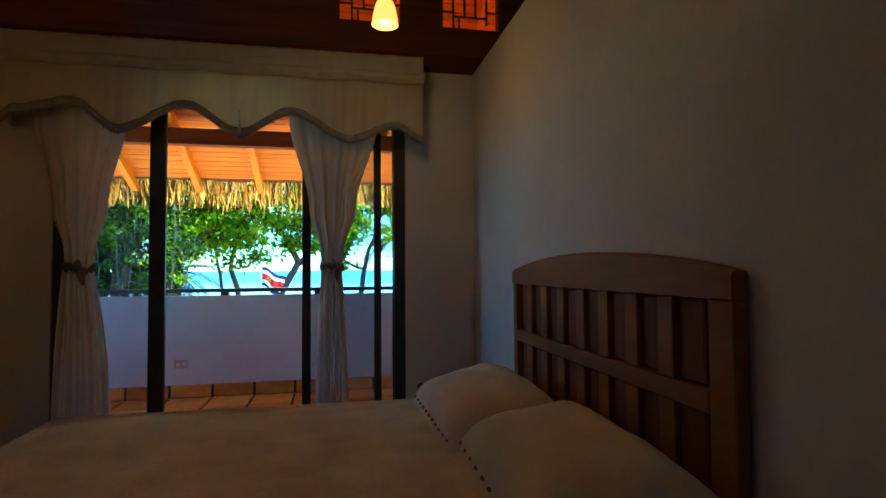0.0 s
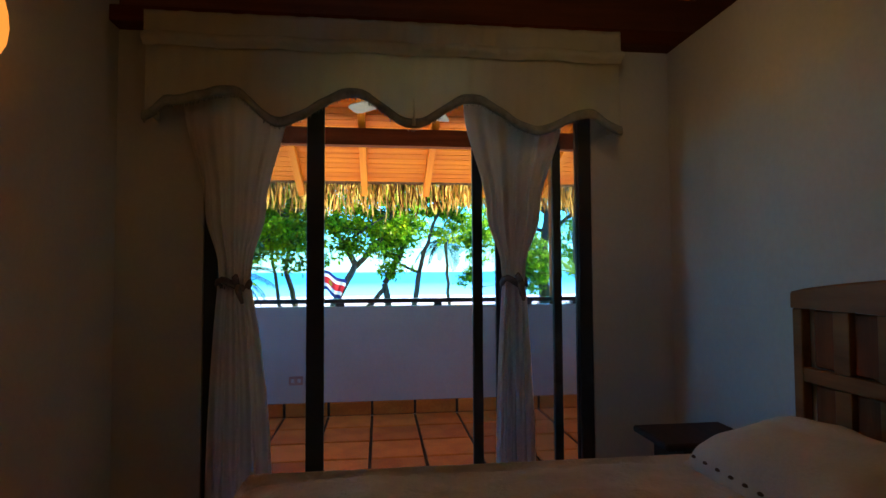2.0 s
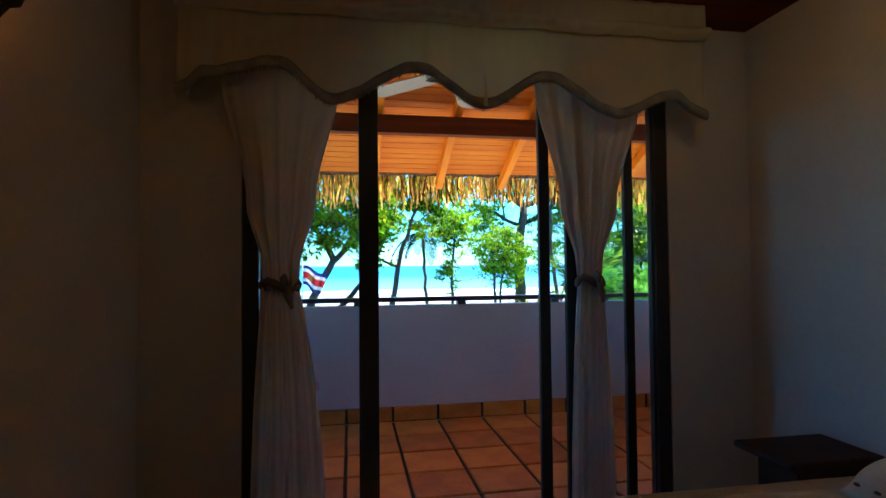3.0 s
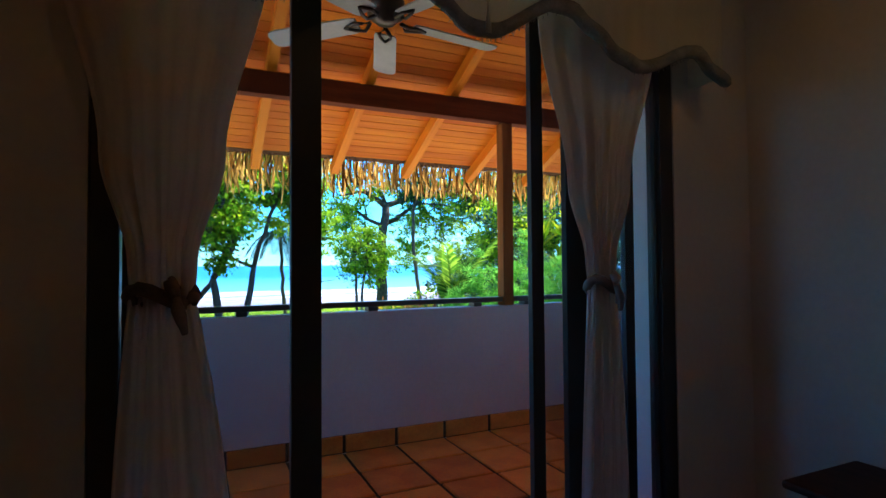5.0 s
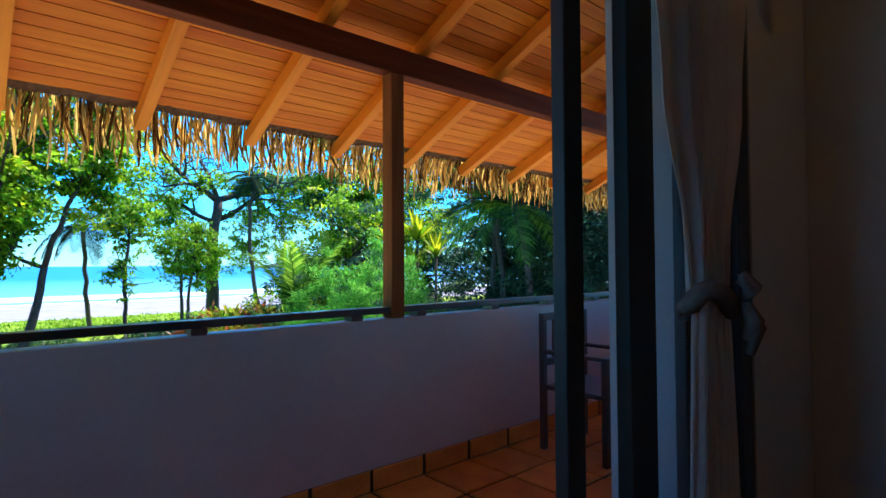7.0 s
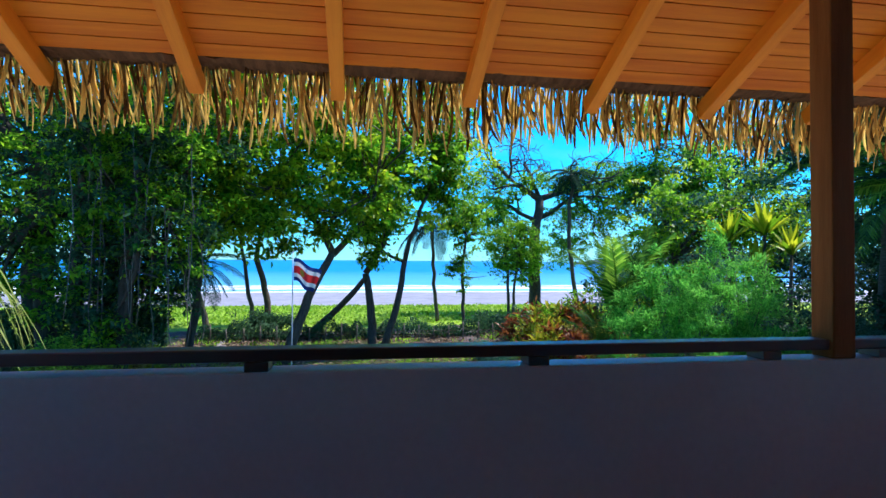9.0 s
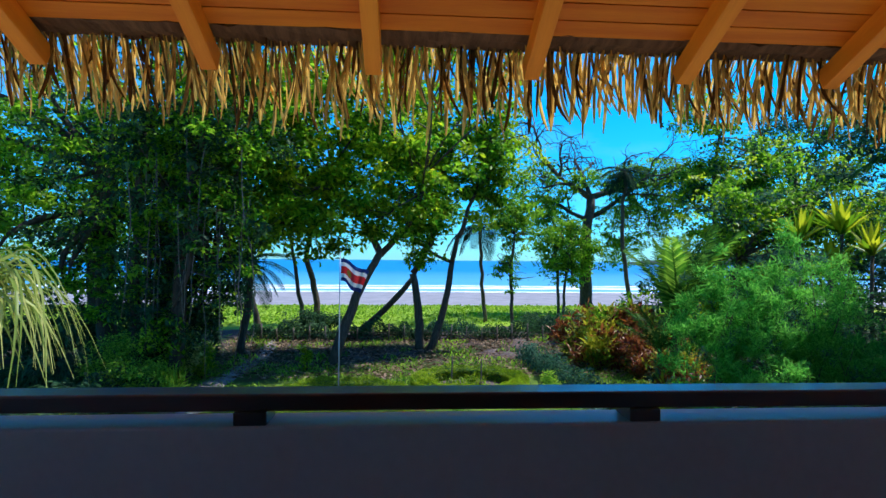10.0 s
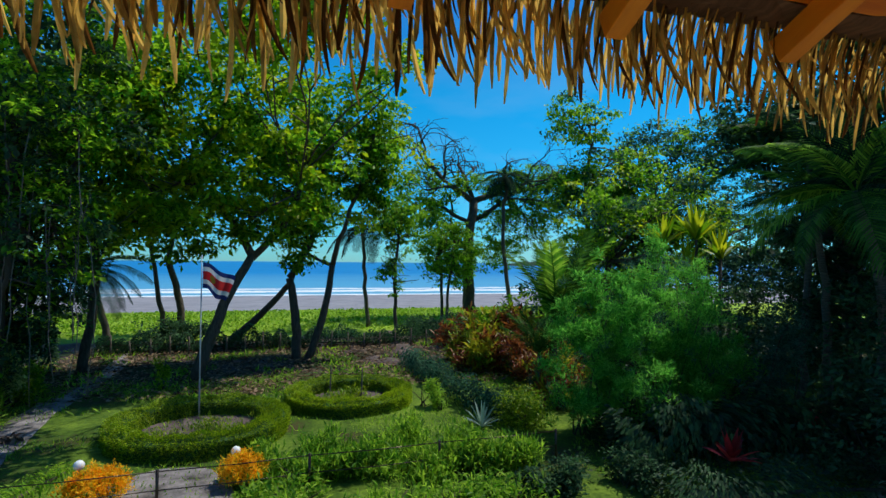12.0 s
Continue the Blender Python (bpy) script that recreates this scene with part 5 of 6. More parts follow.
def bare_tree():
    """The forked shore tree whose upper limbs stand bare against the sky."""
    ob = empty("forked_tree", "old forked shore tree with bare upper limbs and few leaves", "tree")
    bm = bmesh.new()
    limb(bm, (16.1, 46.1, G0 - 0.1), (16.2, 46, 6.8), 0.55, 0.36, 0.05, 5, 9, 9)
    part("trunk", bm, M_BARK, ob)
    q = random.Random(23)
    for a, d, ln, r in (((16.2, 46, 6.6), (-1, 0, 0.4), 6.0, 0.28), ((16.2, 46, 6.7), (0.9, 0, 0.62), 4.8, 0.3), ((16.1, 46, 5.0), (1, 0.05, 0.22), 6.0, 0.24), ((16.1, 46, 4.8), (-1, 0, 0.3), 4.6, 0.2), ((16.2, 46, 6.7), (-0.45, 0, 0.8), 3.8, 0.22), ((16.1, 46, 2.6), (-0.9, 0, 0.6), 2.2, 0.12)):
        bm = bmesh.new()
        crooked(bm, Vector(a), Vector(d).normalized(), ln, r, 3, q)
        part("limb", bm, M_BARK, ob)
    blobs = [((11.6, 46, 7.4), (3.0, 1.6, 2.2)), ((20.4, 46, 7.8), (3.6, 1.6, 2.0)), ((16.2, 46, 8.2), (2.4, 1.2, 0.8)), ((13.0, 46, 4.2), (2.6, 1.5, 2.0)), ((19.0, 46, 4.4), (2.4, 1.4, 2.2)), ((15.2, 45.6, 1.6), (1.7, 1, 1.2)), ((23.2, 46, 9.2), (1.6, 1.2, 1.0)), ((22.6, 46, 5.6), (2.0, 1.3, 1.8)), ((24.6, 46, 8.0), (2.2, 1.3, 2.2)), ((13.4, 45.6, 1.8), (2.0, 1.2, 1.6)), ((18.0, 45.6, 2.2), (1.8, 1.2, 1.5))]
    piece("crown", leaf_mesh("crown", [crown_of(blobs, 20000, 0.26, M_LEAF, 118, 0.55, 32)], M_LEAF), ob)


bare_tree()
tree("broadleaf_tree", "tall broadleaf tree with yellowing leaves", [((19.8, 33.4, G0 - 0.1), (19.9, 33.2, 2.5), 0.3, 0.24, 0.02), ((19.9, 33.2, 2.5), (19.8, 33, 9.0), 0.2, 0.08, 0.05)],
     [((19.2, 33, 10.6), (2.2, 2, 1.9)), ((20.6, 33, 6.6), (2.9, 2.2, 2.0)), ((18.6, 33, 5.6), (1.9, 1.8, 1.6)), ((22.4, 33, 5.0), (2.2, 2, 2.0)), ((20, 32.6, 3.2), (2.4, 1.8, 1.4)), ((23.2, 33, 7.8), (1.8, 1.8, 1.4))], 6500, 0.34, M_LEAF, 121, [(M_LEAFYEL, 1300, 0.34), (M_LEAFBLUE, 1800, 0.34)], twigs=26)
tree("broadleaf_tree", "tall dark tree behind the palms", [((31.5, 42, G0 - 0.1), (31.8, 42, 6), 0.4, 0.25, 0.03)],
     [((31, 42, 11), (4.2, 3, 2.6)), ((36.5, 42, 11.6), (4.2, 3, 3.0)), ((28, 41, 6), (3.0, 2.4, 2.6)), ((34, 41, 5.5), (4.6, 3, 2.8)), ((42, 42, 11), (4.5, 3, 4))], 11000, 0.41, M_LEAFBLUE, 123, [(M_LEAF, 3500, 0.41)], clump=1.0)
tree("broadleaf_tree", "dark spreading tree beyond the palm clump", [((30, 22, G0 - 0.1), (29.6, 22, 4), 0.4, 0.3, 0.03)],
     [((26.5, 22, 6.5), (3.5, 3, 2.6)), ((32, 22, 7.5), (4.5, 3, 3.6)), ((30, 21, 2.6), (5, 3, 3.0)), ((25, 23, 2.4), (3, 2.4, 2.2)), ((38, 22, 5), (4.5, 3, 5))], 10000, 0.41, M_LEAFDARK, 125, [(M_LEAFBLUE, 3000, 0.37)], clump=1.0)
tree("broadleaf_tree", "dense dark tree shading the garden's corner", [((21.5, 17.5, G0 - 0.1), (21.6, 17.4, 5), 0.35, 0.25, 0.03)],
     # the last blob hangs hidden by the thatch, added to darken the corner
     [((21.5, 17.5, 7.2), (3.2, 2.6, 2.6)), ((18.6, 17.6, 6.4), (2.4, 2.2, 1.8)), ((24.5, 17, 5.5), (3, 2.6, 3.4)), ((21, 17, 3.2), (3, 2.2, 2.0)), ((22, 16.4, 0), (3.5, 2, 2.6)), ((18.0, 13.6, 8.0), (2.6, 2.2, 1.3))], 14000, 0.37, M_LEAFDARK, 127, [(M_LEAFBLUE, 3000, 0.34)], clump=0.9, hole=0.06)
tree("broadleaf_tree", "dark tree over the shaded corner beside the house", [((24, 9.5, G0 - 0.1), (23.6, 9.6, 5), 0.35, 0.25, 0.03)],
     # the last two blobs are added high at the side to shade the corner
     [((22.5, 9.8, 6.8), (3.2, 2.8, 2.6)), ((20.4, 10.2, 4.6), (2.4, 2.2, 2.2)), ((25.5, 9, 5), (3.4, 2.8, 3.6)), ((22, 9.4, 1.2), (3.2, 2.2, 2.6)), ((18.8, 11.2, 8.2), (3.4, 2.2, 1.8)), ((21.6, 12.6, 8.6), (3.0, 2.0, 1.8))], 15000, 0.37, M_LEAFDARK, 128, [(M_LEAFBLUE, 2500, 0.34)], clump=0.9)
tree("broadleaf_tree", "bushy tree with yellow-green leaves behind the feathery shrub", [((15.2, 24.2, G0 - 0.1), (15.3, 24, 1.5), 0.2, 0.14, 0.03)],
     [((15.4, 24, 3.2), (2.2, 1.8, 1.9)), ((17.6, 24.4, 2.2), (2.2, 1.8, 2.2)), ((13.6, 24, 0.8), (1.4, 1.4, 1.6)), ((16, 24, -0.6), (2.6, 1.6, 1.8)), ((19.8, 24, 4), (2.2, 1.8, 2.2))], 7500, 0.28, M_LEAF, 129, [(M_LEAFYEL, 2000, 0.27), (M_LEAFBLUE, 3500, 0.27)])
tree("broadleaf_tree", "dark thicket of small trees between palms and shore", [((24, 29, G0 - 0.1), (24, 29, 1.5), 0.16, 0.12, 0.03), ((17, 28.6, G0 - 0.1), (17, 28.6, 0.5), 0.12, 0.08, 0.03)],
     [((14.4, 28, -1.2), (2.0, 1.6, 1.9)), ((18, 28.6, -0.2), (2.6, 1.8, 2.6)), ((22, 29, 0.4), (2.8, 1.8, 3.0)), ((26, 29.4, 1.0), (3.0, 1.8, 3.4)), ((31, 29.6, 1.4), (3.4, 2, 3.8)), ((36, 29, 1.4), (3.4, 2, 3.8))], 12000, 0.34, M_LEAFBLUE, 130, [(M_LEAF, 5000, 0.34)], clump=0.8)
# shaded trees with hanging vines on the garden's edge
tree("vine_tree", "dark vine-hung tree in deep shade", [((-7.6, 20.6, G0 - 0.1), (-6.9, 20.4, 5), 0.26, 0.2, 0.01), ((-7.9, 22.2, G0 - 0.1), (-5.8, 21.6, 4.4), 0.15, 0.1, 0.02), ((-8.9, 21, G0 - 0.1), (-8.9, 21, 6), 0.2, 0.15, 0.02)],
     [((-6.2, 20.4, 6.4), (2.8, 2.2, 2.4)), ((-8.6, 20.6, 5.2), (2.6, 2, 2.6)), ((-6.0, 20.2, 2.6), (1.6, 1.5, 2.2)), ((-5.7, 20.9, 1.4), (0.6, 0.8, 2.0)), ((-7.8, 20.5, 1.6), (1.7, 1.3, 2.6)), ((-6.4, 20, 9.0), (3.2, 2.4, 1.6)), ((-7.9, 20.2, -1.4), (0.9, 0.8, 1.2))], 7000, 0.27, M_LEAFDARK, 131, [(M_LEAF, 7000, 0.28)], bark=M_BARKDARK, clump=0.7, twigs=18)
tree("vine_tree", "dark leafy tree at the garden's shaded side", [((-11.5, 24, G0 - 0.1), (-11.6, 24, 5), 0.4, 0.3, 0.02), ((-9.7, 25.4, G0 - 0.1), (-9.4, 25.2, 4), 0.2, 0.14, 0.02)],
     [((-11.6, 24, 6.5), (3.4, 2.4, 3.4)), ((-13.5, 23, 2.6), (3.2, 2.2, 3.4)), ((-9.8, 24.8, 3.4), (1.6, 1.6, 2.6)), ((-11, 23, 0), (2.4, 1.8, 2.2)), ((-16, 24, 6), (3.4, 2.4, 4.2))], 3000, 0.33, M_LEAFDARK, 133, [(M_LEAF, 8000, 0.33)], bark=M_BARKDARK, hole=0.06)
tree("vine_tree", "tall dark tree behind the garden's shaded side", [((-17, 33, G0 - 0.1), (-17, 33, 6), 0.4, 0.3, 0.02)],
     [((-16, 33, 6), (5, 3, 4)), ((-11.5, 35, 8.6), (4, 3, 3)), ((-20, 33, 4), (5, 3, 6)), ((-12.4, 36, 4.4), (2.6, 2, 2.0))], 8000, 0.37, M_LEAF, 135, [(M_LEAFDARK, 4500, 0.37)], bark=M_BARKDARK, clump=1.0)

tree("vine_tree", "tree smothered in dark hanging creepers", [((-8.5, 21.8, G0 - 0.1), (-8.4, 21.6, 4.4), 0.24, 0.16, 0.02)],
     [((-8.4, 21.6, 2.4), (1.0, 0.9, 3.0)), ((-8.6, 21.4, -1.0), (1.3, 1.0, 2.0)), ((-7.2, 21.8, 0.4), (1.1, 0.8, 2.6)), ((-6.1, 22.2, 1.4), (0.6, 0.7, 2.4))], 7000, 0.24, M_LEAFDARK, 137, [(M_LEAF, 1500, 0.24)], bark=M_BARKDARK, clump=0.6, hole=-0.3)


def vines():
    """Aerial roots that hang from the shaded trees."""
    q = random.Random(41)
    for k in range(16):
        x, y = q.uniform(-8.6, -4.2), q.uniform(18.9, 20.2)
        top = q.uniform(2.5, 6)
        bm = bmesh.new()
        limb(bm, (x, y, top), (x + q.gauss(0, 0.25), y + q.gauss(0, 0.1), q.uniform(-3.1, 0.2)), 0.018, 0.012, 0.03, 41 + k, 8, 5)
        tagged(part("hanging_vine", bm, M_STAKE), "thin grey hanging vine", "vine", "vines on the shaded trees")


vines()


def frond_mesh(name, length, pairs, leaflet, arch, width, mat, seed=0, fold=0.5, droopy=0.35):
    """A feather palm frond along +x with a curved midrib and leaflets on both sides."""
    q = random.Random(seed)
    vs, fs = [], []

    def rib(u):
        return Vector((length * (u - 0.18 * arch * u * u), 0, length * arch * (0.55 * u - 1.0 * u * u)))

    n = 10
    for i in range(n + 1):
        u = i / n
        p = rib(u)
        w = 0.022 * (1 - 0.85 * u) * length / 2
        vs += [(p.x, -w, p.z), (p.x, w, p.z), (p.x, 0, p.z - w)]
    for i in range(n):
        a = 3 * i
        fs += [(a, a + 1, a + 4, a + 3), (a + 1, a + 2, a + 5, a + 4), (a + 2, a, a + 3, a + 5)]
    for i in range(pairs):
        u = 0.1 + 0.9 * i / pairs
        p = rib(u)
        d = (rib(min(u + 0.02, 1)) - rib(u - 0.02)).normalized()
        ln = leaflet * math.sin(math.pi * min(1, 0.18 + 0.82 * u)) ** 0.6 * q.uniform(0.85, 1.1) + 0.04
        for s in (-1, 1):
            fw = d * (0.45 + 0.5 * u) + Vector((0, s, 0)) * 0.85 + Vector((0, 0, fold * 0.5 - u * 0.3))
            fw.normalize()
            mid = p + fw * ln * 0.5
            if droopy > 1:
                mid = p + fw * ln * 0.4 + Vector((0, 0, -0.06 * ln))
            tip = p + fw * ln + Vector((0, 0, -droopy * ln * q.uniform(0.7, 1.3)))
            if droopy > 1:
                tip = p + fw * ln * 0.55 + Vector((0, 0, -0.8 * ln * q.uniform(0.7, 1.2)))
            b = len(vs)
            wv = d * width * 0.5
            vs += [tuple(p - wv * 0.5), tuple(p + wv * 0.5), tuple(mid + wv), tuple(mid - wv), tuple(tip)]
            fs += [(b, b + 1, b + 2, b + 3), (b + 3, b + 2, b + 4)]
    return raw_mesh(name, vs, fs, mat)


def palm(name, label, foot, head, r0, r1, fronds, meshes, seed, rise=(5, 70), category="palm", scale=1.0, lean=0.04):
    ob = empty(name, label, category)
    bm = bmesh.new()
    limb(bm, foot, head, r0, r1, lean, seed, 10, 9)
    part("trunk", bm, M_PALMBARK, ob)
    q = random.Random(seed)
    for k in range(fronds):
        e = q.uniform(*rise)
        az = 360 * (k * 0.382) + q.uniform(-14, 14)
        s = scale * q.uniform(0.85, 1.12)
        piece("frond", meshes[k % len(meshes)], ob, pose(*head) @ pose(0, 0, 0, 0, 0, az) @ pose(0, 0, 0, q.uniform(-15, 15), -e, 0) @ Matrix.Diagonal((s, s, s, 1)))
    return ob


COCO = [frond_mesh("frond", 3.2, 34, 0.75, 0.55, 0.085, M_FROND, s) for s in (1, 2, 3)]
COCOSHADE = [frond_mesh("frond", 3.0, 34, 0.7, 0.5, 0.06, M_FRONDSHADE, s) for s in (4, 5)]
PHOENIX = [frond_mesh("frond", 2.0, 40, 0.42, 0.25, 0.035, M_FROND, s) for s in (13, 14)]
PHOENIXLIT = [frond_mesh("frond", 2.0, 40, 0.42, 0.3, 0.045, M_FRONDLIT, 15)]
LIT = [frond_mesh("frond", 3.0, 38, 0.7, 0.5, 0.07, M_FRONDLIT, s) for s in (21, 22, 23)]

palm("coconut_palm", "tall thin coconut palm on the shore", (17.2, 39.6, G0 - 0.1), (16.5, 39.6, 7.9), 0.17, 0.12, 26, COCOSHADE, 61, (-85, 30), scale=0.85, lean=0.03)
palm("coconut_palm", "young coconut palm leaning by the dune plants", (-8.0, 33.4, G0 - 0.1), (-9.1, 33.6, 0.9), 0.19, 0.14, 26, COCOSHADE, 62, (-45, 55), scale=1.15)
palm("coconut_palm", "coconut palm between the shore trees", (6.2, 39, G0 - 0.1), (5.8, 39, 3.8), 0.15, 0.11, 18, COCOSHADE, 63, (-45, 40), scale=1.05, lean=0.02)
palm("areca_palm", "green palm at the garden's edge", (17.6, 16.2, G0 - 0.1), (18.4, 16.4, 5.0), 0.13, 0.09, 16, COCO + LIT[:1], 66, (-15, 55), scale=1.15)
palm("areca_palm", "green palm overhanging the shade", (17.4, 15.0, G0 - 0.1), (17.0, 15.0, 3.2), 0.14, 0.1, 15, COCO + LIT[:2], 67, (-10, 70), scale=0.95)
palm("shaded_palm", "palm with long arching fronds in half shade", (15.4, 12.4, G0 - 0.1), (14.9, 12.2, 3.3), 0.15, 0.11, 21, COCOSHADE[:1] + LIT[:1] + COCO[:1], 68, (-30, 62), scale=1.05)
palm("shaded_palm", "dark palm in the shaded corner", (19.5, 9.6, G0 - 0.1), (19.2, 9.6, 3.4), 0.16, 0.12, 16, COCOSHADE, 69, (-30, 60), scale=1.2)


def fountain_palm():
    """A clump of long strap leaves that arch up and hang down at their ends."""
    ob = empty("fountain_palm", "palm with pale drooping strap leaves beside the balcony", "palm")
    head = (-5.75, 9.2, 0.45)
    bm = bmesh.new()
    limb(bm, (-5.9, 9.2, G0 - 0.1), head, 0.13, 0.1, 0.03, 70, 8, 9)
    part("trunk", bm, M_PALMBARK, ob)
    q = random.Random(70)
    meshes = []
    for k in range(8):
        ln, w = q.uniform(2.2, 3.0), q.uniform(0.065, 0.1)
        el = radians(q.uniform(52, 80))
        vs, fs = [], []
        for i in range(9):
            u = i / 8
            x = ln * math.cos(el) * u * (1.25 - 0.25 * u)
            z = ln * (math.sin(el) * u - 1.2 * u ** 2.4)
            ww = w * (0.5 + 1.2 * u if u < 0.4 else 1.0 - 0.9 * (u - 0.4) / 0.6)
            vs += [(x, -ww / 2, z + 0.12 * ww), (x, 0, z), (x, ww / 2, z + 0.12 * ww)]
        for i in range(8):
            a = 3 * i
            fs += [(a, a + 1, a + 4, a + 3), (a + 1, a + 2, a + 5, a + 4)]
        meshes.append(raw_mesh("leaf", vs, fs, M_FRONDPALE))
    for k in range(190):
        s = q.uniform(0.75, 1.15)
        piece("leaf", meshes[k % 8], ob, pose(*head) @ pose(q.gauss(0, 0.05), q.gauss(0, 0.05), q.uniform(-0.2, 0.3), q.gauss(0, 8), q.gauss(0, 6), 137.5 * k + q.gauss(0, 10)) @ Matrix.Diagonal((s, s, s, 1)))


fountain_palm()

palm("date_palm", "young palm with stiff upright fronds", (9.85, 18.9, G0 - 0.1), (9.85, 18.8, -0.9), 0.16, 0.13, 13, PHOENIX[:1] + PHOENIXLIT, 71, (63, 88), scale=1.75)
palm("date_palm", "small young palm beside the feathery shrub", (9.2, 18.9, G0 - 0.1), (9.2, 18.8, -1.8), 0.1, 0.09, 10, PHOENIX, 72, (30, 80), scale=0.9)


def shrub(name, label, blobs, count, size, mat, seed, extra=(), slim=0.5, clump=0.4, category="shrub", per=45, stems=10, droop=0.2):
    ob = empty(name, label, category)
    q = random.Random(seed)
    for k in range(stems):
        bm = bmesh.new()
        c, rad = blobs[k % len(blobs)]
        end = (c[0] + q.uniform(-0.7, 0.7) * rad[0], c[1] + q.uniform(-0.7, 0.7) * rad[1], c[2] + q.uniform(-0.2, 0.7) * rad[2])
        limb(bm, (c[0] + q.gauss(0, 0.1), c[1] + q.gauss(0, 0.1), G0 - 0.05), end, 0.025, 0.006, 0.06, seed + k, 5, 5)
        part("stem", bm, M_BARK, ob)
    piece("foliage", leaf_mesh("foliage", [crown_of(blobs, count, size, mat, seed, clump, per, slim, droop, 0.8)], mat), ob)
    for j, (m2, c2, s2) in enumerate(extra):
        piece("foliage", leaf_mesh("foliage", [crown_of(blobs, c2, s2, m2, seed + 71 + j, clump, per, slim, droop, 0.8)], m2), ob)
    return ob


shrub("feathery_shrub", "large feathery bright green shrub", [((9.2, 14.9, 0.0), (1.2, 1.2, 1.5)), ((11.0, 14.7, 0.2), (1.3, 1.2, 1.7)), ((8.4, 14.8, -1.5), (0.9, 1.0, 1.4)), ((10.4, 14.4, -2.0), (2.4, 1.3, 1.3)), ((12.3, 14.4, -1.4), (1.1, 1.1, 1.5))], 38000, 0.17, M_FEATHER, 201, [(M_LEAFBLUE, 3500, 0.15)], slim=0.15, clump=0.3, per=150, stems=26, droop=-0.5)
shrub("blue_shrub", "pale blue-green shrub beside the feathery shrub", [((13.6, 13.6, -1.7), (0.8, 0.8, 1.3)), ((13.9, 13.4, -0.6), (0.6, 0.6, 0.9))], 5200, 0.1, M_LEAFBLUE, 203, slim=0.3)
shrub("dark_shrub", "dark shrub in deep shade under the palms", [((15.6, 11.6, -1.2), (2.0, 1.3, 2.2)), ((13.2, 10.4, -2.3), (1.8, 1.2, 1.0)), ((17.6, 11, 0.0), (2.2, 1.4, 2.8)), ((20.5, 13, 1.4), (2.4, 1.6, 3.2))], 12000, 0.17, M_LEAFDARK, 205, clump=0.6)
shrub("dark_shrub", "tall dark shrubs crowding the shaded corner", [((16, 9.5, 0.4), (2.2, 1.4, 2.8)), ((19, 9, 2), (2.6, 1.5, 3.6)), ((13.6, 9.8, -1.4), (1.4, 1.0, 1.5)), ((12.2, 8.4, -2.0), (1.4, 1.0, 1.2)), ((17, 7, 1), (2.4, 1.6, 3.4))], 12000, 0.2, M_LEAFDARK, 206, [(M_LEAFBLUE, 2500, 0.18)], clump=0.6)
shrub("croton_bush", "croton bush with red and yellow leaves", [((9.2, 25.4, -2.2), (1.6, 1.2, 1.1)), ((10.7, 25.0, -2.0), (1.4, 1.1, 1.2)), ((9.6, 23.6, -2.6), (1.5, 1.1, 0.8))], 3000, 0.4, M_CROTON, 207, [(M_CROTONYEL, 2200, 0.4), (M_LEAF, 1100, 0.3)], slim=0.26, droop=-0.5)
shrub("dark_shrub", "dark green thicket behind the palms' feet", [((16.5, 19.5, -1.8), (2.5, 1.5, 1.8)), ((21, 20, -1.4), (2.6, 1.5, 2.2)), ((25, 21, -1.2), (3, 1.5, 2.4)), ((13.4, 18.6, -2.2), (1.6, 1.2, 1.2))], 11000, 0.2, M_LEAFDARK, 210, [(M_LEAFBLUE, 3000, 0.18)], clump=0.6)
shrub("croton_bush", "small red and green croton bush", [((10.6, 21.8, -2.4), (1.2, 1.0, 0.9)), ((10.2, 19.8, -2.6), (1.1, 0.9, 0.7)), ((9.6, 18.0, -2.7), (1.0, 0.9, 0.6))], 2400, 0.34, M_CROTON, 209, [(M_CROTONYEL, 1300, 0.34), (M_LEAFDARK, 1600, 0.2)], slim=0.26, droop=-0.5)
shrub("round_bush", "rounded green bush at the lawn's edge", [((7.3, 15.8, -2.75), (0.75, 0.7, 0.5))], 2600, 0.09, M_HEDGE, 211)
shrub("low_bush", "dark rounded bush before the dune plants", [((-5.2, 33.2, -2.3), (1.7, 0.9, 0.55)), ((-3.9, 33, -2.4), (0.9, 0.7, 0.45))], 2600, 0.17, M_LEAFDARK, 213)
shrub("low_bush", "dark low bush beside the sandy path", [((9.2, 35.4, -2.8), (1.6, 1.0, 0.5))], 1600, 0.17, M_LEAFDARK, 215)
shrub("pale_shrub", "pale-leaved climber under the vine trees", [((-7.5, 21.0, -1.4), (0.42, 0.4, 1.0)), ((-7.25, 21.2, -2.4), (0.45, 0.4, 0.7))], 1800, 0.12, M_FRONDPALE, 217, [(M_LEAFDARK, 1500, 0.12)])
shrub("leafy_bush", "leafy green bush along the gravel path", [((-7.4, 17.6, -2.6), (0.9, 0.8, 0.7)), ((-8.6, 19.6, -2.4), (1.2, 0.9, 1.0)), ((-7.8, 14.6, -2.8), (0.8, 0.7, 0.5)), ((-7.6, 12.6, -2.8), (0.7, 0.7, 0.45))], 6000, 0.14, M_WEED, 219, slim=0.3)
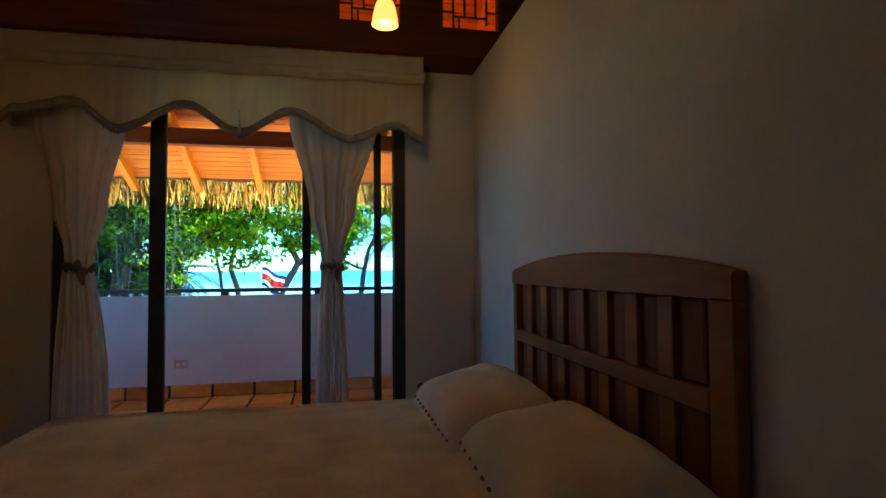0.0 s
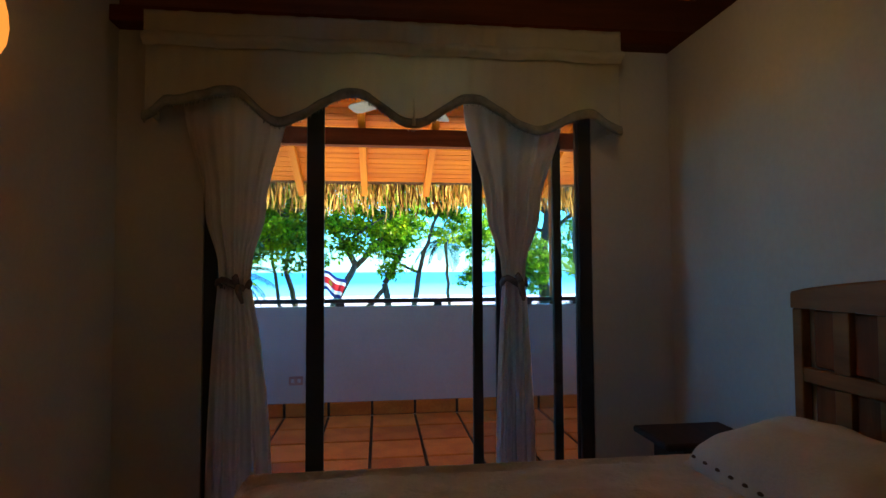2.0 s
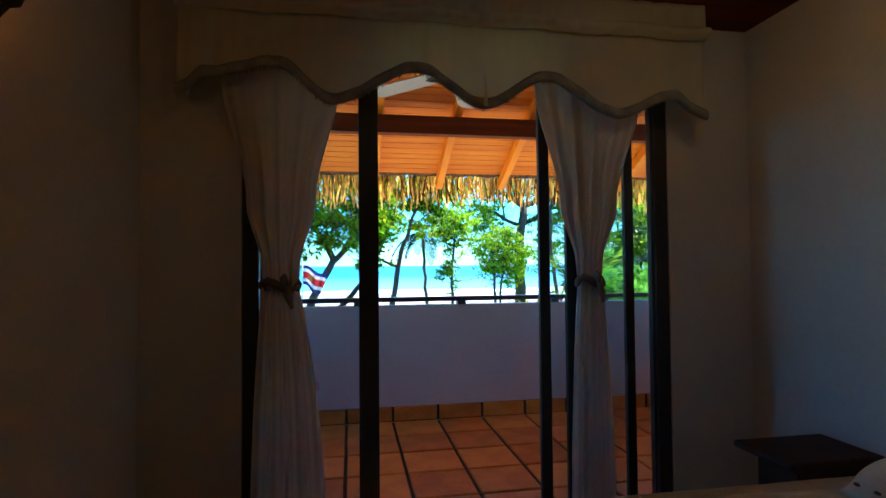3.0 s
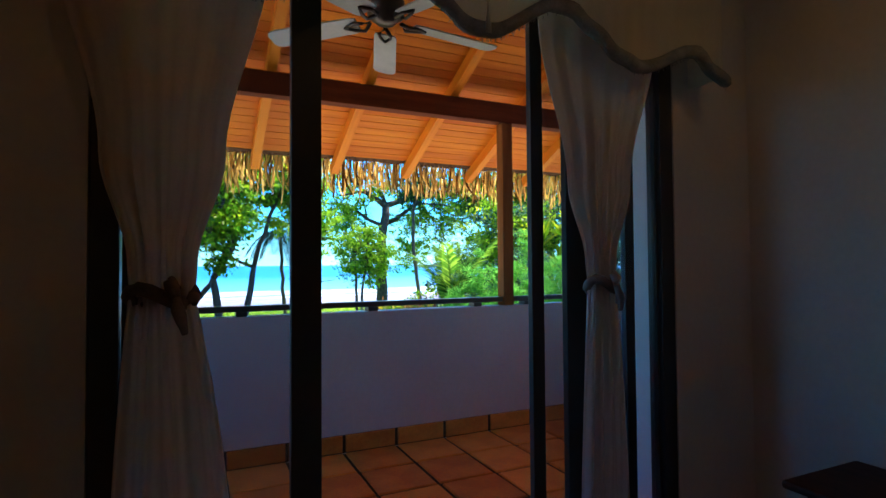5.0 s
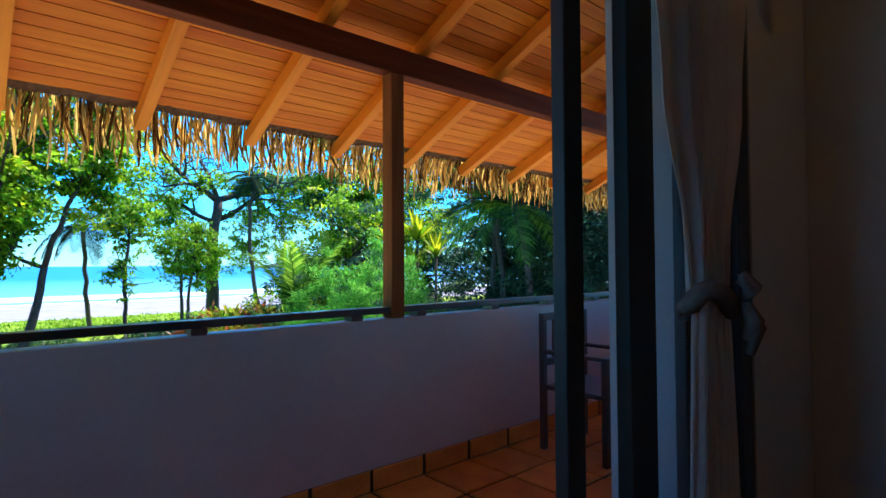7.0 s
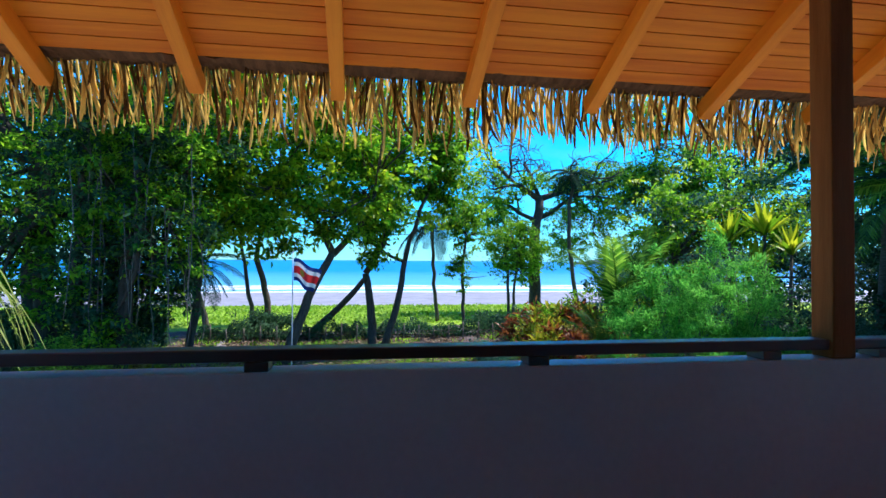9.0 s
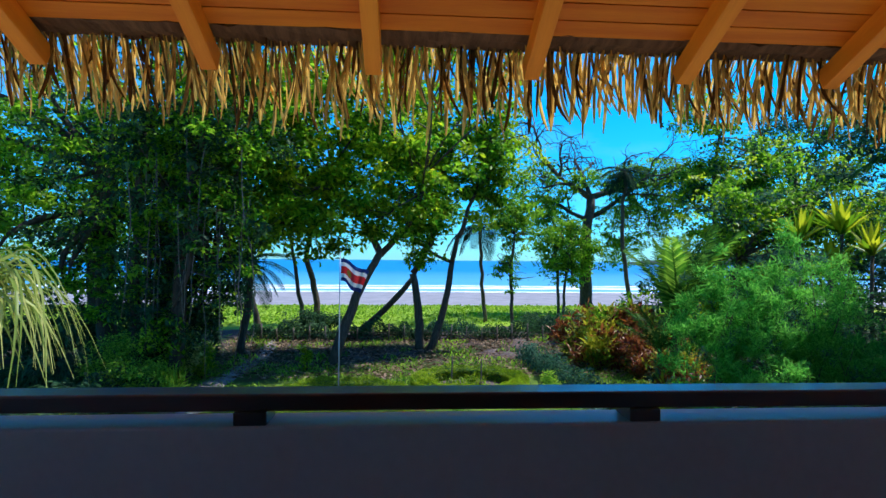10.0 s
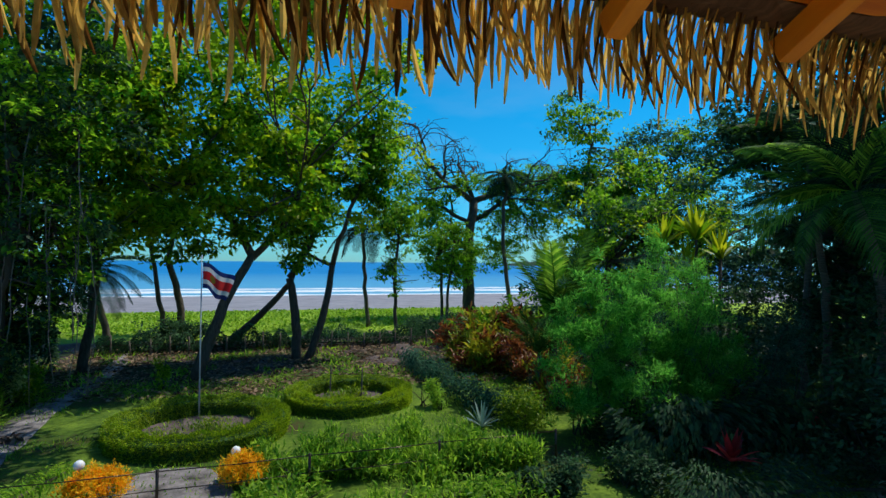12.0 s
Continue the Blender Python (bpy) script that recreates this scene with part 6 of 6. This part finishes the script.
def flower_mound(x, y, w, h):
    """A rounded low bush: a dome of small petals over green leaves and short stems."""
    ob = empty("orange_flower_bush", "bushy plant covered in orange flowers", "flower bush", "orange flower bushes")
    g = np.random.default_rng(int(w * 100))
    for name, mat, n, lift, size in (("foliage", M_WEED, 900, 0.8, 0.1), ("blossom", M_ORANGE, int(9000 * w), 1.0, 0.085)):
        a, t = g.uniform(0, 2 * np.pi, n), g.uniform(0.0, 1.0, n) ** 0.6
        lump = lift * (1 + 0.14 * np.sin(a * 5 + x) + 0.1 * np.sin(a * 11 + t * 9) + g.normal(0, 0.06, n))
        P = np.stack([x + w * lump * t * np.cos(a), y + w * lump * t * np.sin(a), GROUND + 0.06 + h * lump * np.sqrt(1 - 0.9 * t * t) * g.uniform(0.75, 1.0, n)], 1)
        piece(name, leaf_mesh(name, [leaves(P, size, 0.6, -0.5, 0.3, 17)], mat), ob)
    q = random.Random(int(w * 100))
    for _ in range(8):
        bm = bmesh.new()
        limb(bm, (x + q.gauss(0, 0.06), y + q.gauss(0, 0.06), G0 - 0.05), (x + q.uniform(-0.6, 0.6) * w, y + q.uniform(-0.6, 0.6) * w, G0 + 0.6 * h), 0.014, 0.005, 0.06, q.randrange(99), 4, 5)
        part("stem", bm, M_BARK, ob)


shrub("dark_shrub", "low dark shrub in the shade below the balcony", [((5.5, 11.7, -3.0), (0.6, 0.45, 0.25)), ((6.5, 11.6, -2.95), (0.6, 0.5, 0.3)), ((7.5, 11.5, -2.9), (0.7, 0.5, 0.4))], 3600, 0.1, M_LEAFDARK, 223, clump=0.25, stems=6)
for x, y, w, gx in ((-2.58, 13.4, 0.55, -0.42), (0.0, 13.5, 0.44, -0.16)):
    flower_mound(x, y, w, 0.52 if w > 0.5 else 0.56)
    lamp = empty("garden_light", "white globe garden light on a post", "garden light", "garden lights", at=(x + gx, y + 0.42, GROUND))
    bm = bmesh.new()
    tube(bm, [(0, 0, -0.05), (0, 0, 0.52)], [0.025, 0.025], 8)
    part("post", bm, M_METAL, lamp)
    bm = bmesh.new()
    bmesh.ops.create_uvsphere(bm, u_segments=14, v_segments=10, radius=0.1)
    bmesh.ops.translate(bm, vec=(0, 0, 0.6), verts=bm.verts)
    part("globe", bm, M_GLOBE, lamp)


def ring_hedge(label, cx, cy, r, w, h, seed, gap=None):
    ob = empty("round_hedge", label, "hedge", "round hedges on the lawn")
    g = np.random.default_rng(seed)
    n = 64000
    a = g.uniform(0, 2 * np.pi, n)
    if gap:
        a = gap[1] + (a / (2 * np.pi)) * (2 * np.pi - (gap[1] - gap[0]))
    t = g.uniform(-0.15 * np.pi, 1.15 * np.pi, n)
    lump = 1 + 0.1 * np.sin(a * 7 + seed) + 0.06 * np.sin(a * 17)
    rr = r + np.cos(t) ** 3 * w / 2 * lump * 0.4 + np.cos(t) * w / 2 * 0.6 * lump + g.normal(0, 0.02, n)
    zz = GROUND + h * np.clip(np.sign(np.sin(t)) * np.abs(np.sin(t)) ** 0.55, -0.05, 1) * lump + g.normal(0, 0.02, n)
    side = g.uniform(0, 1, n) < 0.35
    zz = np.where(side, GROUND + g.uniform(0.02, h * 0.9, n), zz)
    rr = np.where(side, r + np.where(g.uniform(0, 1, n) < 0.5, -1, 1) * w / 2 * lump + g.normal(0, 0.02, n), rr)
    P = np.stack([cx + rr * np.cos(a), cy + rr * np.sin(a), zz], 1)
    piece("foliage", leaf_mesh("foliage", [leaves(P, 0.055, 0.5, -0.6, 0.42, seed)], M_HEDGE), ob)
    # solid dark ring standing in for the shade between the hedge's leaves
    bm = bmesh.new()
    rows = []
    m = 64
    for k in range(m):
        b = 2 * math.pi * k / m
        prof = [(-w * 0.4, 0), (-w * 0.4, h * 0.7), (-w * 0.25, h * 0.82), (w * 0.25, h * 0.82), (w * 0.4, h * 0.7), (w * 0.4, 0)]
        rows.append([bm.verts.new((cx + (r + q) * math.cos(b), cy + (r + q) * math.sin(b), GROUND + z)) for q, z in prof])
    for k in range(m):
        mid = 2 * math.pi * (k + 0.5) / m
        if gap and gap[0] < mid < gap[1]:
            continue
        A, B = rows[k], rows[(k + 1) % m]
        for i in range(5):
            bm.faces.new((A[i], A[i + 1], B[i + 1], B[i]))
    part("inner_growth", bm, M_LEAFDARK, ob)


ring_hedge("clipped round hedge circling the flagpole", -1.35, 17.45, 1.93, 0.62, 0.5, 301)
ring_hedge("clipped round hedge on the lawn", 2.85, 19.8, 1.72, 0.58, 0.47, 302)


def hedge_row(label, a, b, w, h, n, size, mat, seed, slim=0.45, rise=0.2):
    ob = empty("hedge_row", label, "hedge")
    g = np.random.default_rng(seed)
    u = g.uniform(0, 1, n)
    lump = 1 + 0.25 * np.sin(u * 23 + seed) + 0.2 * np.sin(u * 61) + 0.15 * np.sin(u * 131)
    d = np.array(b) - np.array(a)
    s = np.array([d[1], -d[0]]) / np.linalg.norm(d)
    off = g.normal(0, w / 3, n).clip(-w / 2, w / 2)
    z = GROUND + h * g.uniform(0, 1, n) ** 0.6 * lump * (1 - (np.abs(off) / w * 1.4) ** 3)
    P = np.stack([a[0] + d[0] * u + s[0] * off, a[1] + d[1] * u + s[1] * off, z], 1)
    piece("foliage", leaf_mesh("foliage", [leaves(P, size, 0.6, -rise, slim, seed)], mat), ob)
    bm = bmesh.new()
    tube(bm, [(a[0], a[1], GROUND + 0.02), ((a[0] + b[0]) / 2, (a[1] + b[1]) / 2, GROUND + h * 0.3), (b[0], b[1], GROUND + 0.02)], [0.03, 0.04, 0.03], 5)
    part("stem", bm, M_BARK, ob)


hedge_row("dark blue-green low hedge along the lawn", (6.0, 25.5), (6.7, 16.3), 0.9, 0.75, 7000, 0.12, M_LEAFBLUE, 311)
hedge_row("dark tangled hedge before the dune plants", (-8, 31.5), (8, 32.2), 1.6, 0.85, 9000, 0.18, M_LEAFDARK, 312)
hedge_row("dark tangled hedge beyond the croton", (8, 33), (26, 34), 1.8, 1.2, 7000, 0.2, M_LEAFDARK, 313)
hedge_row("green plants at the gravel bed's edge", (-4.5, 12.0), (-3.7, 15.2), 0.9, 0.25, 900, 0.17, M_WEED, 316, 0.2, 0.6)
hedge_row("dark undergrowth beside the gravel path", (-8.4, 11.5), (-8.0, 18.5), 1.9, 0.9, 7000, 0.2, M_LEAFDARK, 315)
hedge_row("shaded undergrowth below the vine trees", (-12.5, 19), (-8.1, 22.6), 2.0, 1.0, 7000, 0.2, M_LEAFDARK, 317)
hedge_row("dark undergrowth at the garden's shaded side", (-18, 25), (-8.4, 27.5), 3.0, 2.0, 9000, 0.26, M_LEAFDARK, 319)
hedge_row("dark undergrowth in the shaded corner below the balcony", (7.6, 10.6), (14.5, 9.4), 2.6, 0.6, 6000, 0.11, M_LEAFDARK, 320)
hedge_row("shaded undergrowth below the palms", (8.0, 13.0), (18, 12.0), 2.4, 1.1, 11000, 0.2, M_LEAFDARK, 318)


g_w = random.Random(5)
for cx, cy in ((-2.0, 16.7), (-1.3, 16.6), (-0.6, 16.8), (-0.1, 17.5), (-1.0, 17.3), (2.4, 19.6), (3.2, 20.2), (2.9, 19.2)):
    shrub("weed_clump", "pale green weeds inside the round hedge", [((cx, cy, -3.08), (0.5, 0.4, 0.16))], 300, 0.14, M_HEDGE, 380 + int(cx * 10), slim=0.2, clump=0.3, stems=5, droop=-0.7, category="weeds")
for k in range(6):
    cx = 0.75 + 0.95 * k
    shrub("weed_clump", "leafy green weeds along the garden fence", [((cx + g_w.uniform(-0.3, 0.3), 13.6 + g_w.uniform(-0.5, 0.7), -2.9), (0.65, 0.55, 0.45)), ((cx + 0.3, 13.2 + g_w.uniform(-0.3, 0.4), -3.0), (0.6, 0.5, 0.35))], 2600, 0.18, M_WEED, 340 + k, slim=0.2, clump=0.26, stems=8, droop=-0.85, category="weeds")
for k in range(4):
    cx = 1.2 + 1.25 * k
    shrub("weed_clump", "low green weeds below the balcony", [((cx + g_w.uniform(-0.4, 0.4), 11.9 + g_w.uniform(-0.6, 0.6), -3.05), (0.8, 0.6, 0.22))], 700, 0.16, M_WEED, 360 + k, slim=0.3, clump=0.3, stems=5, droop=-0.5, category="weeds")


for cx, cy in ((-6.98, 18.4), (-7.35, 19.5), (-7.7, 20.6)):
    shrub("grass_tuft", "bright green grass tuft at the gravel path's edge", [((cx, cy, -2.95), (0.4, 0.4, 0.3))], 420, 0.46, M_WEED, 390 + int(cy * 3), slim=0.09, clump=0.24, stems=4, droop=-0.95, category="grass")
shrub("sapling", "yellow-green sapling beside the gravel path", [((-6.95, 21.8, -2.5), (0.4, 0.35, 0.7))], 620, 0.16, M_LEAFYEL, 396, slim=0.35, clump=0.2, stems=4, category="sapling")
shrub("sapling", "slender sapling with sparse yellowish leaves", [((-3.48, 23.1, -2.2), (0.22, 0.2, 0.75)), ((-3.45, 23.1, -2.9), (0.2, 0.2, 0.3))], 420, 0.15, M_LEAFYEL, 397, slim=0.4, clump=0.16, stems=3, category="sapling")
shrub("sprawling_shrub", "pale green sprawling shrub beside the round hedge", [((5.05, 18.6, -2.75), (0.5, 0.45, 0.5)), ((5.35, 18.2, -2.95), (0.4, 0.4, 0.3))], 1100, 0.13, M_WEED, 398, slim=0.3, clump=0.2, stems=8)
shrub("leaf_heap", "small heap of brown dry leaves on the gravel path", [((-5.75, 17.5, -3.08), (0.3, 0.26, 0.06))], 260, 0.16, M_LITTER, 399, slim=0.6, clump=0.14, stems=0, category="leaf heap")
for cx, cy in ((2.25, 20.6), (3.25, 20.1)):
    bm = bmesh.new()
    limb(bm, (cx, cy, G0 - 0.05), (cx + 0.04, cy, G0 + 1.0), 0.03, 0.022, 0.02, int(cx * 10), 5, 6)
    tagged(part("garden_stake", bm, M_STAKE), "thin upright stake inside the round hedge", "stake", "stakes in the round hedge")


def rosette(name, label, at, n, length, width, mat, seed, category, rise=(20, 80)):
    """Long blades springing from one root."""
    ob = empty(name, label, category, at=at)
    q = random.Random(seed)
    vs, fs = [], []
    for k in range(n):
        az, el = 2.4 * k, radians(q.uniform(*rise))
        ln = length * q.uniform(0.75, 1.1)
        d = Vector((math.cos(az) * math.cos(el), math.sin(az) * math.cos(el), math.sin(el)))
        s = Vector((-math.sin(az), math.cos(az), 0))
        b = len(vs)
        for i in range(5):
            u = i / 4
            p = d * ln * u + Vector((0, 0, -0.25 * ln * u * u * math.cos(el)))
            w = width * (0.6 + 0.9 * u if u < 0.5 else 1.05 - (u - 0.5) * 2.0)
            vs += [tuple(p - s * w / 2), tuple(p + Vector((0, 0, -0.2 * w))), tuple(p + s * w / 2)]
        for i in range(4):
            a = b + 3 * i
            fs += [(a, a + 1, a + 4, a + 3), (a + 1, a + 2, a + 5, a + 4)]
    piece("blade", raw_mesh("blade", vs, fs, mat), ob)
    return ob


for x, y, z, n, ln, sd in ((15.4, 20.3, 2.1, 18, 1.4, 324), (17.0, 20.3, 2.4, 22, 1.7, 325), (16.4, 20.1, 1.1, 16, 1.4, 326), (18.4, 20.5, 1.6, 16, 1.5, 327)):
    clump = rosette("blade_palm", "tall plant with broad upright yellow-green blades", (x, y, z), int(n * 1.5), ln, 0.21, M_FRONDYEL, sd, "palm", (36, 87))
    bm = bmesh.new()
    tube(bm, [(0.1, 0, G0 - 0.1 - z), (0.0, 0.05, (G0 - z) * 0.5), (0, 0, 0.04)], [0.08, 0.07, 0.06], 8)
    part("trunk", bm, M_PALMBARK, clump)
rosette("agave", "spiky pale agave on the lawn's edge", (6.05, 15.9, GROUND + 0.05), 26, 0.8, 0.07, M_AGAVE, 321, "agave", (8, 80))
rosette("ti_plant", "red-leaved plant in the shade", (9.75, 11.0, GROUND + 0.5), 18, 0.75, 0.15, M_RED, 322, "ti plant", (5, 85))
# added in place of an unclear mottled patch in the dark corner
rosette("ti_plant", "small red-leaved stand-in for a mottled patch in deep shade", (13.4, 12.2, GROUND + 0.6), 12, 0.5, 0.1, M_RED, 323, "ti plant", (15, 70))


def build_flag():
    pole = empty("flagpole", "white flagpole with a striped flag beside the round hedge", "flagpole", at=(-1.6, 18.95, GROUND))
    bm = bmesh.new()
    tube(bm, [(0, 0, -0.05), (0, 0, 2.4), (0, 0, 4.75)], [0.025, 0.02, 0.015], 8)
    part("pole", bm, M_POLE, pole)
    nx = 18
    bands = [(1.0, 5 / 6, M_FLAGBLUE), (5 / 6, 4 / 6, M_FLAGWHITE), (4 / 6, 2 / 6, M_FLAGRED), (2 / 6, 1 / 6, M_FLAGWHITE), (1 / 6, 0.0, M_FLAGBLUE)]

    def at(u, v):
        sag = 0.34 * u + 0.12 * u * u
        return (0.03 + 0.92 * u - 0.3 * u * (1 - v), 0.14 * math.sin(u * 8 + v * 1.5) * (0.3 + u), 3.78 + 0.74 * v - sag + 0.05 * math.sin(u * 8))

    fl = None
    for hi, lo, mat in bands:
        bm = bmesh.new()
        rows = [[bm.verts.new(at(i / nx, lo + (hi - lo) * j / 2)) for j in range(3)] for i in range(nx + 1)]
        for a, b in zip(rows, rows[1:]):
            for j in range(2):
                f = bm.faces.new((a[j], b[j], b[j + 1], a[j + 1]))
                f.smooth = True
        o = part("flag_stripe" if fl else "flag", bm, mat, fl or pole, "" if fl else "striped blue, white and red flag")
        fl = fl or o
    bm = bmesh.new()
    c = [bm.verts.new((at(0.36 + 0.1 * math.cos(k * 0.5236), 0.5 + 0.13 * math.sin(k * 0.5236))[0], at(0.36 + 0.1 * math.cos(k * 0.5236), 0.5)[1] - 0.012, at(0.36 + 0.1 * math.cos(k * 0.5236), 0.5 + 0.13 * math.sin(k * 0.5236))[2])) for k in range(12)]
    bm.faces.new(c)
    part("emblem", bm, M_CROTONYEL, fl, "plain yellow-green patch")


build_flag()


def build_fences():
    fe = empty("garden_fence", "thin metal fence with posts along the garden", "fence", at=(0, 0, 0))
    xs = [(-4.4, 12.6), (-1.4, 12.7), (1.3, 12.85), (4.0, 12.95), (6.8, 13.05)]
    for x, y in xs:
        bm = bmesh.new()
        tube(bm, [(x, y, GROUND - 0.05), (x, y, GROUND + 0.78)], [0.028, 0.028], 8)
        part("post", bm, M_METAL, fe)
    for z in (0.4, 0.74):
        for (xa, ya), (xb, yb) in zip(xs, xs[1:]):
            bm = bmesh.new()
            tube(bm, [(xa, ya, GROUND + z), ((xa + xb) / 2, (ya + yb) / 2, GROUND + z - 0.02), (xb, yb, GROUND + z)], [0.011] * 3, 6)
            part("wire", bm, M_METAL, fe)
    fe = empty("stake_fence", "low fence of grey wooden stakes before the dune plants", "fence", at=(0, 0, 0))
    q = random.Random(9)
    for k in range(22):
        x = -8 + 0.85 * k
        bm = bmesh.new()
        h = q.uniform(0.75, 1.05)
        tube(bm, [(x, 30.6, GROUND - 0.05), (x + q.gauss(0, 0.03), 30.6, GROUND + h)], [0.045, 0.035], 6)
        part("stake", bm, M_STAKE, fe)
    for z in (0.55,):
        bm = bmesh.new()
        tube(bm, [(-8, 30.6, GROUND + z), (0, 30.6, GROUND + z - 0.03), (9.9, 30.6, GROUND + z)], [0.012] * 3, 5)
        part("wire", bm, M_METAL, fe)


build_fences()


def grass():
    g = np.random.default_rng(77)
    n = 32000
    P = np.stack([g.uniform(-30, 40, n), g.uniform(37.5, 55, n), np.zeros(n)], 1)
    P[:, 2] = [shore(y) + 0.05 for y in P[:, 1]]
    tagged(piece("dune_plants", leaf_mesh("dune_plants", [leaves(P, 0.26, 0.45, -0.35, 0.5, 5)], M_DUNE), None), "bright green low dune plants above the beach", "dune plants", "", "stuff")
    n = 26000
    P = np.stack([g.uniform(-9, 11, n), g.uniform(11, 24.5, n), np.zeros(n)], 1)
    keep = np.array([noise.noise(Vector((x * 0.35, y * 0.35, 1))) > -0.15 for x, y, _ in P])
    P = P[keep]
    P[:, 2] = GROUND + 0.0
    tagged(piece("lawn_grass", leaf_mesh("lawn_grass", [leaves(P, 0.13, 0.35, -0.9, 0.16, 6)], M_WEED), None), "short green lawn grass", "grass", "", "stuff")



def leaf_litter():
    """Fallen leaves and twigs on the bare ground under the trees."""
    g = np.random.default_rng(31)
    n = 9000
    P = np.stack([g.uniform(-9, 9.5, n), g.uniform(21.5, 33, n), np.full(n, GROUND + 0.05)], 1)
    tagged(piece("leaf_litter", leaf_mesh("leaf_litter", [leaves(P, 0.2, 0.12, 0.0, 0.5, 8)], M_LITTER), None), "dry fallen leaves under the trees", "leaf litter", "", "stuff")
    n = 9000
    P = np.stack([g.uniform(-10, 9.5, n), g.uniform(20, 33, n), np.full(n, GROUND)], 1)
    keep = np.array([noise.noise(Vector((x * 0.5, y * 0.5, 4))) > 0.08 for x, y, _ in P])
    tagged(piece("low_weeds", leaf_mesh("low_weeds", [leaves(P[keep], 0.24, 0.4, -0.7, 0.25, 9)], M_WEED), None), "low green weeds on the bare ground", "weeds", "", "stuff")


grass()
leaf_litter()


# ---------------------------------------------------------------- tiles, piece by piece
def build_tiles():
    def tile_mesh(w, d, h):
        bm = bmesh.new()
        box(bm, -w / 2, w / 2, -d / 2, d / 2, -h, 0)
        top = [e for e in bm.edges if all(v.co.z > -h / 2 for v in e.verts)]
        bmesh.ops.bevel(bm, geom=top, offset=0.006, segments=1, affect="EDGES")
        me = bpy.data.meshes.new("floor_tile")
        bm.to_mesh(me)
        bm.free()
        me.materials.append(M_TERRA)
        return me

    q = random.Random(2)
    gap = 0.022
    me = tile_mesh(TILE - gap, TILE - gap, 0.012)
    for i in range(-8, 12):
        for j in range(5):
            x, y = TX + TILE * (i + 0.5), TY - TILE * (j + 0.5)
            piece("floor_tile", me, balcony_floor, pose(x, y, 0.004 + q.uniform(-0.0015, 0.0015), q.gauss(0, 0.15), q.gauss(0, 0.15), q.choice((0, 90, 180, 270)) + q.gauss(0, 0.3)))
    base = tile_mesh(TILE - gap, 0.115, 0.014)
    for i in range(-8, 12):
        x = TX + TILE * (i + 0.5)
        piece("base_tile", base, balcony_floor, pose(x, 2.0695 - 0.014, 0.063, 90, 0, 0))
    room_floor = bpy.data.objects["floor"]
    for i in range(-8, 4):
        for j in range(13):
            x, y = TX + TILE * (i + 0.5), 0.0 - TILE * (j + 0.5)
            piece("floor_tile", me, room_floor, pose(x, y, 0.0, 0, 0, q.choice((0, 90, 180, 270))))


build_tiles()
